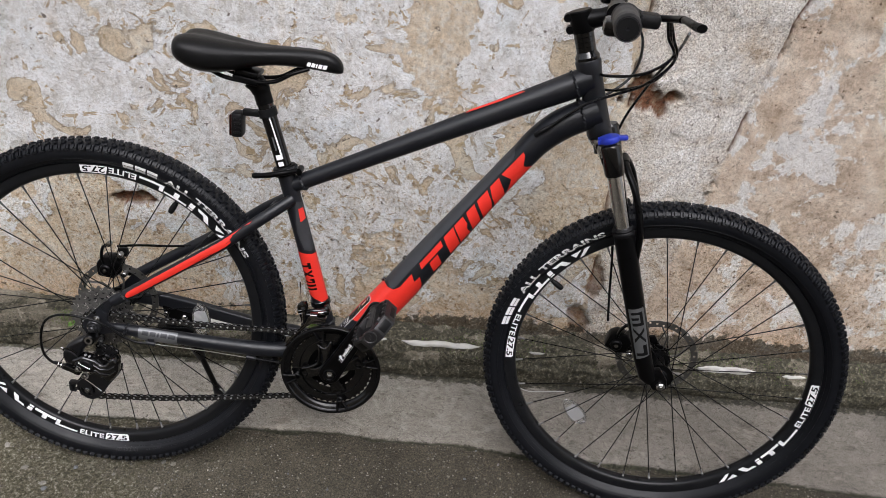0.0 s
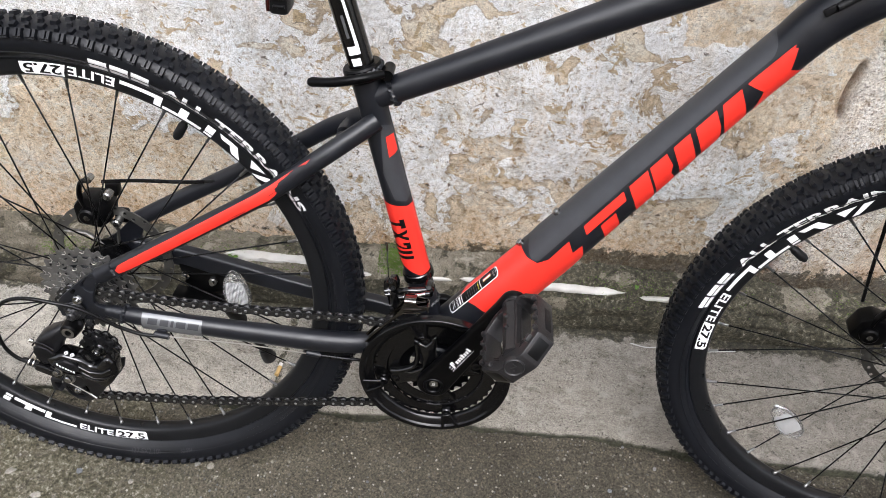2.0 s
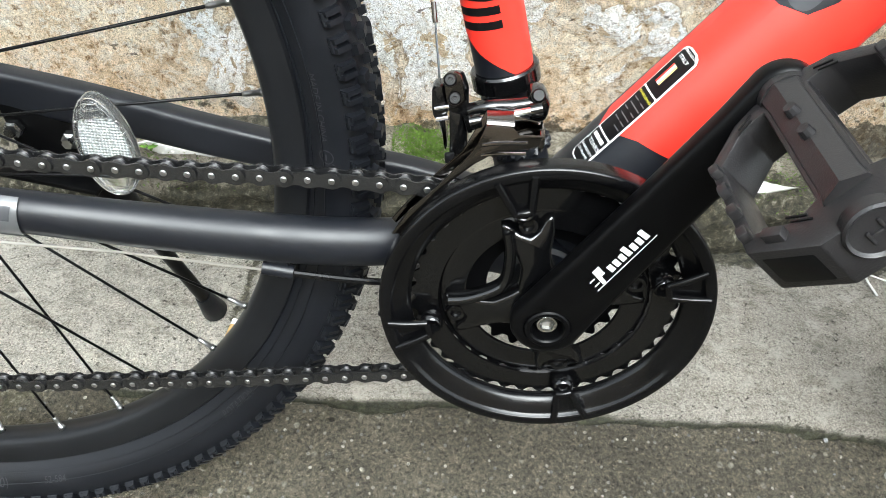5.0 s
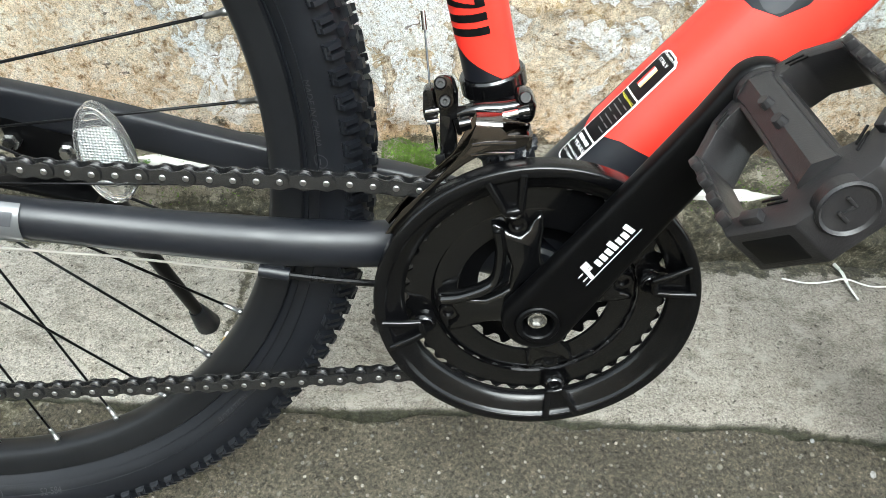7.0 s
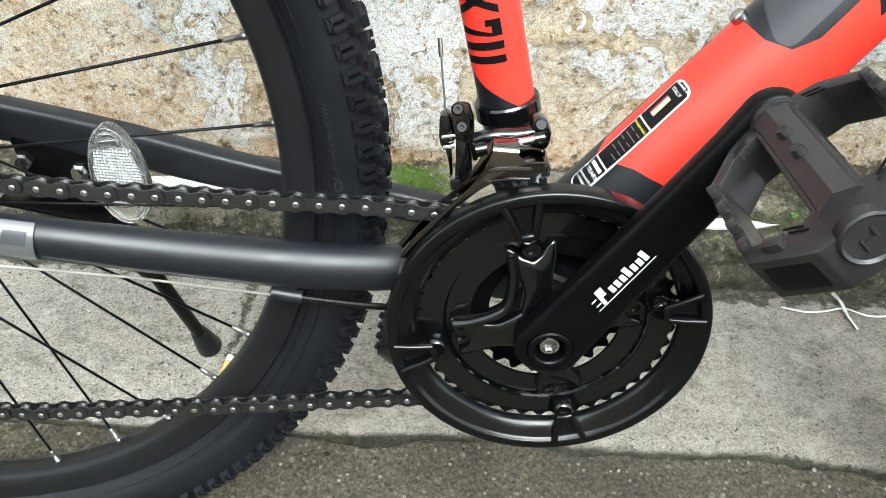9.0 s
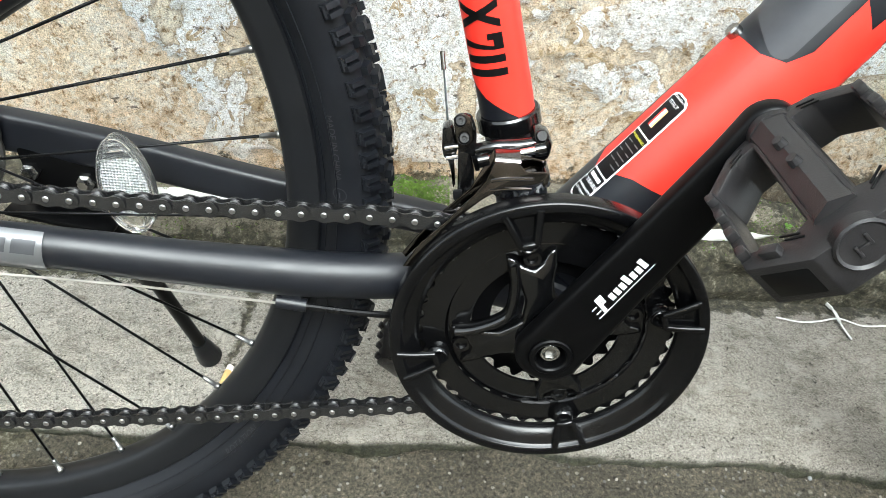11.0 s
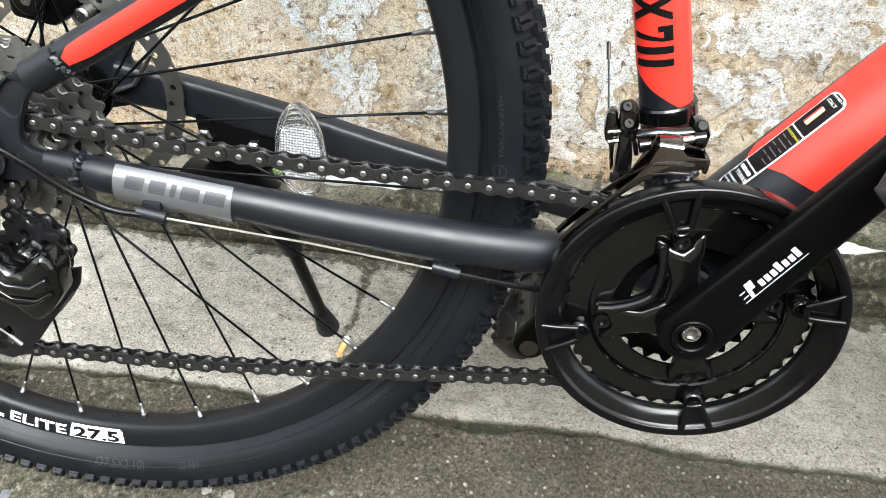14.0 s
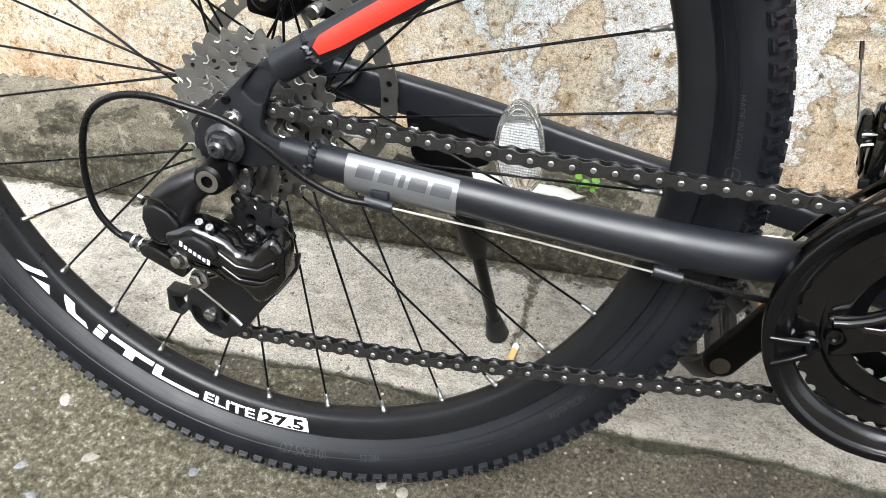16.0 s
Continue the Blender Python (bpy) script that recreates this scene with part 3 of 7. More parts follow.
def ground_masks(x, y):
    lip = step(y, edge_line(x) - 0.0012, edge_line(x) + 0.0012)
    into = edge_line(x) - y
    by_edge = step(into, -0.004, 0.0) * (1 - step(into, gap_width(x), gap_width(x) + 0.012))
    groove = step(into, -0.0015, 0.0005) * (1 - step(into, gap_width(x) - 0.0015, gap_width(x) + 0.001))
    joint = np.exp(-((x + 0.235 - (y - 1.6) * 0.05) / 0.006) ** 2) * lip
    by_foot = np.exp(-((y - 1.715) / 0.02) ** 2)
    green = step(fbm(x, y, 6, 4, 51), 0.45, 0.62) * (1 - lip) * step(y, 0.75, 1.1) * step(2.2 - np.abs(x), 0.0, 0.6)
    return {"moss": 0.35 * by_edge + 0.5 * green * step(-x, 0.2, 0.5) + 0.25 * green + 0.7 * joint + 0.8 * by_foot, "strip": lip, "groove": groove,
            # pale: shading towards +x put into the colour, plus slab tone and random stains
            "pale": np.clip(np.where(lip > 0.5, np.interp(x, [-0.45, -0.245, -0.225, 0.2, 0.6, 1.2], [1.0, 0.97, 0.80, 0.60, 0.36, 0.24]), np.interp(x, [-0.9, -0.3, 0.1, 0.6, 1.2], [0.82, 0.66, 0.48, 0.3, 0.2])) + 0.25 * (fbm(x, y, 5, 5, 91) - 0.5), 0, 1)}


def ground_material():
    """The cement strip and the rougher lane in one sheet."""
    m = STRIP_CONCRETE.copy()
    m.name = "lane_and_strip"
    nt = m.node_tree
    p = nt.nodes["Principled BSDF"]
    src = p.inputs["Base Color"].links[0].from_socket
    rough_col = ramp_node(nt, noise_node(nt, 11, 9, 0.7), [(0.28, (0.07, 0.063, 0.050)), (0.7, (0.145, 0.133, 0.109))])
    agg = ramp_node(nt, noise_node(nt, 260, 10, 0.82), [(0.36, (0.2, 0.19, 0.18)), (0.5, (0.9, 0.9, 0.88)), (0.64, (1.9, 1.85, 1.75))])
    rough_col = mix_node(nt, 0.85, rough_col, agg, "MULTIPLY")
    tc = nt.nodes.new("ShaderNodeTexCoord")
    vo = nt.nodes.new("ShaderNodeTexVoronoi")
    vo.inputs["Scale"].default_value = 55.0
    nt.links.new(tc.outputs["Object"], vo.inputs["Vector"])
    dots = ramp_node(nt, vo.outputs["Distance"], [(0.12, (1, 1, 1)), (0.2, (0, 0, 0))])
    few = ramp_node(nt, vo.outputs["Color"], [(0.4, (0, 0, 0)), (0.42, (1, 1, 1))])
    vo2 = nt.nodes.new("ShaderNodeTexVoronoi")
    vo2.inputs["Scale"].default_value = 150.0
    nt.links.new(tc.outputs["Object"], vo2.inputs["Vector"])
    grit = ramp_node(nt, vo2.outputs["Distance"], [(0.2, (1, 1, 1)), (0.3, (0, 0, 0))])
    some = ramp_node(nt, vo2.outputs["Color"], [(0.5, (0, 0, 0)), (0.53, (1, 1, 1))])
    grit = mix_node(nt, 1.0, grit, some, "MULTIPLY")
    shade = ramp_node(nt, vo2.outputs["Color"], [(0.5, (0.07, 0.066, 0.058)), (0.62, (0.26, 0.25, 0.23)), (0.76, (0.13, 0.135, 0.14)), (0.86, (0.48, 0.465, 0.43))])
    rough_col = mix_node(nt, grit, rough_col, shade)
    dots = mix_node(nt, 1.0, dots, few, "MULTIPLY")
    rough_col = mix_node(nt, dots, rough_col, ramp_node(nt, noise_node(nt, 40, 2), [(0.35, (0.1, 0.095, 0.08)), (0.65, (0.36, 0.35, 0.31))]))
    tone = ramp_node(nt, noise_node(nt, 300, 4, 0.75, None, 0.3), [(0.34, (0.32, 0.3, 0.27)), (0.47, (0.95, 0.95, 0.92)), (0.58, (1.15, 1.12, 1.05)), (0.66, (2.0, 1.95, 1.8))])
    rough_col = mix_node(nt, 1.0, rough_col, tone, "MULTIPLY")
    hole = ramp_node(nt, noise_node(nt, 110, 5, 0.65, None, 0.5), [(0.32, (0.25, 0.24, 0.2)), (0.38, (1, 1, 1))])
    rough_col = mix_node(nt, 0.9, rough_col, hole, "MULTIPLY")
    moss = attribute_node(nt, "moss")
    dark_moss = ramp_node(nt, noise_node(nt, 150, 6, 0.75), [(0.38, (0.03, 0.027, 0.017)), (0.48, (0.085, 0.077, 0.048)), (0.56, (0.15, 0.138, 0.1)), (0.64, (0.34, 0.325, 0.28))])
    rough_col = mix_node(nt, crisp(nt, moss, noise_node(nt, 50, 12, 0.78), 0.68), rough_col, dark_moss)
    both = mix_node(nt, attribute_node(nt, "strip"), rough_col, src)
    # paints the fall-off of light towards +x into strip and lane
    shade_tint = ramp_node(nt, attribute_node(nt, "pale"), [(0.0, (0.40, 0.385, 0.365)), (0.5, (0.70, 0.69, 0.67)), (1.0, (1.4, 1.4, 1.37))])
    both = mix_node(nt, 1.0, both, shade_tint, "MULTIPLY")
    dirt = ramp_node(nt, noise_node(nt, 160, 6, 0.75), [(0.4, (0.018, 0.02, 0.012)), (0.6, (0.06, 0.06, 0.036))])
    nt.links.new(mix_node(nt, ramp_node(nt, attribute_node(nt, "groove"), [(0.25, (0, 0, 0)), (0.7, (0.88, 0.88, 0.88))]), both, dirt), p.inputs["Base Color"])
    return m


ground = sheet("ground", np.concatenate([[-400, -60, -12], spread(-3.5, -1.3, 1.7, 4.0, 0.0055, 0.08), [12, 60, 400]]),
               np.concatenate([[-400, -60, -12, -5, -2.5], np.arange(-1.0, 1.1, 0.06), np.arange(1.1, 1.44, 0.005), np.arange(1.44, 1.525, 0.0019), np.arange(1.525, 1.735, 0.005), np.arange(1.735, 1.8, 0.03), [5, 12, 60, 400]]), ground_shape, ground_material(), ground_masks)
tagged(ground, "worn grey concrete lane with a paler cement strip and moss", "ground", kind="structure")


def foot_shape(x, s):
    """s runs from the ground up the front of the footing and back to the wall."""
    prof_s = [0.0, 0.15, 0.35, 0.6, 0.8, 1.0]
    y = np.interp(s, prof_s, [1.722, 1.712, 1.708, 1.722, 1.752, 1.80])
    z = np.interp(s, prof_s, [-0.01, 0.012, 0.055, 0.092, 0.101, 0.106])
    b = fbm(x, s, 9, 5, 61) - 0.5
    c = fbm(x, s * 0.12, 40, 4, 62) - 0.5
    low = 0.02 * (x + 0.2) * 0.5
    d = fbm(x, s * 0.15, 90, 3, 63) - 0.5
    y = y - (0.03 * b + 0.022 * c + 0.014 * d) * np.minimum(1, 4 * s) * (1 - 0.6 * s) + low * 0.6
    z = z + (0.022 * b + 0.018 * c + 0.008 * d) * np.minimum(1, 2 * s)
    return x, y, z


def foot_masks(x, s):
    worn = step(fbm(x, s * 0.25, 12, 5, 72), 0.5, 0.58) * step(s, 0.3, 0.6)
    return {"moss": 0.15 + 0.3 * step(x, -0.4, 0.1) + 0.6 * step(fbm(x, s * 0.2, 6, 5, 71), 0.36, 0.55) - 0.75 * worn}


footing = sheet("footing", spread(-3.2, -1.25, 1.65, 3.6, 0.005, 0.05), np.linspace(0, 1, 40), foot_shape, FOOT_CONCRETE, foot_masks)
tagged(footing, "rough mossy cement footing along the foot of the wall", "footing", kind="structure")


# ---- the bicycle: x forward, y to its left, z up, seen from its right side ----
bicycle = new("bicycle")
tagged(bicycle, "slate grey and red hardtail mountain bike leaning on its kickstand", "bicycle")
bicycle.matrix_basis = Matrix.Translation((-0.4238, 1.4055, -0.0178)) @ pose(0, 0, 0, 0, 0, -1.8) @ pose(0, 0, 0, -7.1)
REAR, BB, AXLE_F = Vector((0, 0, 0.344)), Vector((0.4425, 0, 0.2975)), Vector((1.074, 0, 0.344))


def group(name, parent, m=None, label=""):
    ob = new(name)
    ob.parent = parent
    if m:
        ob.matrix_basis = m
    return tagged(ob, label) if label else ob


# frame
frame_set = group("frame", bicycle, label="matte slate frame with red and grey panels")
DT_A, DT_D, DT_N, DT_R = Vector((0.4353, 0, 0.3069)), Vector((0.593, 0, 0.8052)), Vector((-0.8052, 0, 0.593)), 0.0268


def dt_radius(s):
    """The down tube swells towards the bottom bracket."""
    return float(np.interp(s, [0.0, 0.1, 0.2, 0.35, 0.45, 0.55], [0.0325, 0.0325, 0.0312, 0.0272, 0.0242, 0.0235]))


def dt_drop(s):
    """How far the tube's axis sags below the straight line near the bottom bracket."""
    return float(np.interp(s, [0.0, 0.1, 0.2, 0.3, 0.4, 0.5], [-0.009, -0.0095, -0.0085, -0.0055, -0.0025, 0.0]))


down_s = [0.02, 0.05, 0.1, 0.15, 0.2, 0.25, 0.3, 0.35, 0.4, 0.45, 0.5, 0.53]
bend = smooth_path([DT_A + DT_D * 0.53, (0.776, 0, 0.7695), (0.812, 0, 0.8015), (0.868, 0, 0.833)], 8)[1:]
part("down_tube", tube([DT_A + DT_D * s + DT_N * dt_drop(s) for s in down_s] + bend, [dt_radius(s) for s in down_s] + [0.0236 + 0.0035 * min(1, i / 14) for i in range(len(bend))], 40), SLATE, frame_set)
part("top_tube", tube([(0.350, 0, 0.640), (0.45, 0, 0.689), (0.598, 0, 0.762), (0.72, 0, 0.8215), (0.8335, 0, 0.877), (0.848, 0, 0.884)],
                      [0.0145, 0.0155, 0.0172, 0.0195, 0.0225, 0.023], 32, squash=[1.0, 1.0, 1.03, 1.04, 1.05, 1.05]), SLATE, frame_set)
ST_A, ST_D = Vector((0.3344, 0, 0.6648)), Vector((0.278, 0, -0.961)).normalized()
ST_R = 0.0158
part("seat_tube", tube([ST_A + ST_D * s for s in (0, 0.02, 0.1, 0.2, 0.3, 0.375)], [ST_R + 0.001, ST_R, ST_R, ST_R, ST_R, ST_R + 0.001], 32), SLATE, frame_set)
HT_D = Vector((-0.043, 0, 0.126)).normalized()
HT_B = Vector((0.8795, 0, 0.789))
part("head_tube", lathe(bmesh.new(), [(0, 0.0), (0, 0.0205), (0.003, 0.0222), (0.016, 0.0215), (0.03, 0.0205), (0.105, 0.0198), (0.118, 0.021), (0.131, 0.0222), (0.134, 0.021), (0.134, 0)],
                        40, HT_B, HT_D), SLATE, frame_set)
part("bottom_bracket_shell", lathe(bmesh.new(), [(-0.036, 0), (-0.036, 0.019), (-0.034, 0.0215), (0.034, 0.0215), (0.036, 0.019), (0.036, 0)], 32, BB), SLATE, frame_set)


def weld(centre, d, r, parent=frame_set, wob=0.0014):
    """A beaded weld ring."""
    s, u = basis(d)
    pts = [Vector(centre) + s * (r * math.cos(a)) + u * (r * math.sin(a)) + Vector(d).normalized() * (0.0012 * math.sin(a * 19)) for a in [2 * math.pi * k / 76 for k in range(77)]]
    b = bmesh.new()
    sweep(b, pts, [0.0022 + 0.0007 * math.sin(k * 2.4) for k in range(77)], 6, cap=False)
    part("weld", b, SLATE, parent)


weld((0.8215, 0, 0.8715), (0.9, 0, 0.44), 0.0222)
weld((0.842, 0, 0.8215), (0.9, 0, 0.38), 0.0272)
weld((0.3665, 0, 0.648), (0.9, 0, 0.44), 0.0152)
weld((0.4205, 0, 0.368), (0.28, 0, -0.96), 0.0165)
for side in (-1, 1):
    cs = smooth_path([(0.036, 0.0605, 0.3440), (0.085, 0.0595, 0.338), (0.155, 0.055, 0.331), (0.225, 0.047, 0.322), (0.295, 0.044, 0.3185), (0.335, 0.0395, 0.317), (0.365, 0.031, 0.3145), (0.395, 0.024, 0.310), (0.43, 0.02, 0.302)], 6)
    if side > 0:
        cs = smooth_path([(0.025, 0.060, 0.352), (0.085, 0.062, 0.345), (0.155, 0.056, 0.338), (0.225, 0.05, 0.328), (0.30, 0.045, 0.319), (0.36, 0.043, 0.314), (0.43, 0.03, 0.304)], 6)
    n = len(cs)
    part("chainstay", tube([(p[0], side * p[1], p[2]) for p in cs], [(0.0092 + 0.0038 * min(1, i / (n * 0.45))) * min(1, 0.72 + 0.07 * i) if side < 0 else 0.0088 for i in range(n)], 24, squash=1.12 if side < 0 else [1.75 - 0.65 * i / n for i in range(n)], square=1.0 if side < 0 else 0.45), SLATE, frame_set)
    ss = smooth_path([(0.352, 0.013, 0.617), (0.325, 0.026, 0.598), (0.29, 0.040, 0.573), (0.24, 0.050, 0.534), (0.15, 0.057, 0.474), (0.075, 0.060, 0.424), (0.036, 0.0605, 0.398)], 6)
    part("seatstay", tube([(p[0], side * p[1], p[2]) for p in ss], 0.0096, 20, squash=1.1), SLATE, frame_set)
    b = bmesh.new()
    shape = [(0.0418, 0.4105), (0.025, 0.3965), (0.0085, 0.3775), (-0.0075, 0.364), (-0.0185, 0.3535), (-0.0225, 0.343), (-0.0205, 0.3295), (-0.005, 0.3275), (0.018, 0.3285), (0.046, 0.3365),
             (0.058, 0.3385), (0.056, 0.351), (0.0415, 0.358), (0.036, 0.37), (0.042, 0.386), (0.057, 0.401)]
    window = [(0.0207, 0.3950), (0.0225, 0.3960), (0.0285, 0.3958), (0.0305, 0.3945), (0.0315, 0.3905), (0.0262, 0.3755), (0.0243, 0.3732), (0.0212, 0.3728), (0.0185, 0.3740), (0.0122, 0.3795), (0.0118, 0.3822)]
    if side < 0:
        shape = [(0.0380, 0.4105), (0.0240, 0.3995), (0.0130, 0.3900), (-0.0005, 0.3760), (-0.0135, 0.3630), (-0.0205, 0.3545), (-0.0230, 0.3430), (-0.0205, 0.3295), (-0.005, 0.3275), (0.018, 0.3285), (0.046, 0.3365),
                 (0.058, 0.3385), (0.056, 0.3495), (0.0370, 0.3500), (0.0285, 0.3512), (0.0245, 0.3545), (0.0236, 0.3607), (0.0256, 0.3705), (0.0298, 0.3822), (0.0357, 0.3900), (0.0455, 0.3968), (0.0590, 0.4040)]
    slab(b, shape, side * 0.058, side * 0.0645, 0.0014, holes=[window] if side < 0 else ())
    part("dropout", b, SLATE, frame_set)
    if side < 0:
        b = bmesh.new()
        slab(b, [(0.0215 + (x - 0.0215) * 1.12, 0.384 + (z - 0.384) * 1.08) for x, z in window], -0.0582, -0.0618, 0.0005)
        part("recess_plate", b, SLATE, frame_set)
        part("hanger_bolt", lathe(bmesh.new(), [(0, 0), (0.003, 0.0), (0.003, 0.0027), (0.0, 0.0027), (0.0, 0.0052), (-0.0015, 0.0063), (-0.004, 0.0068), (-0.004, 0)], 24, (0.0055, -0.0695, 0.361), (0, -1, 0)), ZINC, frame_set)
        part("hanger_bolt", lathe(bmesh.new(), [(0.002, 0), (0.002, 0.0026), (-0.002, 0.0028), (-0.002, 0)], 16, (0.0015, -0.0655, 0.3728), (0, -1, 0)), BLACK_ALLOY, frame_set)
weld((0.058, -0.0605, 0.3418), (0.98, 0, -0.19), 0.0098)
weld((0.0585, -0.0605, 0.4125), (0.83, 0, 0.55), 0.0090)
b = bmesh.new()
sweep(b, [(0.322, -0.031, 0.594), (0.315, -0.012, 0.5905), (0.314, 0, 0.59), (0.315, 0.012, 0.5905), (0.322, 0.031, 0.594)], 0.008, 14)
part("stay_bridge", b, SLATE, frame_set)


# painted panels on the tubes
def on_tube(origin, d, n, r, lift=0.0005, drop=None):
    """Lays (length along, arc round) on a tube, 0 facing the bike's right."""
    def place(u, v):
        q = r(u) if callable(r) else r
        a = v / q
        return origin + d * u + n * ((q + lift) * math.sin(a) + (drop(u) if drop else 0.0)) + Vector((0, -1, 0)) * ((q + lift) * math.cos(a))
    return place


dt, st = on_tube(DT_A, DT_D, DT_N, dt_radius, drop=dt_drop), on_tube(ST_A, ST_D, Vector((-ST_D.z, 0, ST_D.x)), ST_R)
PI = math.pi


def rounded(u0, u1, v0, v1, r, slant=0.0):
    pts = []
    for cx, cy, a in ((u1 - r, v1 - r, 0), (u0 + r, v1 - r, 90), (u0 + r, v0 + r, 180), (u1 - r, v0 + r, 270)):
        pts += [(x + slant * (z - v0), z) for x, z in arc(cx, cy, r, a, a + 90, 5)]
    return pts


red_low = [(0.098, -0.05), (0.1, 0.0), (0.093, 0.022), (0.078, 0.046), (0.09, 0.056), (0.185, 0.056), (0.187, 0.026), (0.193, 0.013), (0.206, 0.0075), (0.24, 0.008), (0.232, -0.006), (0.246, -0.007),
           (0.236, -0.021), (0.226, -0.032), (0.2, -0.044), (0.15, -0.05)]
part("red_panel", wrapped(polygons([red_low]), dt, 0.02, 0.004), RED, frame_set, "red painted panel")
part("grey_panel", wrapped(polygons([rounded(0.1865, 0.53, 0.0135, 0.062, 0.012, 0.4)]), on_tube(DT_A, DT_D, DT_N, dt_radius, 0.0008, dt_drop), 0.03, 0.004), SLATE_LIGHT, frame_set, "satin grey painted panel")
# the maker's mark as plain slanted shapes
SL = 0.5


def slanted(shapes, u, v0, h, w):
    return [[(u + x * w + SL * y * h, v0 + y * h) for x, y in s] for s in shapes]


marks = []
for u, w, shapes in ((0.247, 0.060, [[(0, .72), (1, .72), (1, 1), (0, 1)], [(.34, 0), (.72, 0), (.72, .64), (.34, .64)]]),
                     (0.315, 0.055, [[(0, 0), (.48, 0), (.48, 1), (0, 1)], [(.54, 0), (1.02, 0), (.94, .42), (1.02, .6), (.96, 1), (.54, 1)]]),
                     (0.377, 0.022, [[(0, 0), (1, 0), (1, 1), (0, 1)]]),
                     (0.406, 0.058, [[(0, 0), (.4, 0), (.47, .5), (.47, 1), (0, 1)], [(.53, 0), (1, 0), (1, 1), (.6, 1), (.53, .5)]]),
                     (0.471, 0.060, [[(-.06, 0), (.34, 0), (.5, .3), (.66, 0), (1.06, 0), (.76, .5), (1.0, 1), (.62, 1), (.5, .72), (.36, 1), (0, 1), (.24, .5)]])):
    marks += slanted(shapes, u, -0.0255, 0.0355, w)
part("side_emblem", wrapped(polygons(marks), dt, 0.03, 0.005), RED, frame_set, "red slanted block emblem")
top_axis = Vector((0.4835, 0, 0.237)).normalized()
tt = on_tube(Vector((0.350, 0, 0.640)), top_axis, Vector((-top_axis.z, 0, top_axis.x)), 0.0205)
part("red_panel", wrapped(polygons([[(0.335, 0.024), (0.345, 0.03), (0.535, 0.03), (0.53, 0.020), (0.46, 0.0215), (0.44, 0.0245), (0.40, 0.0225)]]), tt, 0.03, 0.004), RED, frame_set, "thin red stripe")
# seat tube: red sleeve, grey flash, number
part("red_panel", wrapped(polygons([[(0.163, 0.0495), (0.162, 0.013), (0.152, -0.017), (0.15, -0.0495), (0.232, -0.0495), (0.236, -0.022), (0.2465, -0.011), (0.262, 0.008), (0.27, 0.022), (0.272, 0.0495)]]), st, 0.02, 0.004), RED, frame_set, "red painted sleeve")
part("grey_panel", wrapped(polygons([[(0.056, 0.006), (0.064, 0.024), (0.15, 0.024), (0.156, 0.012), (0.15, 0.0), (0.115, -0.005)]]), st, 0.02, 0.004), SLATE_LIGHT, frame_set)
st2 = on_tube(ST_A, ST_D, Vector((-ST_D.z, 0, ST_D.x)), ST_R, 0.0009)
part("red_panel", wrapped(polygons([[(0.071, 0.008), (0.071, 0.019), (0.092, 0.019), (0.096, 0.006)]]), st2, 0.02, 0.004), RED, frame_set)
# the model mark as plain bars, reading down the tube
bars = [[(0.1767, 0.004), (0.1767, -0.0015), (0.189, -0.0015), (0.189, 0.004)], [(0.181, -0.0015), (0.181, -0.019), (0.185, -0.019), (0.185, -0.0015)],
        [(0.1915, 0.004), (0.1958, 0.004), (0.2068, -0.019), (0.2025, -0.019)], [(0.2025, 0.004), (0.2068, 0.004), (0.1958, -0.019), (0.1915, -0.019)],
        [(0.2095, 0.004), (0.2095, -0.004), (0.213, -0.004), (0.213, 0.004)], [(0.213, 0.004), (0.213, -0.001), (0.2185, -0.001), (0.2185, 0.004)], [(0.2165, -0.001), (0.2185, -0.001), (0.2165, -0.019), (0.2125, -0.019)],
        [(0.2215, 0.004), (0.2215, -0.019), (0.2258, -0.019), (0.2258, 0.004)], [(0.2292, 0.004), (0.2292, -0.019), (0.2335, -0.019), (0.2335, 0.004)]]
part("model_mark", wrapped(polygons(bars), st2, 0.02, 0.004), BLACK_DECAL, frame_set, "black bars of lettering on red")
# chainstay plate with the maker's mark as bars
cs_place = lambda u, v: Vector((0.088 + 0.0655 * u, -(0.0597 - 0.0047 * u) - 0.0126 * math.cos(v / 0.0115), 0.3378 - 0.0068 * u + 0.0142 * math.sin(v / 0.0115)))
part("silver_plate", wrapped(polygons([[(-0.085, -0.011), (1, -0.011), (1, 0.0135), (-0.085, 0.0135)]]), cs_place, 0.2, 0.003), SILVER, frame_set, "silver decal with a dark emblem")
cs_place2 = lambda u, v: cs_place(u, v) + Vector((0, -0.0004, 0.0002))
em = [[(x0, 0.0015), (x0 + w, 0.0015), (x0 + w + 0.02, 0.0085), (x0 + 0.02, 0.0085)] for x0, w in ((0.02, 0.17), (0.24, 0.15), (0.435, 0.05), (0.53, 0.17), (0.745, 0.19))]
part("emblem", wrapped(polygons(em), cs_place2, 0.2, 0.003), SLATE_LIGHT, frame_set)
# seatstay red panel
ss_pts = [Vector((0.296, -0.0385, 0.5775)), Vector((0.24, -0.050, 0.534)), Vector((0.15, -0.057, 0.474)), Vector((0.075, -0.060, 0.424)), Vector((0.062, -0.0605, 0.4155))]


def on_stay(u, v):
    k = max(0, min(int(u), 3))
    p = ss_pts[k].lerp(ss_pts[k + 1], u - k)
    d = (ss_pts[k + 1] - ss_pts[k]).normalized()
    s, up = basis(d)
    if up.z < 0:
        up = -up
    return p + s * (0.0102 * math.cos(v / 0.0102)) + up * (0.0112 * math.sin(v / 0.0102))


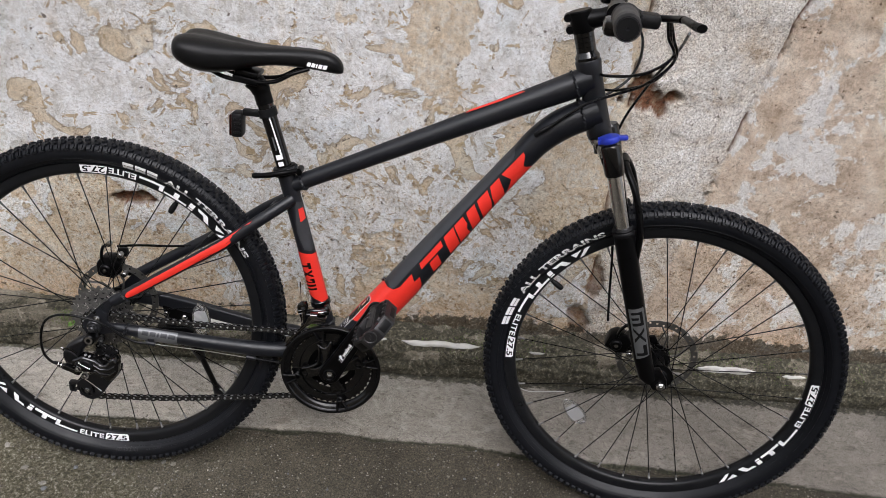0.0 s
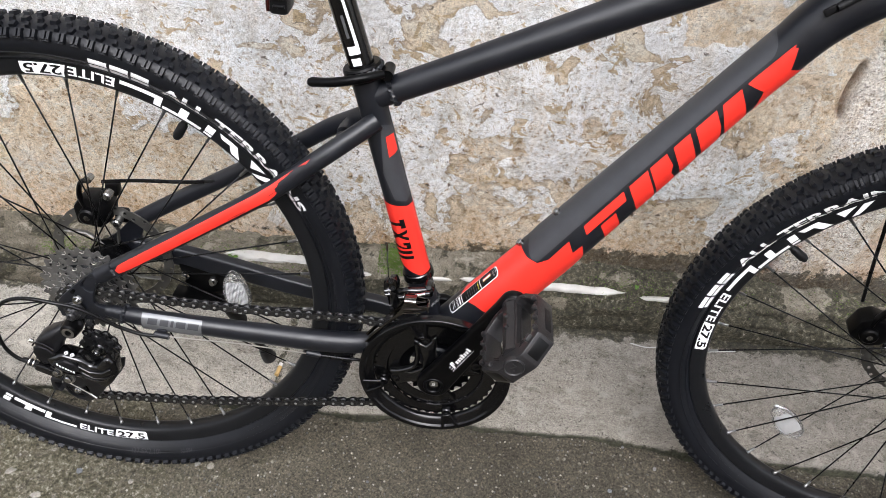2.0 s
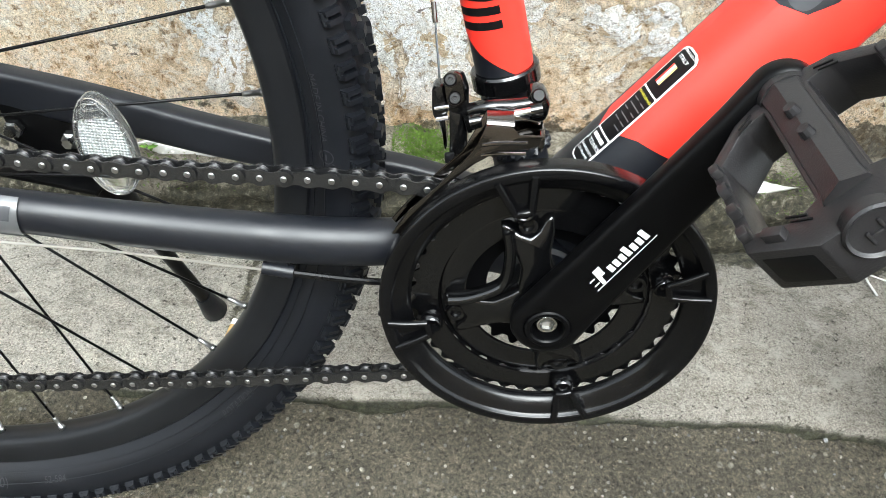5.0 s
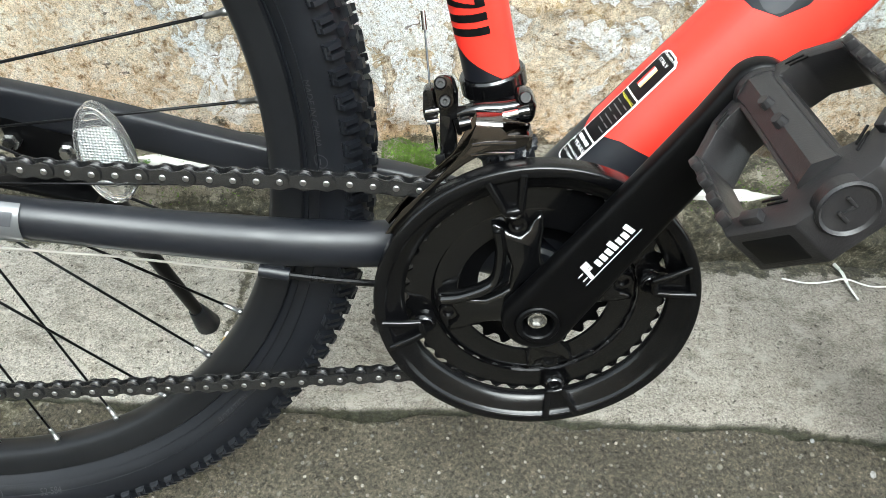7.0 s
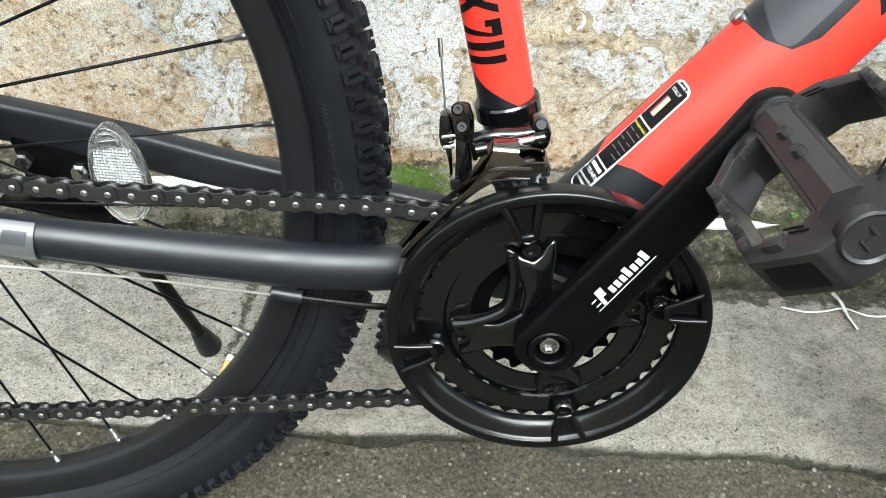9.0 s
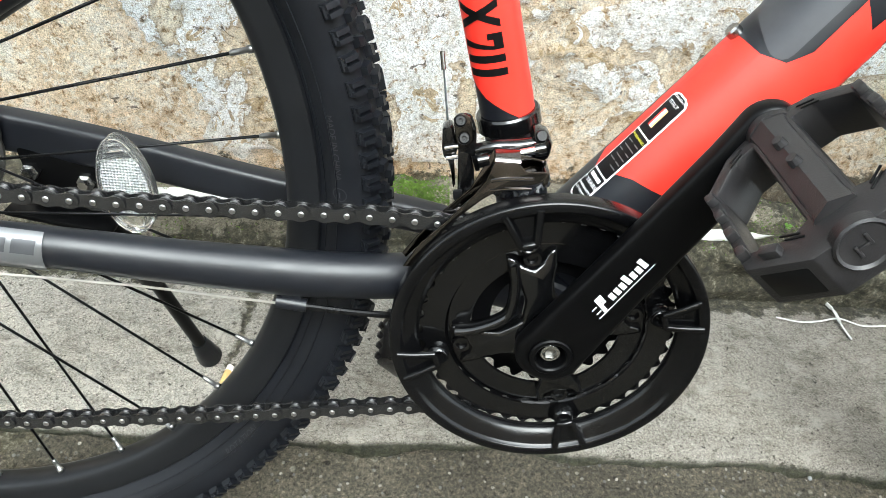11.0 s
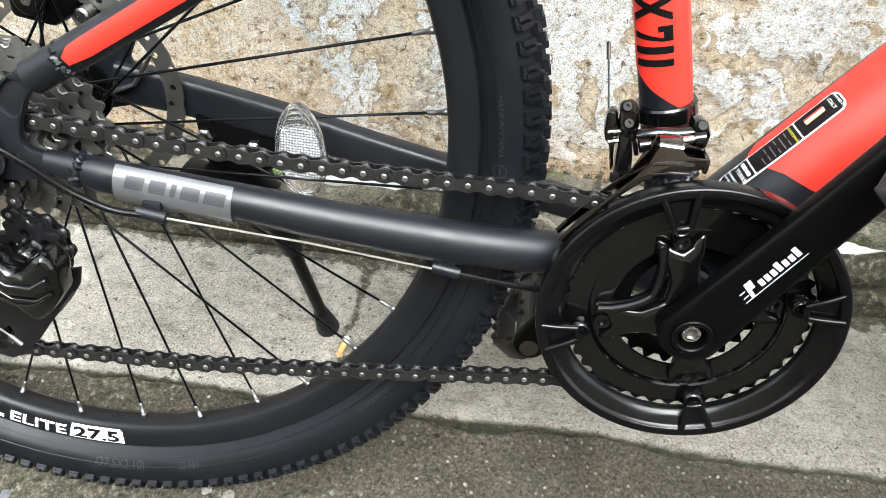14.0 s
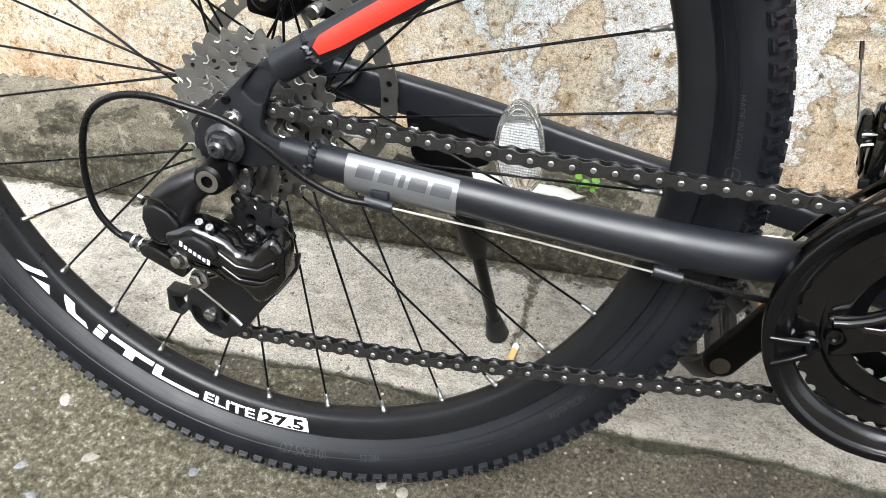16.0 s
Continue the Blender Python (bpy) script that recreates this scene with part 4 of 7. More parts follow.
part("red_panel", wrapped(polygons([[(0.1, 0.008), (0.45, 0.001), (1.0, -0.005), (3.0, -0.006), (3.95, -0.0045), (4.0, 0.001), (3.6, 0.0045), (0.8, 0.006), (0.35, 0.0085)]]), on_stay, 0.25, 0.003), RED, frame_set, "red stripe along the stay")


# warning sticker on the lower down tube
stick = group("warning_sticker", frame_set, label="black sticker with white border and small print")
UPV = 0.0100


def raised(lift):
    at = on_tube(DT_A, DT_D, DT_N, dt_radius, lift, dt_drop)
    return lambda u, v: at(0.101 + (u - 0.101) * 0.86, 0.0288 + (v - 0.0288) * 0.93 + UPV)


lift1, lift2 = raised(0.0009), raised(0.0013)
outer = [(0.0515, 0.0235), (0.053, 0.0215), (0.0555, 0.0205), (0.1465, 0.0205), (0.1495, 0.0222), (0.151, 0.0255), (0.151, 0.032), (0.1495, 0.0353), (0.1465, 0.037), (0.0555, 0.037), (0.053, 0.036), (0.0515, 0.034)]
part("border", wrapped(polygons([outer]), lift1, 0.02, 0.003), WHITE, stick)
cx = 0.101
for u0, u1, a0, a1 in ((0.0526, 0.0766, 0.003, 0.0005), (0.0778, 0.1152, 0.0005, 0.0005), (0.1164, 0.1498, 0.0005, 0.0036)):
    part("panel", wrapped(polygons([[(u0, 0.0215 + a0), (u0 + a0, 0.0215), (u1 - a1, 0.0215), (u1, 0.0215 + a1), (u1, 0.036 - a1), (u1 - a1, 0.036), (u0 + a0, 0.036), (u0, 0.036 - a0)]]), lift2, 0.02, 0.003), BLACK_DECAL, stick)
lift3 = raised(0.0017)


def sticker_words(words, u, v, size, mat):
    """Print that reads across the tube, its lines stepping down along it."""
    t = flat_text(words, size)
    w = max(p.co.x for p in t.verts)
    for p in t.verts:
        p.co = (u - size * 0.72 + p.co.y, v - p.co.x + w / 2, 0)
    part("print", wrapped(t, lift3, None, 0.004), mat, stick)


sticker_words("DESIGNED IN", 0.1488, 0.0288, 0.0022, WHITE)
sticker_words("ITALY", 0.1445, 0.0288, 0.0036, WHITE)
part("print", wrapped(polygons([[(0.1225, 0.0272), (0.1375, 0.0272), (0.1375, 0.0286), (0.1225, 0.0286)]]), lift3), FILTER, stick)
part("print", wrapped(polygons([[(0.1225, 0.0286), (0.1375, 0.0286), (0.1375, 0.0304), (0.1225, 0.0304)]]), lift3), WHITE, stick)
part("print", wrapped(polygons([[(0.1225, 0.0304), (0.1375, 0.0304), (0.1375, 0.0318), (0.1225, 0.0318)]]), lift3), RED, stick)
sticker_words("WARNING", 0.1128, 0.0285, 0.0028, YELLOW)
for k in range(6):
    w = (0.0125, 0.0118, 0.0128, 0.011, 0.0122, 0.006)[k]
    part("print", wrapped(polygons([[(0.1067 - k * 0.0042, 0.0225), (0.1076 - k * 0.0042, 0.0225), (0.1076 - k * 0.0042, 0.0225 + w * 0.9), (0.1067 - k * 0.0042, 0.0225 + w * 0.9)]]), lift3), SILVER, stick)
part("print", wrapped(polygons([[(0.0715, 0.023), (0.0742, 0.023), (0.0742, 0.034), (0.0715, 0.034)]]), lift3), WHITE, stick)
sticker_words("3 YEARS", 0.0695, 0.0288, 0.0042, WHITE)
sticker_words("WARRANTY", 0.0632, 0.0288, 0.0026, WHITE)
sticker_words("OF FRAME", 0.0596, 0.0288, 0.0026, WHITE)
for s in (0.1855, 0.2455):
    part("bottle_boss", lathe(bmesh.new(), [(0, 0), (0, 0.0045), (0.004, 0.0045), (0.005, 0.0035), (0.005, 0)], 16, DT_A + DT_D * s + DT_N * (dt_radius(s) + dt_drop(s)), DT_N), ZINC, frame_set)


# seat post, clamp, saddle, tail light
post = group("seatpost", bicycle)
PD = Vector((-0.31, 0, 0.951)).normalized()
P0 = ST_A + Vector((0.0, 0, 0.0))
part("post_tube", tube([P0 - PD * 0.02, P0 + PD * 0.04, P0 + PD * 0.135], 0.0136, 28), BLACK_GLOSS, post)
pt = on_tube(P0, PD, Vector((-PD.z, 0, PD.x)), 0.0136)
part("stripe", wrapped(polygons([[(0.012, -0.004), (0.02, -0.004), (0.02, 0.0055), (0.012, 0.0055)], [(0.024, -0.006), (0.033, -0.006), (0.033, 0.006), (0.024, 0.006)], [(0.033, -0.0062), (0.1, -0.0048), (0.1, -0.0024), (0.033, -0.003)]]), pt, 0.02, 0.003), WHITE, post)
part("stripe", wrapped(polygons([[(0.042, 0.0), (0.066, 0.0), (0.066, 0.003), (0.042, 0.003)]]), pt, 0.02, 0.003), SILVER, post)
P1 = P0 + PD * 0.135
b = bmesh.new()
sweep(b, smooth_path([P1 - PD * 0.012, P1 + PD * 0.008, P1 + PD * 0.02 + Vector((-0.003, 0, 0)), P1 + PD * 0.03 + Vector((-0.012, 0, 0))], 5), [0.0137] * 6 + [0.015] * 10, 20, squash=1.1)
part("post_head", b, BLACK_ALLOY, post)
b = bmesh.new()
block(b, P1 + Vector((-0.026, 0, 0.03)), (0.044, 0.05, 0.012), 0.003, pose(0, 0, 0, 0, 8, 0))
block(b, P1 + Vector((-0.024, 0, 0.042)), (0.04, 0.05, 0.009), 0.003, pose(0, 0, 0, 0, 8, 0))
lathe(b, [(-0.004, 0), (-0.004, 0.005), (0.004, 0.005), (0.004, 0)], 14, P1 + Vector((-0.024, 0, 0.05)), (0, 0, 1))
part("saddle_clamp", b, BLACK_ALLOY, post)
clamp = group("seat_clamp", bicycle)
part("collar", lathe(bmesh.new(), [(-0.007, 0.0158), (-0.007, 0.0195), (-0.005, 0.021), (0.007, 0.021), (0.009, 0.0195), (0.009, 0.0140)], 36, ST_A, PD), BLACK_ALLOY, clamp)
b = bmesh.new()
sweep(b, smooth_path([ST_A + Vector((0.022, -0.014, 0.006)), ST_A + Vector((0.0, -0.026, 0.003)), ST_A + Vector((-0.028, -0.026, -0.004)), ST_A + Vector((-0.054, -0.018, -0.010))], 6), [0.004, 0.0045, 0.0045, 0.0045] + [0.005] * 12 + [0.005, 0.0055, 0.004], 12)
part("lever", b, BLACK_ALLOY, clamp)
part("bolt", lathe(bmesh.new(), [(-0.012, 0), (-0.012, 0.006), (0.012, 0.006), (0.012, 0)], 16, ST_A + Vector((0.026, -0.002, 0.004))), BLACK_ALLOY, clamp)
weld(ST_A + Vector((-0.0, 0, 0.004)), PD, 0.0195, clamp)


def saddle_mesh():
    """Shell lofted from nose to tail: half-width, top and bottom heights."""
    rows = [(0.4285, 0.006, 0.858, 0.849), (0.424, 0.014, 0.870, 0.8465), (0.412, 0.0185, 0.879, 0.8465), (0.395, 0.020, 0.8835, 0.8485), (0.365, 0.0215, 0.8845, 0.851), (0.33, 0.025, 0.883, 0.852), (0.30, 0.032, 0.8815, 0.850),
            (0.27, 0.043, 0.8825, 0.843), (0.24, 0.056, 0.886, 0.834), (0.21, 0.067, 0.890, 0.829), (0.185, 0.072, 0.8925, 0.833), (0.165, 0.070, 0.8915, 0.843), (0.155, 0.061, 0.887, 0.852), (0.151, 0.04, 0.879, 0.860)]
    b, rings = bmesh.new(), []
    for i, (x, w, top, bot) in enumerate(rows):
        ring = []
        tail = max(0, (0.30 - x) / 0.15)
        for k in range(28):
            a = 2 * math.pi * k / 28
            c, s = math.cos(a), math.sin(a)
            yy = w * math.copysign(abs(c) ** 0.75, c)
            zz = (top + bot) / 2 + (top - bot) / 2 * math.copysign(abs(s) ** 0.8, s)
            groove = 0.006 * math.exp(-(yy / 0.011) ** 2) * (1 if s > 0 else 0) * min(1, tail * 1.2 + 0.2)
            ring.append(b.verts.new((x, yy, zz - groove + (0.004 * tail * (abs(yy) / w) if s > 0 else 0))))
        rings.append(ring)
    for p, q in zip(rings, rings[1:]):
        for k in range(28):
            b.faces.new((p[k], p[(k + 1) % 28], q[(k + 1) % 28], q[k]))
    b.faces.new(rings[0][::-1])
    b.faces.new(rings[-1])
    return b


saddle = group("saddle", bicycle, label="smooth black vinyl saddle")
cover = part("cover", saddle_mesh(), SADDLE_VINYL, saddle, smooth=60)
sub = cover.modifiers.new("round", "SUBSURF")
sub.levels = sub.render_levels = 1
for side in (-1, 1):
    part("rail", tube(smooth_path([(0.372, side * 0.012, 0.852), (0.345, side * 0.02, 0.842), (0.315, side * 0.0215, 0.826), (0.27, side * 0.0215, 0.8215), (0.23, side * 0.023, 0.8265), (0.20, side * 0.03, 0.842)], 6), 0.0036, 10), BLACK_ALLOY, saddle)
sb = [[(x, 0.0), (x + w, 0.0), (x + w + 0.002, 0.0068), (x + 0.002, 0.0068)] for x, w in ((0.003, .006), (.0105, .0058), (.018, .0022), (.022, .006), (.0295, .0065))]
part("emblem", wrapped(polygons(sb), lambda u, v: Vector((0.366 + u, -0.0212 + 0.0045 * max(0, u - 0.02) / 0.02 * 0.5 + 0.0 * v, 0.8585 + v - 0.1 * u)) + Vector((0, -0.0012, 0))), WHITE, saddle, "small white emblem")
tail = group("tail_light", bicycle, label="small black tail light with a dark red lens")
TL = P0 + PD * 0.108
part("band", lathe(bmesh.new(), [(-0.007, 0.0136), (-0.007, 0.0165), (0.007, 0.0165), (0.007, 0.0136)], 28, TL, PD), BLACK_PLASTIC, tail)
b = bmesh.new()
block(b, TL + Vector((-0.028, 0, -0.004)), (0.03, 0.014, 0.012), 0.003)
part("bracket", b, BLACK_PLASTIC, tail)
b = bmesh.new()
block(b, TL + Vector((-0.051, 0, -0.026)), (0.02, 0.03, 0.044), 0.005)
part("case", b, BLACK_PLASTIC, tail)
b = bmesh.new()
block(b, TL + Vector((-0.0615, 0, -0.027)), (0.006, 0.025, 0.038), 0.0025)
part("lens", b, RED_LENS, tail)
for k in range(4):
    b = bmesh.new()
    block(b, TL + Vector((-0.05, -0.0155, -0.014 - 0.008 * k)), (0.012, 0.003, 0.003), 0.0008)
    part("rib", b, BLACK_PLASTIC, tail)


# ---- wheels ----
def tyre_mesh():
    prof = [(-0.0095, 0.294), (-0.0108, 0.3002), (-0.0128, 0.3018), (-0.0195, 0.307), (-0.0245, 0.314), (-0.0262, 0.3215), (-0.0255, 0.329), (-0.0225, 0.3345), (-0.0165, 0.3378), (-0.008, 0.3395), (0, 0.34)]
    prof = prof + [(-h, r) for h, r in prof[-2::-1]]
    b = turned(prof, seg=180)
    # moulded line on each sidewall
    return b


def knobs(b_verts, b_faces):
    """Blocks of the tread: rows of (sideways, radius, size along, size across, height, phase, count)."""
    rows = []
    n = 144
    for s in (-1, 1):
        rows += [(s * 0.0243, 0.3322, 0.0036, 0.0105, 0.0044, -0.17, n, s * 0.85), (s * 0.0243, 0.3322, 0.0036, 0.0105, 0.0038, 0.17, n, s * 0.85), (s * 0.0262, 0.3290, 0.0080, 0.0036, 0.0030, 0.0, n, s * 1.15),
                 (s * 0.0165, 0.3372, 0.0066, 0.0066, 0.0044, 0.5, n, s * 0.45), (s * 0.0068, 0.3392, 0.0072, 0.0072, 0.0044, 0.1 + 0.2 * s, n, s * 0.12)]
    for y, r, la, wa, h, ph, cnt, tilt in rows:
        for k in range(cnt):
            a = 2 * math.pi * (k + ph) / cnt
            big = 1.0 if k % 2 or abs(y) > 0.02 else 0.8
            tang, rad = Vector((-math.sin(a), 0, math.cos(a))), Vector((math.cos(a), 0, math.sin(a)))
            out = (rad * math.cos(tilt) + Vector((0, 1, 0)) * math.sin(tilt)).normalized()
            acr = tang.cross(out)
            c = rad * r + Vector((0, y, 0))
            i = len(b_verts)
            skew = (0.45 if abs(y) < 0.02 else 0.0) * (1 if y > 0 else -1) * (1 if k % 2 else -1)
            for lift, f in ((-0.0012, 1.08), (h, 0.8)):
                for du, dw in ((-1, -1), (1, -1), (1, 1), (-1, 1)):
                    b_verts.append(c + out * lift + tang * (du * la / 2 * f * big + skew * dw * wa * 0.25) + acr * (dw * wa / 2 * f))
            b_faces += [(i + 4, i + 5, i + 6, i + 7)] + [(i + q, i + (q + 1) % 4, i + 4 + (q + 1) % 4, i + 4 + q) for q in range(4)]


def rim_mesh():
    prof = [(-0.0112, 0.3005), (-0.0128, 0.2992), (-0.0128, 0.288), (-0.0105, 0.2815), (-0.006, 0.2785), (0, 0.2778)]
    prof = prof + [(-h, r) for h, r in prof[-2::-1]] + [(0.0085, 0.296), (-0.0085, 0.296)]
    return turned(prof, seg=144, closed=True)


def on_rim(r0, a0, turn=0.0):
    """u metres round the rim from a0 degrees, v metres inward from r0; reads from the right, tops to the hub."""
    def place(u, v):
        r = r0 - v
        a = radians(a0 + turn) + u / 0.29
        d = 0.0132 if r > 0.288 else 0.0132 - (0.288 - r) * 0.36
        return Vector((r * math.cos(a), -d, r * math.sin(a)))
    return place


def on_sidewall(r0, a0, up=1, lift=0.0004):
    hs = [0.0122, 0.0190, 0.0247, 0.0264, 0.0258, 0.0228]
    rs = [0.3012, 0.306, 0.314, 0.3215, 0.329, 0.3345]

    def place(u, v):
        r = r0 + up * v
        a = radians(a0) - up * u / r0
        return Vector((r * math.cos(a), -float(np.interp(r, rs, hs)) - lift, r * math.sin(a)))
    return place


def letters_on(words, size, place, step_u=0.006):
    t = flat_text(words, size)
    return wrapped(t, place, step_u, 0.003)


def text_width(words, size):
    t = flat_text(words, size)
    w = max(v.co.x for v in t.verts)
    t.free()
    return w


def spoke_mesh(start, end):
    b = bmesh.new()
    sweep(b, [start, end], 0.0010, 8)
    return b


def wheel(name, parent, m, flange_r, flange_y, spin, reflector_at):
    w = group(name, parent, m)
    verts, faces = [], []
    knobs(verts, faces)
    me = mesh_from("tread", verts, faces, RUBBER, 30)
    part("tyre", tyre_mesh(), RUBBER, w, "black knobbly rubber tyre", smooth=50)
    link("tread", me, w, smooth=30)
    part("rim", rim_mesh(), RIM_BLACK, w, "satin black double-wall rim", smooth=40)
    # seams on the side of the tyre
    for r, d in ((0.3045, 0.0186), (0.3118, 0.0238)):
        part("moulding_line", turned([(-d - 0.0006, r - 0.0004), (-d - 0.0011, r), (-d - 0.0006, r + 0.0004)], seg=120), RUBBER, w)
    # spokes: 32, crossing, alternately to either flange
    made = {}
    for k in range(32):
        a = 2 * math.pi * (k + 0.5) / 32 + radians(spin)
        side = -1 if k % 2 else 1
        lead = 1 if k % 4 in (1, 2) else -1
        if (side, lead) not in made:
            fy = flange_y[0] if side < 0 else flange_y[1]
            fa = radians(74) * lead
            s = Vector((flange_r * math.cos(fa), fy + side * -0.002 * lead, flange_r * math.sin(fa)))
            e = Vector((0.2775, side * 0.002, 0))
            q = s.lerp(e, 0.955)
            me_s = bpy.data.meshes.new("spoke")
            b = spoke_mesh(s, e)
            b.to_mesh(me_s)
            b.free()
            me_s.materials.append(SPOKE_BLACK)
            me_s.shade_smooth()
            b = bmesh.new()
            d = (e - s).normalized()
            lathe(b, [(-0.0135, 0), (-0.0135, 0.0014), (-0.011, 0.0018), (-0.003, 0.0018), (-0.003, 0.0024), (0.001, 0.0026), (0.001, 0)], 10, e, d)
            me_n = bpy.data.meshes.new("nipple")
            b.to_mesh(me_n)
            b.free()
            me_n.materials.append(NIPPLE)
            me_n.shade_smooth()
            made[side, lead] = (me_s, me_n)
        turn = Matrix.Rotation(-a, 4, "Y")
        again("spoke", made[side, lead][0], w, turn)
        again("nipple", made[side, lead][1], w, turn)
    return w


def rim_words(w, start):
    """White rim graphics, twice round: large angular bars, a small word and a boxed number; start: where the word begins."""
    for turn in (0.0, 180.0):
        wide = 0.050 / text_width("ELITE", 0.0152)
        word = on_rim(0.2965, start, turn)
        part("rim_print", wrapped(flat_text("ELITE", 0.0152, 0.0003), lambda u, v: word(u * wide, v), 0.004, 0.002), WHITE, w, "white rim lettering")
        box = on_rim(0.2972, start + 10.4, turn)
        part("rim_print", wrapped(polygons([[(0, 0), (0.0485, 0), (0.0485, 0.0115), (0.046, 0.0145), (0.0025, 0.0145)]]), box, 0.006, 0.002), WHITE, w)
        wide2 = 0.040 / text_width("27.5", 0.0150)
        part("rim_print", wrapped(flat_text("27.5", 0.0150, 0.0004), lambda u, v: box(u * wide2 + 0.004, v + 0.0018) + Vector((0, -0.0005, 0)), 0.004, 0.002), BLACK_DECAL, w)
        shapes = [[(-.05, 0), (-.004, 0), (-.004, .0042), (-.05, .0042)], [(-.05, .0042), (-.042, .0042), (-.042, .0128), (-.05, .0128)],
                  [(-.098, .0128), (-.098, .0086), (-.052, .0086), (-.052, .0128)], [(-.08, 0), (-.07, 0), (-.07, .0086), (-.08, .0086)],
                  [(-.112, 0), (-.102, 0), (-.102, .0085), (-.112, .0085)], [(-.112, .0098), (-.102, .0098), (-.102, .0128), (-.112, .0128)],
                  [(-.152, .0128), (-.14, .0128), (-.133, .0048), (-.122, .0048), (-.117, 0), (-.14, 0)],
                  [(-.182, 0), (-.16, 0), (-.166, .0085)], [(-.2, 0), (-.189, 0), (-.172, .0128), (-.18, .0128)]]
        part("rim_print", wrapped(polygons(shapes), on_rim(0.2968, start, turn), 0.006, 0.002), WHITE, w, "white angular bars")
        dash = [[(x, 0), (x + 0.009, 0), (x + 0.009, 0.0022), (x, 0.0022)] for x in (-0.19, -0.17, -0.15, -0.125, -0.1, -0.075, -0.055, -0.03, 0.0, 0.03)]
        far = on_rim(0.2968, start, turn)
        part("rim_print", wrapped(polygons(dash), lambda u, v: Vector((1, -1, 1)) * far(u, v), 0.006), WHITE, w)


def hub(w, half, flange_r, flange_y, disc_side=1):
    part("hub", lathe(bmesh.new(), [(-half, 0), (-half, 0.006), (-half + 0.008, 0.008), (flange_y[0] - 0.003, 0.016), (flange_y[0] - 0.003, flange_r + 0.004), (flange_y[0] + 0.001, flange_r + 0.004), (flange_y[0] + 0.004, 0.016), (0, 0.014),
                                    (flange_y[1] - 0.004, 0.016), (flange_y[1] - 0.001, flange_r + 0.004), (flange_y[1] + 0.003, flange_r + 0.004), (flange_y[1] + 0.003, 0.02), (half - 0.01, 0.016), (half - 0.006, 0.007), (half, 0.006), (half, 0)], 40), BLACK_ALLOY, w)


def rotor(w, y):
    """A 160 mm brake disc: slotted ring on six arms."""
    b = bmesh.new()
    ring = [(0.08 - 0.0012 * (k % 6 == 0), 2 * math.pi * k / 96) for k in range(96)]
    drilled = [[(0.0668 * math.cos(2 * math.pi * k / 72), 0.0668 * math.sin(2 * math.pi * k / 72)) for k in range(72)]]
    for k in range(36):
        a, r = 2 * math.pi * k / 36, 0.0702 + 0.0032 * (k % 3)
        drilled.append([(r * math.cos(a) + 0.0025 * math.cos(math.pi * q / 4), r * math.sin(a) + 0.0025 * math.sin(math.pi * q / 4)) for q in range(8)])
    slab(b, [(r * math.cos(a), r * math.sin(a)) for r, a in ring], y - 0.001, y + 0.001, 0, drilled)
    part("brake_disc", b, ROTOR_STEEL, w, "drilled steel brake disc")
    for k in range(6):
        a = radians(60 * k)
        b = bmesh.new()
        sweep(b, [(0.02 * math.cos(a), y, 0.02 * math.sin(a)), (0.045 * math.cos(a + 0.25), y, 0.045 * math.sin(a + 0.25)), (0.068 * math.cos(a + 0.55), y, 0.068 * math.sin(a + 0.55))], 0.0035, 8, squash=0.5)
        part("disc_arm", b, ROTOR_STEEL, w)
    part("disc_centre", lathe(bmesh.new(), [(y - 0.002, 0.012), (y - 0.002, 0.026), (y + 0.002, 0.026), (y + 0.002, 0.012)], 36, closed=True), BLACK_ALLOY, w)


def spoke_reflector(w, centre, turn):
    b = bmesh.new()
    pts = [(0.0165 * math.cos(a) * (1.0 - 0.12 * math.sin(a)), 0.033 * math.sin(a)) for a in [2 * math.pi * k / 28 for k in range(28)]]
    slab(b, pts, -0.004, 0.003, 0.0012)
    m = Matrix.Translation(centre) @ Matrix.Rotation(radians(turn), 4, "Y")
    bmesh.ops.transform(b, matrix=m, verts=b.verts)
    part("reflector", b, CLEAR, w, "clear oval spoke reflector")
    b = bmesh.new()
    inner = [(x * 0.84, max(-0.0175, min(0.0165, z * 0.9)) + 0.0022 * (1 - (x / 0.0165) ** 2) * (1 if z > 0 else -1)) for x, z in pts]
    slab(b, inner, -0.0052, -0.0042, 0.0003)
    bmesh.ops.transform(b, matrix=m, verts=b.verts)
    part("lattice_panel", b, LATTICE, w, "whitish lattice of small prisms")
    for k, grow in ((0, 0.97), (1, 0.86)):
        b = tube([(x * grow, -0.0046, z * grow) for x, z in pts + pts[:1]], 0.0011 - 0.0003 * k, 8)
        bmesh.ops.transform(b, matrix=m, verts=b.verts)
        part("reflector_rim", b, CLEAR, w)
    for path in (((-0.0125, 0.0172), (0, 0.0200), (0.0125, 0.0172)), ((-0.0125, -0.0180), (0, -0.0205), (0.0125, -0.0180)), ((-0.007, 0.0205), (-0.0045, 0.0282), (0.004, 0.0282), (0.0065, 0.0212)), ((-0.0045, 0.0240), (0.005, 0.0246)), ((-0.006, -0.0215), (-0.004, -0.0275), (0.005, -0.0275), (0.0068, -0.0215))):
        b = tube([(x, -0.0052, z) for x, z in path], 0.0009, 8)
        bmesh.ops.transform(b, matrix=m, verts=b.verts)
        part("reflector_rib", b, CLEAR, w)


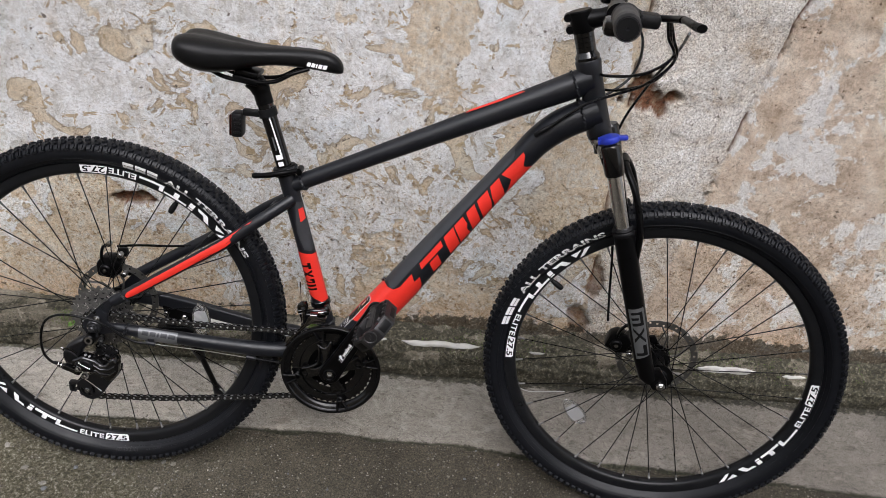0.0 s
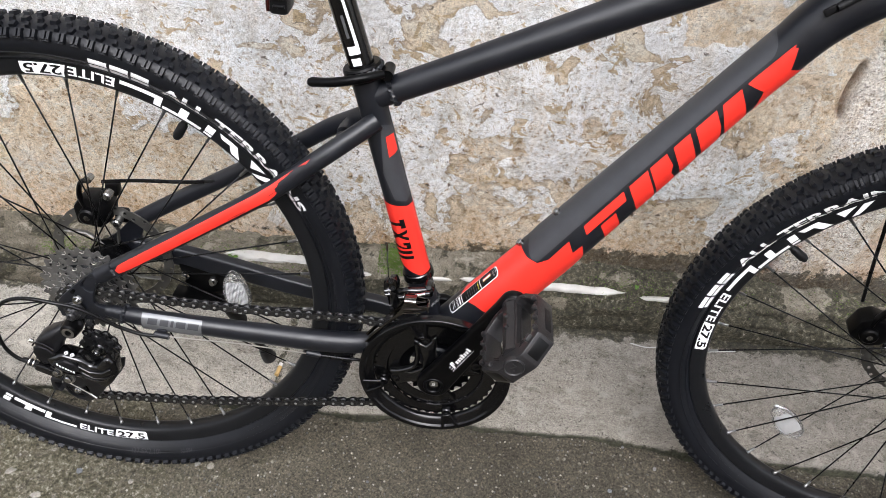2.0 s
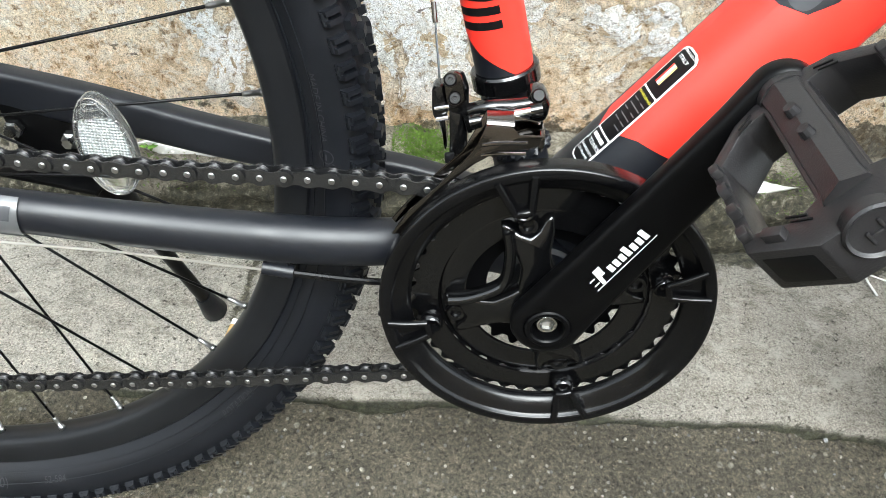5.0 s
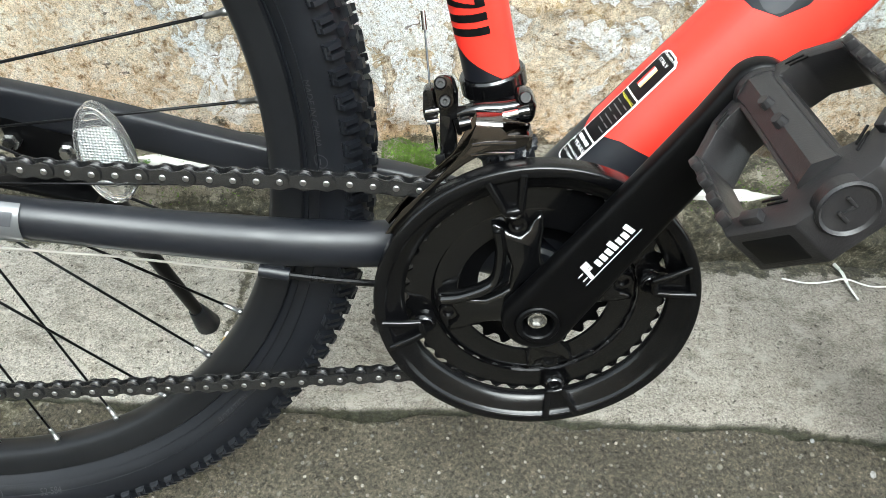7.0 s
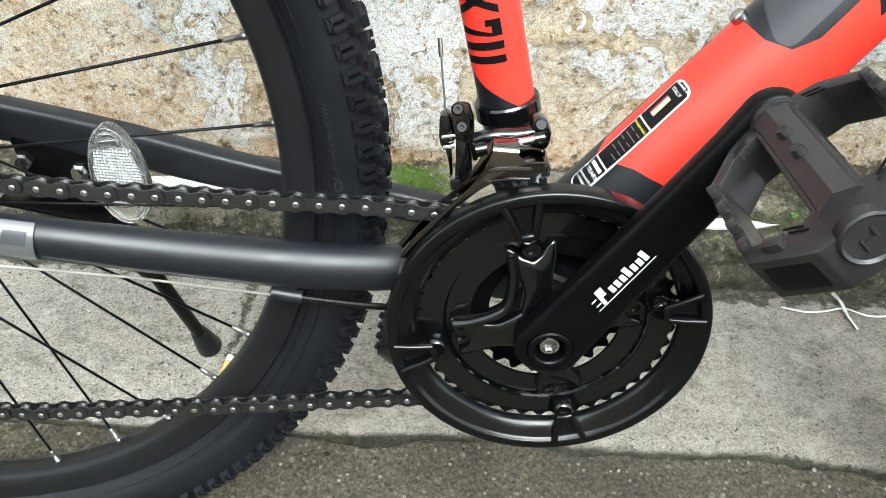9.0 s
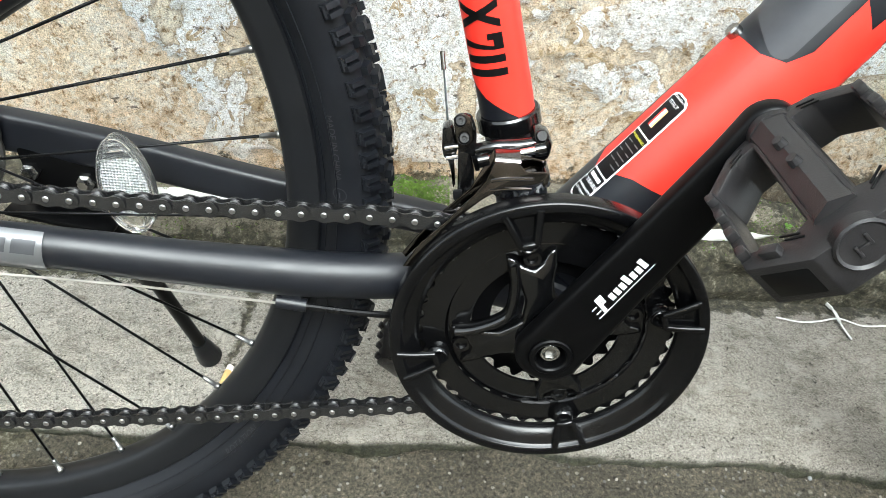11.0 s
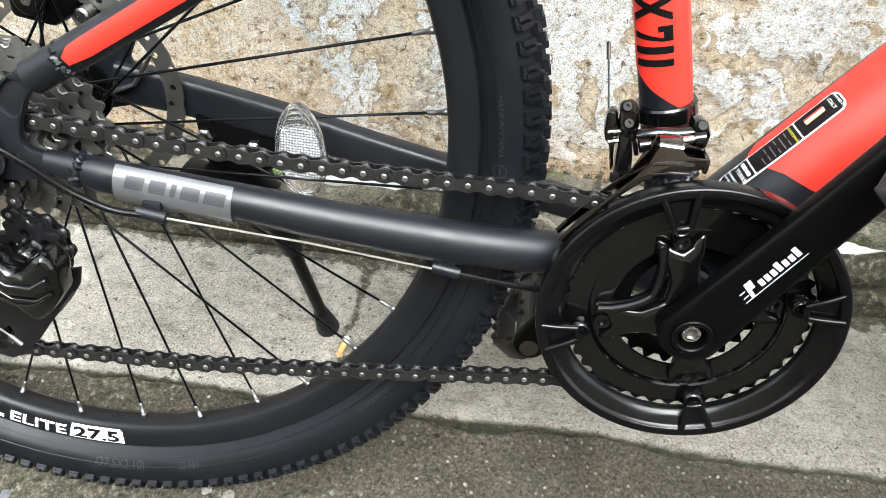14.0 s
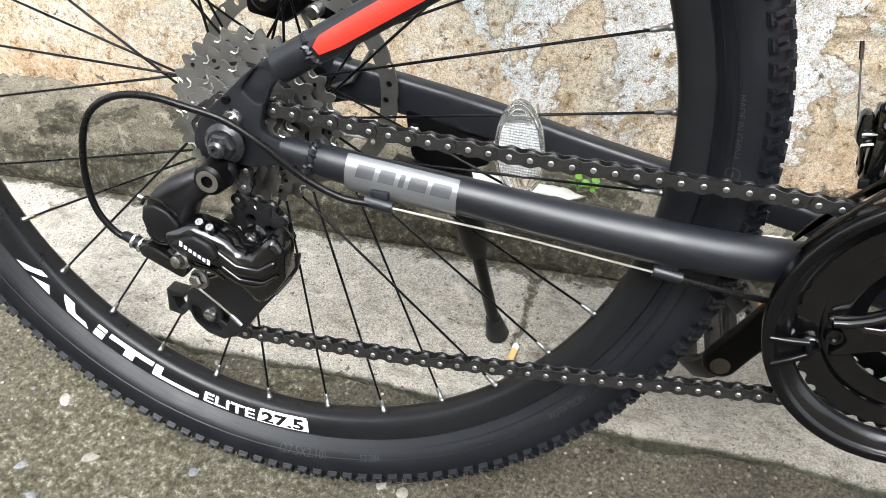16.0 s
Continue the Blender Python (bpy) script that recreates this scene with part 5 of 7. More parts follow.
rear = wheel("rear_wheel", bicycle, Matrix.Translation(REAR), 0.022, (-0.019, 0.031), 3.1, None)
hub(rear, 0.066, 0.022, (-0.019, 0.031))
rim_words(rear, -104.3)
rotor(rear, 0.048)
spoke_reflector(rear, (0.181, -0.004, 0.004), -8)
STEER = Matrix.Translation(HT_B) @ Matrix.Rotation(radians(-8.5), 4, HT_D) @ Matrix.Translation(-HT_B)
front = wheel("front_wheel", bicycle, STEER @ Matrix.Translation(AXLE_F), 0.022, (-0.031, 0.024), 2.8, None)
hub(front, 0.05, 0.022, (-0.031, 0.024))
rim_words(front, -14.5)
rotor(front, 0.042)
spoke_reflector(front, (-0.14, -0.004, -0.135), -44)
for w, a, n in ((rear, 80.4, 1), (front, 170.5, 1)):
    bars3 = [[(x, 0), (x + 0.0185, 0), (x + 0.0185, 0.0125), (x, 0.0125)] for x in (0, 0.0215, 0.043)]
    part("tyre_print", wrapped(polygons(bars3), on_sidewall(0.3055, a), 0.006, 0.002), WHITE, w, "white blocks on the tyre wall")
    wide = text_width("ALL TERRAINS", 0.0165)
    fit_u = 0.196 / wide
    base = on_sidewall(0.3055, a - 14.2)
    part("tyre_print", wrapped(flat_text("ALL TERRAINS", 0.0165, 0.00055), lambda u, v: base(u * fit_u, v * 1.05), 0.006, 0.002), WHITE, w, "white tyre lettering")
part("tyre_print", letters_on("MADE IN CHINA", 0.0055, on_sidewall(0.3115, 12.6)), RUBBER_TEXT, rear)
ring_mark = [[(0.0045 * s0 * math.cos(a0), 0.0045 * s0 * math.sin(a0)) for s0, a0 in ((1, k * PI / 10), (1, (k + 1) * PI / 10), (0.84, (k + 1) * PI / 10), (0.84, k * PI / 10))] for k in range(20)]
ring_mark += [[(-0.0016, -0.0006), (0.0022, -0.0006), (0.0022, 0.0003), (-0.0016, 0.0003)], [(0.004, 0.0030), (0.0072, 0.0058), (0.0064, 0.0066), (0.0034, 0.0038)]]
part("tyre_print", wrapped(polygons(ring_mark), on_sidewall(0.3135, 3.4)), RUBBER_TEXT, rear)
part("tyre_print", letters_on("52-584", 0.0068, on_sidewall(0.3135, -75, -1)), RUBBER_TEXT, rear)
part("tyre_print", letters_on("(27.5X2.10)", 0.0095, on_sidewall(0.3145, -89, -1)), RUBBER_TEXT, rear)
part("tyre_print", letters_on("ROTATION", 0.0072, on_sidewall(0.3135, -41.5, -1)), RUBBER_TEXT, rear)
for w, a in ((rear, 60.0), (front, 147.0)):
    b = bmesh.new()
    e = Vector((math.cos(radians(a)), 0, math.sin(radians(a))))
    lathe(b, [(0.281, 0), (0.281, 0.004), (0.272, 0.004), (0.27, 0.0052), (0.255, 0.0056), (0.25, 0.004), (0.25, 0)], 14, (0, 0, 0), e)
    part("valve", b, BLACK_PLASTIC, w, "black capped tyre valve")


# ---- drivetrain ----
def cog_outline(teeth, root=None, tip=None, n=4):
    r = 0.0127 / 2 / math.sin(math.pi / teeth)
    root, tip = root or r - 0.0022, tip or r + 0.0026
    pts = []
    for k in range(teeth):
        a = 2 * math.pi * k / teeth
        w = 2 * math.pi / teeth
        for f, q in ((-0.34, root), (-0.17, tip - 0.0016), (-0.05, tip), (0.07, tip), (0.2, tip - 0.0018), (0.36, root)):
            pts.append(((q) * math.cos(a + f * w), q * math.sin(a + f * w)))
    return pts


def cog(teeth, centre, y, thick, mat, parent, hole=None, name="cog", turn=0.0, label=""):
    b = bmesh.new()
    holes = [[(hole * math.cos(2 * math.pi * k / 40), hole * math.sin(2 * math.pi * k / 40)) for k in range(40)]] if hole else ()
    slab(b, cog_outline(teeth), y - thick / 2, y + thick / 2, 0, holes)
    bmesh.ops.transform(b, matrix=Matrix.Translation((centre[0], 0, centre[2])) @ Matrix.Rotation(radians(turn), 4, "Y"), verts=b.verts)
    return part(name, b, mat, parent, label, smooth=30)


cassette = group("cassette", bicycle, label="grey seven-speed sprocket stack")
sizes = ((30, -0.0240, 0.030), (26, -0.0300, 0.026), (21, -0.0355, 0.022), (18, -0.0405, 0.019), (16, -0.0455, 0.0165), (14, -0.0505, 0.0145), (12, -0.0555, 0.013))
for i, (teeth, y, hole) in enumerate(sizes):
    cog(teeth, REAR, y, 0.0019, COG_STEEL, cassette, hole, "sprocket", 5.0 * i)
    rim_r = 0.0127 / 2 / math.sin(math.pi / teeth)
    part("spacer", lathe(bmesh.new(), [(y - 0.0010, rim_r - 0.0105), (y - 0.0036, rim_r - 0.0125), (y - 0.0036, rim_r - 0.018), (y - 0.0010, rim_r - 0.018)], 40, REAR, closed=True), BLACK_ALLOY, cassette)
    # ramps pressed into the side of each sprocket
    b = tube([(rim_r - 0.0012, y - 0.0012, -0.0028), (rim_r - 0.0046, y - 0.0013, -0.0016), (rim_r - 0.0054, y - 0.0013, 0.0010), (rim_r - 0.0040, y - 0.0012, 0.0034)], 0.0005, 6)
    me = bpy.data.meshes.new("tooth_ramp")
    b.to_mesh(me)
    b.free()
    me.materials.append(WIRE)
    for k in range(teeth // 2 if i < 5 else 0):
        again("tooth_ramp", me, cassette, Matrix.Translation((REAR.x, 0, REAR.z)) @ Matrix.Rotation(2 * math.pi * (2 * k + 0.5 + 0.3 * i) / teeth, 4, "Y"))
    # black discs that stand for the dark inside drilled holes
    nb = max(6, teeth // 3)
    rr = 0.0127 / 2 / math.sin(math.pi / teeth) - 0.0065
    b = bmesh.new()
    lathe(b, [(-0.0014, 0), (-0.0014, 0.0015), (0.0014, 0.0015), (0.0014, 0)], 8, (rr, y, 0))
    me = bpy.data.meshes.new("sprocket_hole_dark")
    b.to_mesh(me)
    b.free()
    me.materials.append(BLACK_DECAL)
    for k in range(nb if i < 4 else 0):
        again("sprocket_hole_dark", me, cassette, Matrix.Translation(REAR) @ Matrix.Rotation(2 * math.pi * (k + 0.3 * i) / nb, 4, "Y"))
part("freewheel_body", lathe(bmesh.new(), [(-0.062, 0.0), (-0.062, 0.011), (-0.058, 0.0135), (-0.052, 0.014), (-0.022, 0.031), (-0.02, 0.031), (-0.02, 0)], 36, REAR), BLACK_ALLOY, cassette)
nut = group("axle_nut", bicycle)
part("washer", lathe(bmesh.new(), [(-0.0645, 0), (-0.0645, 0.0128), (-0.0662, 0.0132), (-0.0679, 0.0124), (-0.0679, 0)], 32, REAR), BLACK_ALLOY, nut)
b = bmesh.new()
lathe(b, [(-0.0697, 0), (-0.0697, 0.0104), (-0.0752, 0.0092), (-0.0767, 0.0075), (-0.0767, 0)], 6, REAR)
part("hex_nut", b, NUT_GREY, nut, smooth=20)
part("flange", lathe(bmesh.new(), [(-0.0677, 0), (-0.0677, 0.0135), (-0.0692, 0.0138), (-0.0722, 0.0105), (-0.0722, 0)], 32, REAR), NUT_GREY, nut)
part("axle_end", lathe(bmesh.new(), [(-0.0757, 0), (-0.0757, 0.0062), (-0.0807, 0.0058), (-0.0822, 0.004), (-0.0822, 0.0022), (-0.0802, 0.002), (-0.0802, 0)], 20, REAR), NUT_GREY, nut)

crankset = group("crankset", bicycle, label="black triple crankset with plastic chain guard")
cog(42, BB, -0.0545, 0.0022, BLACK_ALLOY, crankset, 0.0778, "chainring")
cog(32, BB, -0.0475, 0.0022, BLACK_ALLOY, crankset, 0.0485, "chainring")
cog(24, BB, -0.0395, 0.0022, BLACK_ALLOY, crankset, 0.0335, "chainring")
# big ring's web with a scalloped rim, and the ring that carries the middle one
part("ring_plate", lathe(bmesh.new(), [(-0.0490, 0.0455), (-0.0502, 0.0463), (-0.0506, 0.0478), (-0.0498, 0.0520), (-0.0508, 0.0582), (-0.0502, 0.0600), (-0.0488, 0.0606), (-0.0480, 0.0590), (-0.0478, 0.0465)], 96, BB, closed=True), LACQUER, crankset)
b = bmesh.new()
slab(b, [(r * math.cos(a), r * math.sin(a)) for a, r in [(2 * math.pi * k / 168, (0.0772, 0.0776, 0.0748, 0.0744)[k % 4]) for k in range(168)]], -0.0535, -0.0518, 0, [[(0.0615 * math.cos(2 * math.pi * k / 72), 0.0615 * math.sin(2 * math.pi * k / 72)) for k in range(72)]])
bmesh.ops.translate(b, vec=(BB.x, 0, BB.z), verts=b.verts)
part("ring_plate", b, LACQUER, crankset)
part("chain_guard", lathe(bmesh.new(), [(-0.0562, 0.0770), (-0.0580, 0.0775), (-0.0598, 0.0790), (-0.0622, 0.0826), (-0.0640, 0.0858), (-0.0648, 0.0872), (-0.0662, 0.0878), (-0.0668, 0.0884), (-0.0671, 0.0905), (-0.0670, 0.0930), (-0.0664, 0.0941), (-0.0652, 0.0946), (-0.0625, 0.0950), (-0.0555, 0.0944), (-0.055, 0.088), (-0.0548, 0.0780)], 160, BB, closed=True),
     GUARD_PLASTIC, crankset, "satin black plastic chain guard", smooth=40)
ARM_0 = 107.5


def wedge(bm, r0, r1, w0, w1, y0, y1, rim):
    """A hollow tapering lug from radius r0 out to r1: a raised rim round a sunken floor, open towards the wheel's edge."""
    floor = [(r0, -w0), (r1, -w1), (r1, w1), (r0, w0)]
    for (ax, az), (bx, bz), ya, yb in ((floor[0], floor[1], y1, y0), (floor[3], floor[2], y1, y0), (floor[0], floor[3], y1, y1)):
        sweep(bm, smooth_path([(ax, ya, az), ((ax + bx) / 2, (ya + yb) / 2 - 0.0006, (az + bz) / 2), (bx, yb, bz)], 5), rim, 8)
    vs = [bm.verts.new((x, (y1 if i in (0, 3) else y0) + 0.0022, z)) for i, (x, z) in enumerate(floor)]
    bm.faces.new(vs)
    return bm


for k in range(4):
    a = radians(ARM_0 + 90 * k)
    spin_k = Matrix.Translation(BB) @ Matrix.Rotation(-a, 4, "Y")
    b = wedge(bmesh.new(), 0.0685, 0.0900, 0.0042, 0.0098, -0.0664, -0.0652, 0.0023)
    bmesh.ops.transform(b, matrix=spin_k, verts=b.verts)
    part("guard_tab", b, GUARD_PLASTIC, crankset, smooth=60)
    b = bmesh.new()
    lathe(b, [(-0.0606, 0), (-0.0606, 0.0024), (-0.0622, 0.0030), (-0.0632, 0.0048), (-0.0620, 0.0062), (-0.0560, 0.0066), (-0.0560, 0)], 20, BB + Vector((0.0668 * math.cos(a), 0, 0.0668 * math.sin(a))))
    part("guard_bolt", b, LACQUER, crankset, smooth=50)
    # spider arm: a waisted leg that forks into two claws round its ring bolt
    b = bmesh.new()
    slab(b, [(0.008, -0.0155), (0.018, -0.0118), (0.028, -0.0088), (0.036, -0.0100), (0.046, -0.0140), (0.0570, -0.0150), (0.0550, -0.0095), (0.0500, -0.0068), (0.0470, 0.0), (0.0500, 0.0068), (0.0550, 0.0095), (0.0570, 0.0150), (0.046, 0.0140), (0.036, 0.0100), (0.028, 0.0088), (0.018, 0.0118), (0.008, 0.0155)], -0.0605, -0.0500, 0.0026)
    for v in b.verts:
        if v.co.y < -0.055:
            v.co.y += 0.005 * max(0.0, min(1.0, (v.co.x - 0.02) / 0.03)) - 0.0035 * (1 - min(1.0, abs(v.co.z) / 0.012))
    bmesh.ops.transform(b, matrix=spin_k, verts=b.verts)
    part("spider_arm", b, LACQUER, crankset, smooth=60)
    b = bmesh.new()
    lathe(b, [(-0.0524, 0), (-0.0524, 0.0030), (-0.0548, 0.0033), (-0.0552, 0.0052), (-0.0535, 0.0062), (-0.048, 0.0064), (-0.048, 0)], 20, BB + Vector((0.0525 * math.cos(a), 0, 0.0525 * math.sin(a))))
    part("ring_bolt", b, LACQUER, crankset, smooth=50)
    # rib that loops from one arm to the next, inside the middle ring
    if k == 0:
        base = ARM_0 + 90 * k
        pts = [BB + Vector((r * math.cos(radians(base + d)), y, r * math.sin(radians(base + d)))) for r, d, y in ((0.0535, 12, -0.0555), (0.042, 17, -0.0572), (0.0315, 31, -0.058), (0.0285, 47, -0.0582), (0.0335, 63, -0.0578), (0.045, 74, -0.0565), (0.0545, 77, -0.0550))]
        part("spider_rib", tube(smooth_path(pts, 6), 0.0056, 12, squash=0.62), LACQUER, crankset, smooth=60)
ARM_A = 62.8
ARM = Vector((math.cos(radians(ARM_A)), 0, math.sin(radians(ARM_A))))


def crank_arm(sign):
    b = bmesh.new()
    n = 0.172
    pts = arc(0, 0, 0.0205, 100, 260, 14) + [(0.05, -0.0172), (0.10, -0.0152), (0.15, -0.0142)] + arc(n, 0, 0.0148, -88, 88, 12) + [(0.15, 0.0142), (0.10, 0.0152), (0.05, 0.0172)]
    slab(b, pts, 0.0, 0.0135, 0.0036, [[(0.0108 * math.cos(2 * PI * k / 24), 0.0108 * math.sin(2 * PI * k / 24)) for k in range(24)]] if sign > 0 else ())
    for v in b.verts:
        t = v.co.x / n
        v.co.y = -v.co.y - 0.0665 - 0.0145 * t
    bmesh.ops.transform(b, matrix=Matrix.Rotation(-radians(ARM_A), 4, "Y"), verts=b.verts)
    if sign < 0:
        for v in b.verts:
            v.co = (-v.co.x, -v.co.y, -v.co.z)
    bmesh.ops.translate(b, vec=BB, verts=b.verts)
    return b


part("crank_arm", crank_arm(1), BLACK_ALLOY, crankset, "matte black alloy crank arm", smooth=50)
part("crank_arm", crank_arm(-1), BLACK_ALLOY, crankset, smooth=50)
part("spindle", lathe(bmesh.new(), [(-0.07, 0), (-0.07, 0.012), (0.07, 0.012), (0.07, 0)], 20, BB), BLACK_ALLOY, crankset)
part("cap_ring", lathe(bmesh.new(), [(-0.0695, 0.0088), (-0.0802, 0.0090), (-0.0810, 0.0098), (-0.0812, 0.0118), (-0.0803, 0.0126), (-0.078, 0.0126), (-0.0695, 0.0108)], 40, BB, closed=True), BLACK_ALLOY, crankset)
part("socket_floor", lathe(bmesh.new(), [(-0.0700, 0), (-0.0700, 0.0092)], 28, BB), BLACK_ALLOY, crankset)
b = bmesh.new()
lathe(b, [(-0.0705, 0.0078), (-0.0718, 0.0082), (-0.0728, 0.0074), (-0.0732, 0.0066), (-0.0760, 0.0064), (-0.0768, 0.0056), (-0.0768, 0.0040), (-0.0735, 0.0037), (-0.0735, 0.0)], 28, BB)
part("crank_bolt", b, CHROME, crankset, "bright steel crank bolt")
part("bolt_socket", lathe(bmesh.new(), [(-0.0742, 0), (-0.0742, 0.0037), (-0.0766, 0.0041)], 6, BB), STEEL, crankset)


def on_arm(u, v):
    t = u / 0.172
    return BB + ARM * u + Vector((-ARM.z, 0, ARM.x)) * v + Vector((0, -0.0804 - 0.0145 * t, 0))


letters = [[(0.0485, -0.0052), (0.0512, -0.0052), (0.0548, 0.0052), (0.0521, 0.0052)], [(0.0536, 0.001), (0.0562, 0.001), (0.0576, 0.0052), (0.055, 0.0052)], [(0.0523, -0.0008), (0.0558, -0.0008), (0.0562, 0.0006), (0.0527, 0.0006)]]
letters += [[(0.0585 + 0.0047 * k, -0.0036), (0.0618 + 0.0047 * k, -0.0036), (0.0626 + 0.0047 * k, h), (0.0593 + 0.0047 * k, h)] for k, h in enumerate((0.0012, 0.0012, 0.0012, 0.0034, 0.0012, 0.0012, 0.0034))]
letters += [[(0.043, -0.0061), (0.0925, -0.0061), (0.0925, -0.0056), (0.043, -0.0056)], [(0.0445, -0.003), (0.0485, -0.003), (0.0487, -0.0023), (0.0447, -0.0023)], [(0.045, 0.0008), (0.049, 0.0008), (0.0492, 0.0015), (0.0452, 0.0015)]]
part("arm_print", wrapped(polygons(letters), lambda u, v: on_arm(u * 0.93 - 0.001, v * 0.95 + 0.0012)), WHITE, crankset, "small white bars of print")


def pedal(side):
    """Caged plastic platform on its axle; built about its own centre, w outward, u along the cage."""
    ped = group("pedal", bicycle, label="dusty black plastic platform pedal with moulded pins")
    tilt = 51.0
    u = Vector((math.cos(radians(tilt)), 0, math.sin(radians(tilt))))
    nrm = Vector((-u.z, 0, u.x))
    wv = Vector((0, -1, 0)) * side
    org = (BB + ARM * 0.1725 * side) + wv * 0.086
    m = Matrix(((u.x, nrm.x, wv.x, org.x), (u.y, nrm.y, wv.y, org.y), (u.z, nrm.z, wv.z, org.z), (0, 0, 0, 1)))

    def add(name, b, mat, label=""):
        bmesh.ops.transform(b, matrix=m, verts=b.verts)
        return part(name, b, mat, ped, label)

    b = bmesh.new()
    outline = [(-0.040, 0.027), (-0.023, 0.011), (-0.012, 0.007), (0.012, 0.007), (0.023, 0.011), (0.040, 0.027), (0.040, 0.086), (0.0165, 0.1035), (-0.0165, 0.1035), (-0.040, 0.086)]
    holes = [[(-0.0345, 0.0305), (-0.0205, 0.0175), (-0.0102, 0.0165), (-0.0102, 0.082), (-0.0195, 0.0855), (-0.0345, 0.0785)], [(0.0345, 0.0305), (0.0345, 0.0785), (0.0195, 0.0855), (0.0102, 0.082), (0.0102, 0.0165), (0.0205, 0.0175)]]
    slab(b, outline, -0.0165, 0.007, 0.001, holes)
    add("cage", b, PEDAL_PLASTIC)
    b = bmesh.new()
    sweep(b, [(0, 0, 0.004), (0, 0, 0.012), (0, 0, 0.02), (0, 0, 0.08), (0, 0, 0.088)], [0.0125, 0.0125, 0.0115, 0.0115, 0.0125], 8, squash=0.95)
    add("axle_body", b, PEDAL_PLASTIC)
    add("axle", tube([(0, 0, -0.006), (0, 0, 0.012)], 0.0085, 20), DARK_CHROME)
    add("collar", lathe(bmesh.new(), [(0.0, 0), (0.0, 0.0118), (0.008, 0.0128), (0.012, 0.0125), (0.012, 0)], 24, (0, 0, 0), (0, 0, 1)), PEDAL_PLASTIC)
    add("end_cap", lathe(bmesh.new(), [(0.099, 0), (0.099, 0.0112), (0.1045, 0.0112), (0.1056, 0.0104), (0.1046, 0.0092), (0.1046, 0)], 28, (0, 0, 0), (0, 0, 1)), PEDAL_PLASTIC, "round end cap with a raised mark")
    for x, z, w, h in ((-0.003, -0.001, 0.0013, 0.006), (-0.0005, 0.0, 0.005, 0.0013), (0.0025, 0.002, 0.0013, 0.006)):
        b = bmesh.new()
        block(b, (x, z, 0.105), (w, h, 0.0012), 0.0003)
        add("raised_mark", b, PEDAL_PLASTIC)
    for sgn in (-1, 1):
        for k in range(4):
            b = bmesh.new()
            block(b, (sgn * 0.0372, 0.0082, 0.034 + 0.0148 * k), (0.0046, 0.0062, 0.0058), 0.0010)
            add("pin", b, PEDAL_PLASTIC)
        b = bmesh.new()
        block(b, (sgn * 0.0275, 0.0082, 0.088), (0.0085, 0.0060, 0.0046), 0.0008, Matrix.Rotation(radians(36 * sgn), 4, "Y"))
        add("pin", b, PEDAL_PLASTIC)
        b = bmesh.new()
        lathe(b, [(0.0, 0), (0.0, 0.0030), (0.0042, 0.0024), (0.0042, 0)], 10, (0, 0.0105, 0.036 + 0.0085 * (sgn + 1)), (0, 1, 0))
        add("pin", b, PEDAL_PLASTIC)
        # black strips and slabs stand for the shade inside grooves and end slots
        for zz in (0.0, 0.0032):
            for cu, cw in ((0.0185, 0.0145), (0.0175, 0.0875)):
                b = bmesh.new()
                block(b, (sgn * (cu + zz * 0.3), 0.0072, cw + zz * (1 if cw < 0.05 else -1)), (0.0085, 0.0008, 0.0010), 0.0002, Matrix.Rotation(radians((-28 if cw < 0.05 else 36) * sgn), 4, "Y"))
                add("groove", b, BLACK_DECAL)
        b = bmesh.new()
        block(b, (sgn * 0.0396, -0.0085, 0.056), (0.0014, 0.009, 0.034), 0.0005)
        add("side_reflector", b, ORANGE if side < 0 else BLACK_PLASTIC, "amber side reflector" if side < 0 else "dark side reflector")
        b = bmesh.new()
        out = Vector((0.0235 * 0 + 0.597 * sgn, 0, 0.802))
        block(b, Vector((sgn * 0.02875, -0.005, 0.0945)) - out * 0.0017, (0.0215, 0.016, 0.004), 0.0012, Matrix.Rotation(radians(36.7 * sgn), 4, "Y"))
        add("end_slot_shade", b, BLACK_DECAL)
    return ped


pedal(1)
pedal(-1)


# chain
def chain_line():
    c0 = Vector((REAR.x, REAR.z))
    r0 = 0.0127 / 2 / math.sin(math.pi / 12)
    rp = 0.0215
    up, lo = Vector((0.0128, 0.2735)), Vector((-0.0224, 0.2027))
    bb, rb = Vector((BB.x, BB.z)), 0.0127 / 2 / math.sin(math.pi / 32)
    pts = []

    def turn(c, r, a0, a1):
        n = max(4, int(abs(a1 - a0) / 6))
        for i in range(n + 1):
            a = radians(a0 + (a1 - a0) * i / n)
            pts.append(Vector((c.x + r * math.cos(a), c.y + r * math.sin(a))))

    turn(bb, rb, -82, 91)
    pts.append(Vector((0.33, 0.3652)))
    pts.append(Vector((0.26, 0.3632)))
    pts.append(Vector((0.19, 0.3622)))
    pts.append(Vector((0.11, 0.363)))
    turn(c0, r0, 86, 290)
    turn(up, rp, 120, -40)
    turn(lo, rp, 140, 276)
    pts.append(Vector((0.12, 0.1900)))
    pts.append(Vector((0.245, 0.2055)))
    turn(bb, rb, -98, -82)
    return pts


line2 = chain_line()
cum = [0.0]
for p, q in zip(line2, line2[1:]):
    cum.append(cum[-1] + (q - p).length)
n_links = int(round(cum[-1] / 0.0127))
n_links -= n_links % 2
spots = []
for k in range(n_links):
    s = cum[-1] * k / n_links
    spots.append(Vector((float(np.interp(s, cum, [p.x for p in line2])), float(np.interp(s, cum, [p.y for p in line2])))))


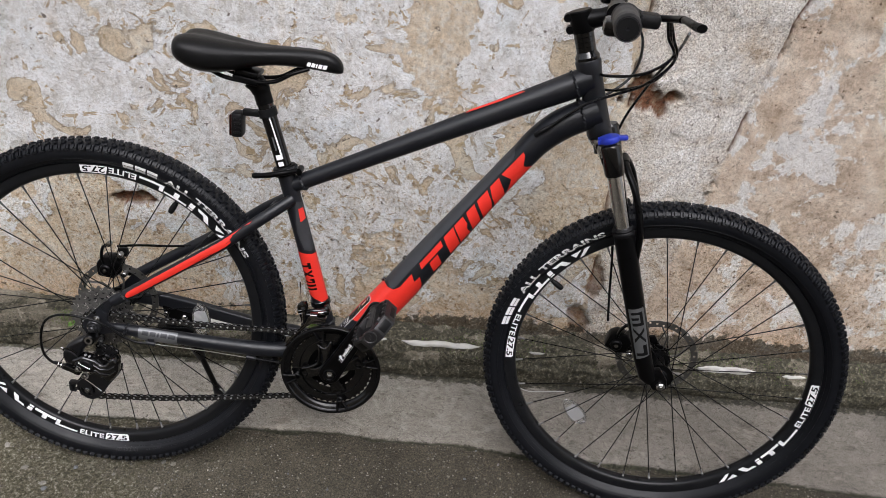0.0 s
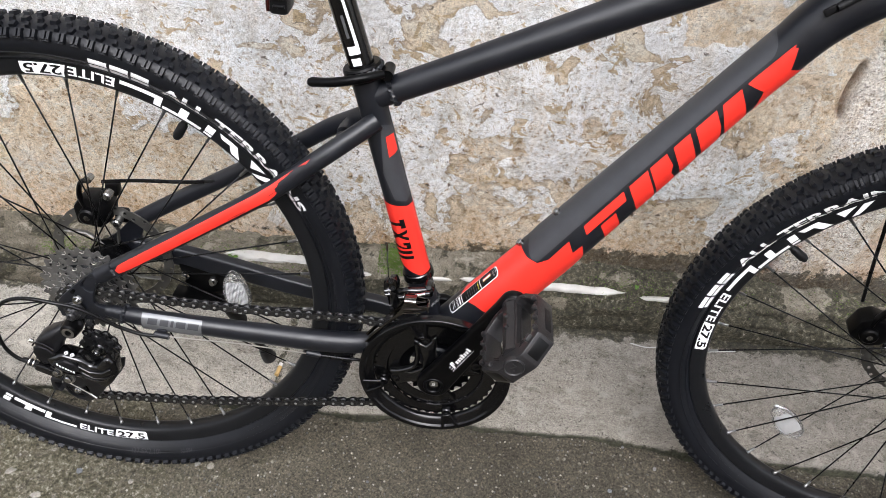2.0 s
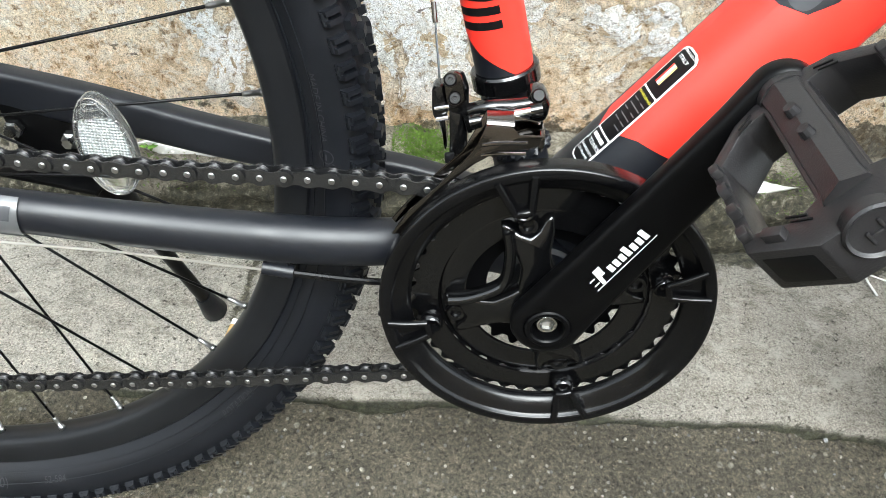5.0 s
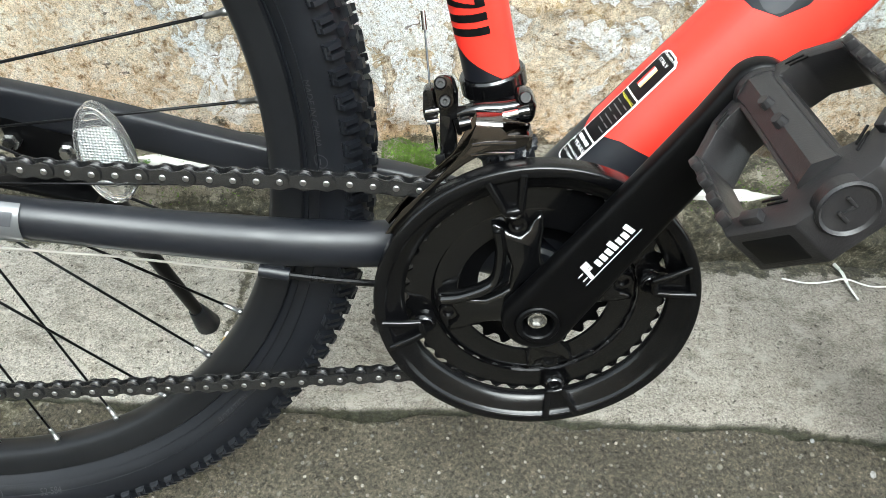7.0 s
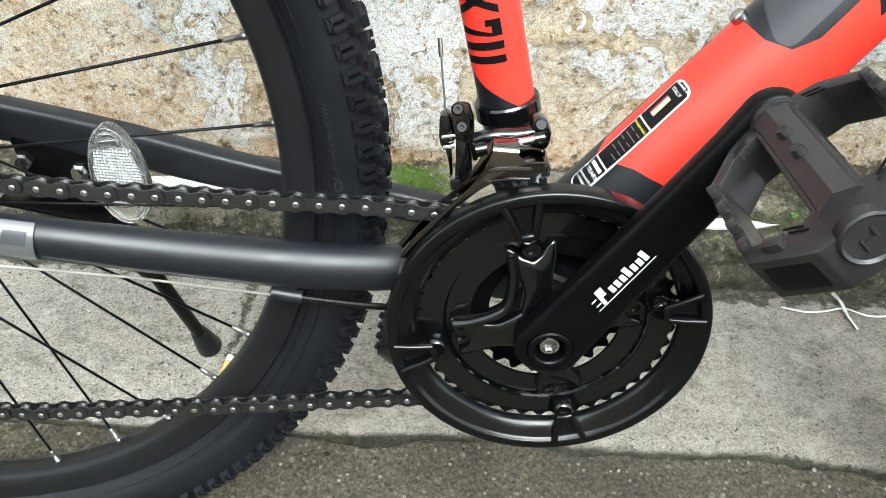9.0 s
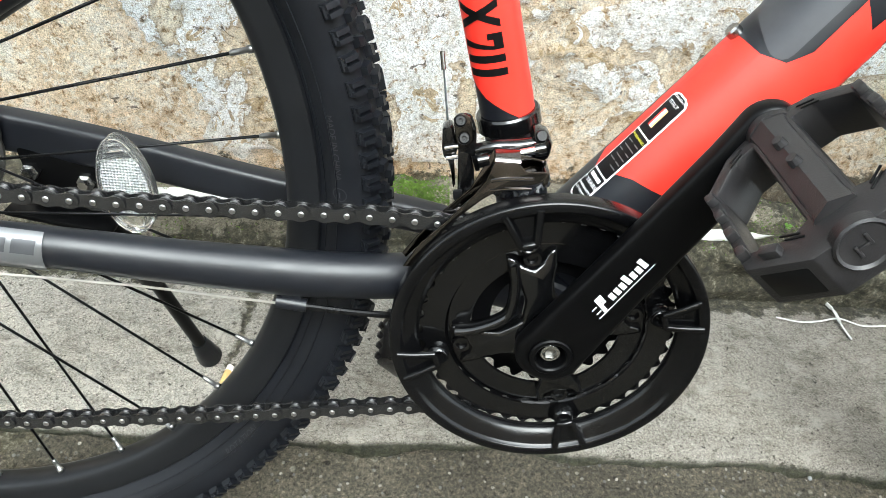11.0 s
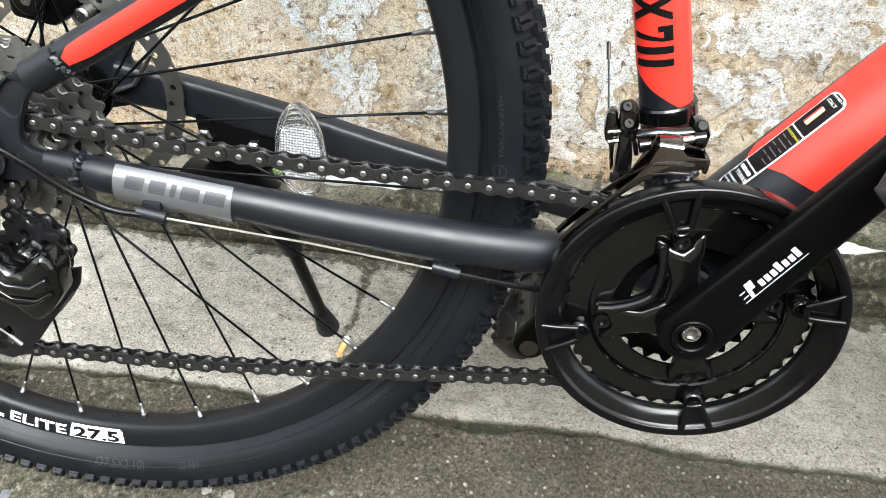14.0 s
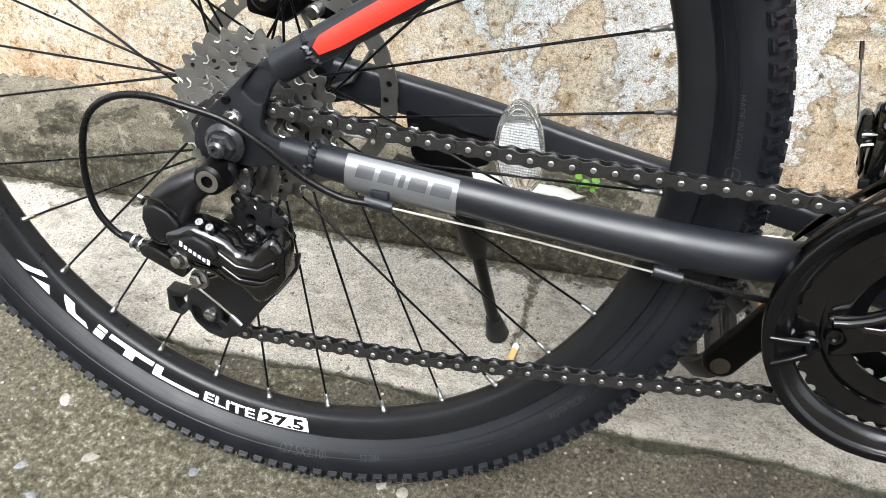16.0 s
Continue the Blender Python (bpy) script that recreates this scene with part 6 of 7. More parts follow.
def link_mesh(outer):
    """One link along x with both plates, rollers or pins; the pitch is half an inch."""
    b = bmesh.new()
    h = 0.0127 / 2
    shape = arc(-h, 0, 0.0050, 70, 290, 8) + [(0, -0.0036)] + arc(h, 0, 0.0050, -110, 110, 8) + [(0, 0.0036)]
    ys = (0.0029, 0.0039) if outer else (0.0018, 0.0028)
    for s in (-1, 1):
        slab(b, shape, s * ys[0], s * ys[1], 0)
    me = bpy.data.meshes.new("chain_link")
    nf = len(b.faces)
    for x in (-h, h):
        if outer:
            lathe(b, [(-0.0046, 0), (-0.0046, 0.0014), (-0.0042, 0.0019), (0.0042, 0.0019), (0.0046, 0.0014), (0.0046, 0)], 10, (x, 0, 0))
        else:
            lathe(b, [(-0.0018, 0), (-0.0018, 0.0038), (0.0018, 0.0038), (0.0018, 0)], 12, (x, 0, 0))
    b.faces.ensure_lookup_table()
    for f in b.faces[nf:]:
        f.material_index = 1
    bmesh.ops.recalc_face_normals(b, faces=b.faces)
    b.to_mesh(me)
    b.free()
    me.materials.append(CHAIN_STEEL)
    me.materials.append(CHAIN_PIN)
    me.shade_smooth()
    me.set_sharp_from_angle(angle=radians(35))
    return me


chain = group("chain", bicycle, label="oiled dark steel roller chain")
link_o, link_i = link_mesh(True), link_mesh(False)
for k in range(n_links):
    p, q = spots[k], spots[(k + 1) % n_links]
    mid = (p + q) / 2
    d = q - p
    y = -0.0485 - 0.0055 * max(0, min(1, (0.35 - mid.x) / 0.35))
    again("chain_link", link_o if k % 2 else link_i, chain, Matrix.Translation((mid.x, y, mid.y)) @ Matrix.Rotation(-math.atan2(d.y, d.x), 4, "Y"))

# rear derailleur
rd = group("rear_derailleur", bicycle, label="black rear derailleur with toothed jockey wheels")
b = bmesh.new()
slab(b, [(0.010, 0.334), (-0.004, 0.3355), (-0.016, 0.329), (-0.030, 0.3225), (-0.042, 0.3135), (-0.0485, 0.304), (-0.0505, 0.292), (-0.047, 0.281), (-0.037, 0.275), (-0.027, 0.279), (-0.021, 0.290), (-0.0165, 0.303), (-0.006, 0.312), (0.008, 0.3165)], -0.066, -0.0935, 0.007)
for v in b.verts:
    if v.co.y < -0.075:
        v.co.y += 0.0125 * max(0.0, min(1.0, (v.co.x + 0.026) / 0.018))
part("knuckle", b, SATIN_BLACK, rd, smooth=60)
b = bmesh.new()
slab(b, [(-0.0475, 0.302), (-0.0395, 0.305), (-0.030, 0.3015), (-0.0225, 0.2935), (-0.0235, 0.285), (-0.031, 0.278), (-0.0395, 0.2775), (-0.0465, 0.2845), (-0.049, 0.293)], -0.093, -0.0965, 0.0016)
part("knuckle_face", b, BLACK_PLASTIC, rd, smooth=60)
b = bmesh.new()
slab(b, [(-0.037, 0.285), (-0.0145, 0.2965), (0.000, 0.2925), (0.0115, 0.2885), (0.018, 0.2800), (0.027, 0.2810), (0.0335, 0.290), (0.0400, 0.2985), (0.0470, 0.2955), (0.0508, 0.287), (0.0508, 0.268), (0.0425, 0.254), (0.0325, 0.2425), (0.0215, 0.2525), (0.0095, 0.2600), (-0.008, 0.2625), (-0.030, 0.2700)], -0.074, -0.0985, 0.0055)
part("body", b, LACQUER, rd, "glossy black derailleur body", smooth=60)
b = bmesh.new()
slab(b, [(-0.026, 0.2835), (-0.0085, 0.2925), (0.0035, 0.2875), (0.0085, 0.2785), (0.0005, 0.2715), (-0.018, 0.2745)], -0.0975, -0.1040, 0.0022)
part("cover_plate", b, BLACK_PLASTIC, rd, smooth=60)
b = bmesh.new()
slab(b, [(0.0065, 0.2840), (0.0200, 0.2755), (0.0345, 0.2755), (0.0465, 0.2845), (0.0478, 0.2770), (0.0360, 0.2680), (0.0200, 0.2675), (0.0075, 0.2755)], -0.0975, -0.1022, 0.0018)
part("cover_plate", b, LACQUER, rd, smooth=60)
b = bmesh.new()
slab(b, [(0.0080, 0.2725), (0.0210, 0.2645), (0.0370, 0.2655), (0.0470, 0.2735), (0.0465, 0.2690), (0.0370, 0.2590), (0.0230, 0.2580), (0.0090, 0.2660)], -0.0975, -0.1005, 0.0014)
part("cover_plate", b, LACQUER, rd, smooth=60)
b = bmesh.new()
for k in range(7):
    x, z = -0.0178 + 0.0031 * k, 0.2842 - 0.00165 * k
    hgt = 0.0038 if k in (0, 6) else 0.0026
    b.faces.new([b.verts.new((xx, -0.1046, zz)) for xx, zz in ((x, z), (x + 0.0020, z - 0.001), (x + 0.0025, z - 0.001 + hgt), (x + 0.0005, z + hgt))])
part("print", b, WHITE, rd, "small white bars of print")
LOW_J, UP_J = (-0.0224, 0.2027), (0.0128, 0.2735)
b = bmesh.new()
slab(b, [(0.0490, 0.270), (0.0465, 0.256), (0.0375, 0.241), (0.0265, 0.227), (0.0185, 0.2160), (0.0085, 0.2005), (-0.003, 0.1865), (-0.014, 0.1805), (-0.027, 0.1835), (-0.037, 0.192), (-0.0425, 0.205), (-0.0410, 0.218), (-0.030, 0.228), (-0.016, 0.2365), (0.000, 0.246), (0.014, 0.254), (0.030, 0.264)],
     -0.0625, -0.0670, 0.0012, holes=[arc(*LOW_J, 0.0155, 165, 300, 12) + arc(*LOW_J, 0.0085, 300, 165, 10), arc(*LOW_J, 0.014, 325, 395, 8) + arc(*LOW_J, 0.0085, 395, 325, 6)])
part("outer_cage", b, SATIN_BLACK, rd)
b = bmesh.new()
slab(b, arc(*UP_J, 0.0165, 20, 200, 10) + arc(*LOW_J, 0.0165, 180, 340, 10), -0.0475, -0.0495, 0.0006)
part("inner_cage", b, BLACK_ALLOY, rd)
for c in (UP_J, LOW_J):
    b = bmesh.new()
    holes = [arc(0.0125 * math.cos(radians(a)), 0.0125 * math.sin(radians(a)), 0.0036, 0, 330, 10) for a in (30, 102, 174, 246, 318)]
    slab(b, cog_outline(11, 0.0195, 0.0250), -0.0530, -0.0595, 0.0005, holes)
    bmesh.ops.translate(b, vec=(c[0], 0, c[1]), verts=b.verts)
    part("jockey_wheel", b, BLACK_PLASTIC, rd)
    part("jockey_hub", lathe(bmesh.new(), [(-0.0600, 0.0042), (-0.0615, 0.0082), (-0.0600, 0.0092)], 24, (c[0], 0, c[1])), LACQUER, rd)
    part("jockey_bolt", lathe(bmesh.new(), [(-0.0690, 0), (-0.0690, 0.002), (-0.0710, 0.0024), (-0.0710, 0.0042), (-0.0695, 0.0052), (-0.0665, 0.0056), (-0.059, 0.0056)], 18, (c[0], 0, c[1])), ZINC, rd)
PV = Vector((-0.003, 0, 0.3255))
part("pivot_bolt", lathe(bmesh.new(), [(-0.0860, 0), (-0.0860, 0.0034), (-0.0890, 0.0036), (-0.0890, 0.0080), (-0.0872, 0.0102), (-0.081, 0.0112), (-0.066, 0.0112)], 28, PV), BLACK_ALLOY, rd)
part("pivot_bolt", lathe(bmesh.new(), [(-0.0893, 0.0040), (-0.0897, 0.0060), (-0.0893, 0.0076)], 28, PV), STEEL, rd)
for x, y, z, ax in ((-0.0065, -0.0955, 0.297, (0.1, -0.5, 0.85)), (0.0005, -0.0955, 0.2945, (0.1, -0.5, 0.85)), (0.008, -0.0720, 0.2565, (0.2, -0.8, 0.6)), (-0.0525, -0.085, 0.3015, (-1, 0, 0.25))):
    part("limit_screw", lathe(bmesh.new(), [(0, 0), (0, 0.0026), (0.0042, 0.0026), (0.0042, 0.0012), (0.0030, 0.0011), (0.0030, 0)], 12, (x, y, z), ax), ZINC, rd)
b = bmesh.new()
lathe(b, [(-0.010, 0), (-0.010, 0.0060), (0.000, 0.0058), (0.001, 0.0046), (0.009, 0.0050), (0.010, 0.0038), (0.016, 0.0034), (0.018, 0.002), (0.018, 0)], 16, (-0.053, -0.09, 0.2668), (-0.93, 0, 0.36))
part("barrel_adjuster", b, BLACK_PLASTIC, rd)
for s in (0.002, 0.0075):
    part("adjuster_ring", lathe(bmesh.new(), [(s, 0.0048), (s + 0.0008, 0.0056), (s + 0.0020, 0.0056), (s + 0.0028, 0.0048)], 16, (-0.053, -0.09, 0.2668), (-0.93, 0, 0.36)), CHROME, rd)
b = bmesh.new()
block(b, (-0.034, -0.094, 0.2655), (0.034, 0.014, 0.011), 0.003, pose(0, 0, 0, 0, 22, 0))
part("cable_clamp", b, LACQUER, rd)
part("clamp_bolt", lathe(bmesh.new(), [(0, 0), (0, 0.0062), (0.004, 0.0062), (0.0048, 0.0044), (0.009, 0.0042), (0.0095, 0.003), (0.0095, 0)], 16, (-0.0178, -0.0995, 0.2712), (-0.25, -1, 0.15)), ZINC, rd)
part("anchor_bolt", lathe(bmesh.new(), [(0, 0), (0, 0.0054), (0.004, 0.0054), (0.0052, 0.0040), (0.0052, 0)], 6, (-0.0125, -0.0945, 0.2525), (-0.2, -1, 0.1)), ZINC, rd, smooth=20)
part("anchor_washer", lathe(bmesh.new(), [(-0.002, 0), (-0.002, 0.0072), (0.0, 0.0072), (0.0, 0)], 20, (-0.0125, -0.0945, 0.2525), (-0.2, -1, 0.1)), STEEL, rd)
b = bmesh.new()
slab(b, [(-0.0580, 0.2165), (-0.0420, 0.2150), (-0.0440, 0.2110), (-0.0535, 0.2105), (-0.0500, 0.1985), (-0.0440, 0.1975), (-0.0460, 0.1945), (-0.0580, 0.1965)], -0.055, -0.067, 0.0012)
part("cage_stop", b, SATIN_BLACK, rd)
part("cable_tail", tube([(-0.0125, -0.099, 0.2500), (0.002, -0.097, 0.2375), (0.0125, -0.095, 0.2265)], 0.0007, 8), WIRE, rd)
part("cable_end", tube([(0.0100, -0.0953, 0.2292), (0.0165, -0.0945, 0.2215)], 0.0016, 10), CHROME, rd)
# raised edges on the castings of the derailleur
for pts, r in (([(-0.0490, -0.0935, 0.303), (-0.0440, -0.0950, 0.3090), (-0.034, -0.0950, 0.3080), (-0.0225, -0.0955, 0.3005)], 0.0012),
               ([(-0.0475, -0.0940, 0.284), (-0.0420, -0.0950, 0.2775), (-0.034, -0.0950, 0.2765), (-0.0275, -0.0950, 0.2805)], 0.0010),
               ([(0.0060, -0.1000, 0.2690), (0.0200, -0.1010, 0.2620), (0.036, -0.1005, 0.2625), (0.0485, -0.0985, 0.2720)], 0.0012),
               ([(-0.030, -0.0985, 0.2745), (-0.014, -0.1000, 0.2675), (0.002, -0.1000, 0.2660), (0.010, -0.1000, 0.2615)], 0.0012)):
    part("cast_edge", tube(smooth_path(pts, 6), r, 8), LACQUER, rd)
b = bmesh.new()
slab(b, [(0.0295, 0.2330), (0.0310, 0.2320), (0.0435, 0.2500), (0.0420, 0.2512)], -0.0671, -0.0674, 0)
slab(b, [(0.0050, 0.2330), (0.0165, 0.2350), (0.0165, 0.2362), (0.0050, 0.2342)], -0.0671, -0.0674, 0)
part("print", b, SILVER, rd, "small grey bars of print")

# gear cables
part("gear_cable", tube(smooth_path([(-0.0615, -0.09, 0.269), (-0.0741, -0.091, 0.2748), (-0.0851, -0.092, 0.2897), (-0.0886, -0.093, 0.3115), (-0.0863, -0.094, 0.3357), (-0.0801, -0.094, 0.3561), (-0.0688, -0.094, 0.3691), (-0.0521, -0.094, 0.377), (-0.031, -0.094, 0.3791), (-0.0096, -0.093, 0.3759), (0.014, -0.09, 0.3698), (0.037, -0.086, 0.3551), (0.056, -0.08, 0.3377), (0.0805, -0.076, 0.3255), (0.1004, -0.074, 0.3235)], 6), 0.0024, 12), CABLE, bicycle, "black looped gear cable housing")
part("inner_wire", tube([(0.105, -0.073, 0.3232), (0.2, -0.058, 0.3105), (0.2855, -0.052, 0.3005), (0.3, -0.05, 0.299)], 0.0008, 8), WIRE, bicycle, "bare steel gear wire")
part("gear_cable", tube(smooth_path([(0.292, -0.051, 0.2995), (0.33, -0.046, 0.2935), (0.38, -0.035, 0.285), (0.43, -0.02, 0.272)], 6), 0.0022, 10), CABLE, bicycle)
for p in ((0.1055, -0.073, 0.3235), (0.2880, -0.0515, 0.3005)):
    b = bmesh.new()
    sweep(b, [Vector(p) - Vector((0.009, -0.001, -0.001)), Vector(p) + Vector((0.009, 0.001, -0.001))], 0.0042, 12)
    block(b, Vector(p) + Vector((0, 0.003, 0.005)), (0.012, 0.006, 0.008), 0.0015)
    part("cable_stop", b, SLATE, frame_set)

# front derailleur
fd = group("front_derailleur", bicycle, label="black and dark chrome front derailleur")
FC = Vector((0.4078, 0, 0.4115))
part("clamp_band", lathe(bmesh.new(), [(-0.0055, 0.0160), (-0.0055, 0.0180), (-0.0042, 0.0190), (0.0042, 0.0190), (0.0055, 0.0180), (0.0055, 0.0160)], 36, FC + ST_D * 0.002, ST_D), LACQUER, fd)
b = bmesh.new()
slab(b, [(0.419, 0.4165), (0.4275, 0.4155), (0.431, 0.409), (0.4305, 0.4), (0.4235, 0.3965), (0.4195, 0.402)], -0.018, -0.034, 0.003)
part("knuckle", b, LACQUER, fd)
part("knuckle_screw", lathe(bmesh.new(), [(0, 0), (0, 0.0036), (0.002, 0.0036), (0.003, 0.0028), (0.003, 0)], 16, (0.424, -0.033, 0.4135), (0, -0.8, 0.6)), BLACK_ALLOY, fd)
part("linkage_arm", tube(smooth_path([(0.3895, -0.031, 0.4015), (0.40, -0.032, 0.4055), (0.412, -0.031, 0.4065), (0.4225, -0.03, 0.4085)], 5), 0.0044, 12, squash=0.85), LACQUER, fd)
part("link_pin", tube([(0.393, -0.041, 0.4005), (0.4235, -0.0385, 0.4085)], 0.0023, 12), CHROME, fd)
for p in ((0.393, -0.041, 0.4005), (0.4235, -0.0385, 0.4085)):
    part("pin_boss", lathe(bmesh.new(), [(-0.003, 0), (-0.003, 0.004), (0.003, 0.004), (0.003, 0)], 16, p, (0.97, 0.08, 0.25)), LACQUER, fd)
b = bmesh.new()
slab(b, [(0.3770, 0.4190), (0.3850, 0.4195), (0.3885, 0.4110), (0.3895, 0.3985), (0.3800, 0.3985), (0.3770, 0.4080)], -0.020, -0.0345, 0.002)
part("body", b, LACQUER, fd)
b = bmesh.new()
slab(b, [(0.3747, 0.4212), (0.3770, 0.4243), (0.3810, 0.4251), (0.3840, 0.4235), (0.3851, 0.4205), (0.3878, 0.4100), (0.3862, 0.4054), (0.3815, 0.4049), (0.3778, 0.4075), (0.3768, 0.4110)], -0.0345, -0.0375, 0.0011)
part("screw_plate", b, DARK_CHROME, fd, "dark polished plate with two limit screws")
for x, z in ((0.3785, 0.4205), (0.3815, 0.4105)):
    part("limit_screw", lathe(bmesh.new(), [(0, 0), (0, 0.0034), (0.0026, 0.0034), (0.0036, 0.0026), (0.0036, 0.0012), (0.0022, 0.0010), (0.0022, 0)], 14, (x, -0.0372, z), (0.0, -0.85, 0.5)), BLACK_ALLOY, fd)
b = bmesh.new()
slab(b, [(0.3695, 0.4127), (0.3720, 0.4150), (0.3752, 0.4152), (0.3768, 0.4080), (0.3790, 0.4030), (0.3775, 0.3940), (0.3795, 0.3800), (0.3785, 0.3766), (0.3775, 0.3836), (0.3742, 0.3941), (0.3713, 0.3966), (0.3700, 0.4020)], -0.022, -0.0335, 0.0016)
part("rear_arm", b, LACQUER, fd)
b = bmesh.new()
slab(b, [(0.3792, 0.4020), (0.3860, 0.4010), (0.3892, 0.3900), (0.3915, 0.3730), (0.3862, 0.3706), (0.3812, 0.3735), (0.3806, 0.3850)], -0.020, -0.0350, 0.0016)
part("front_arm", b, LACQUER, fd)
b = bmesh.new()
slab(b, [(0.3782, 0.3770), (0.3835, 0.3785), (0.3842, 0.3722), (0.3792, 0.3712)], -0.0335, -0.0362, 0.0008)
part("stop_foot", b, BLACK_PLASTIC, fd)
for x0, z0, x1, z1 in ((0.3716, 0.4027, 0.3790, 0.4046), (0.3728, 0.3968, 0.3790, 0.3984)):
    part("pivot_pin", tube([(x0, -0.0348, z0), (x1, -0.0348, z1)], 0.0013, 10), CHROME, fd)
b = bmesh.new()
slab(b, [(0.3868, 0.3990), (0.3902, 0.3985), (0.3925, 0.3912), (0.3898, 0.3905)], -0.030, -0.036, 0.0008)
part("link", b, BLACK_ALLOY, fd)
part("cable_bolt", lathe(bmesh.new(), [(0, 0), (0, 0.0032), (0.003, 0.0032), (0.0036, 0.0026), (0.0036, 0)], 6, (0.3925, -0.035, 0.3806), (0, -1, 0)), ZINC, fd)
part("cable_tail", tube([(0.3735, -0.012, 0.403), (0.3675, 0.0065, 0.4375)], 0.0006, 8), CHAIN_STEEL, fd)
part("cable_end", tube([(0.3681, 0.0045, 0.4335), (0.3664, 0.0085, 0.443)], 0.0014, 10), DARK_CHROME, fd)
# cage: two curved plates joined by a bridge that rolls over at the top
b = bmesh.new()
slab(b, [(0.3978, 0.4085), (0.4105, 0.4085), (0.4148, 0.4042), (0.4262, 0.4048), (0.4245, 0.3985), (0.4205, 0.3968), (0.404, 0.3935), (0.3935, 0.3855), (0.380, 0.3715), (0.366, 0.354), (0.3575, 0.339), (0.3530, 0.3385), (0.3625, 0.3555), (0.377, 0.3725), (0.388, 0.3865), (0.3945, 0.3975)], -0.0575, -0.0592, 0.0006)
part("outer_plate", b, DARK_CHROME, fd, "dark chromed cage plate")
for k, (za, zb, w) in enumerate(((0.3995, 0.4045, 0.001), (0.3935, 0.3965, 0.0008))):
    part("pressed_rib", tube(smooth_path([(0.397, -0.0592, za - 0.002), (0.406, -0.0596, za), (0.419, -0.0592, za + 0.001)], 4), w * 1.1, 8), DARK_CHROME, fd)
b = bmesh.new()
slab(b, [(0.3978, 0.4085), (0.4262, 0.4048), (0.428, 0.3965), (0.405, 0.389), (0.390, 0.377), (0.376, 0.3625), (0.362, 0.345), (0.3545, 0.335), (0.352, 0.338), (0.360, 0.35), (0.3735, 0.368), (0.388, 0.3845)], -0.0425, -0.044, 0.0006)
part("inner_plate", b, DARK_CHROME, fd)
b = bmesh.new()
sweep(b, [(0.398, -0.0508, 0.4085), (0.4115, -0.0508, 0.4085)], 0.0078, 16, squash=0.42)
part("bridge", b, DARK_CHROME, fd, "polished steel bridge of the cage")
b = bmesh.new()
block(b, (0.4262, -0.0505, 0.4), (0.003, 0.017, 0.009), 0.0012)
part("bridge", b, DARK_CHROME, fd)
b = bmesh.new()
block(b, (0.404, -0.040, 0.402), (0.012, 0.012, 0.010), 0.003)
part("bridge_block", b, LACQUER, fd)


# ---- fork, cockpit, brakes, kickstand ----
fork = group("fork", bicycle, STEER, "black suspension fork with chromed stanchions")
UPF = HT_D
FWD = Vector((UPF.z, 0, -UPF.x))


def fork_at(s, off, y):
    """A point s metres up the steering axis from its lower end, off metres ahead of it."""
    return HT_B + UPF * s + FWD * off + Vector((0, y, 0))


part("steerer", tube([fork_at(-0.03, 0, 0), fork_at(0.2, 0, 0)], 0.0142, 24), BLACK_ALLOY, fork)
part("lower_cup", lathe(bmesh.new(), [(-0.012, 0.0), (-0.012, 0.019), (-0.006, 0.0215), (-0.001, 0.0215), (-0.001, 0.0)], 36, HT_B, UPF), CHROME, fork)
b = bmesh.new()
sweep(b, smooth_path([fork_at(-0.026, 0.014, -0.068), fork_at(-0.022, 0.012, -0.045), fork_at(-0.018, 0.004, 0), fork_at(-0.022, 0.012, 0.045), fork_at(-0.026, 0.014, 0.068)], 6), 0.0165, 18, squash=0.95)
part("crown", b, BLACK_GLOSS, fork)
LEG = 0.0165
for side in (-1, 1):
    y = side * 0.064
    top, mid, low = fork_at(-0.022, LEG, y), fork_at(-0.17, LEG, y), fork_at(-0.468, LEG, y)
    part("leg_cap", lathe(bmesh.new(), [(0.022, 0), (0.022, 0.0155), (0.018, 0.0175), (-0.026, 0.0172), (-0.032, 0.016), (-0.032, 0)], 28, top, UPF), BLACK_GLOSS, fork)
    part("stanchion", tube([top, fork_at(-0.19, LEG, y)], 0.0142, 32), CHROME, fork, "chromed fork stanchion")
    part("wiper_seal", lathe(bmesh.new(), [(0.010, 0.0143), (0.010, 0.0165), (0.006, 0.0185), (0.003, 0.0178), (0.001, 0.0192), (-0.004, 0.0192), (-0.006, 0.018)], 32, fork_at(-0.160, LEG, y), UPF), BLACK_PLASTIC, fork)
    part("lower_leg", tube([fork_at(-0.160, LEG, y), fork_at(-0.18, LEG, y), fork_at(-0.30, LEG, y), fork_at(-0.42, LEG, y), fork_at(-0.455, LEG + 0.002, y), fork_at(-0.470, LEG + 0.006, y)], [0.0178, 0.0182, 0.0178, 0.0168, 0.016, 0.011], 28), BLACK_ALLOY, fork)
    b = bmesh.new()
    ax = AXLE_F + Vector((0, y * 0.93, 0))
    slab(b, [(ax.x - 0.030, ax.z + 0.030), (ax.x - 0.008, ax.z + 0.036), (ax.x + 0.010, ax.z + 0.012), (ax.x + 0.013, ax.z - 0.004), (ax.x + 0.004, ax.z - 0.014), (ax.x - 0.012, ax.z - 0.012), (ax.x - 0.026, ax.z + 0.006)], ax.y - 0.005, ax.y + 0.005, 0.002)
    part("dropout", b, BLACK_ALLOY, fork)
    part("axle_nut", lathe(bmesh.new(), [(0, 0), (0, 0.0085), (0.006, 0.0085), (0.0075, 0.006), (0.0075, 0.0035), (0.0115, 0.003), (0.0115, 0)], 6, ax + Vector((0, side * 0.005, 0)), (0, side, 0)), ZINC, fork, smooth=20)
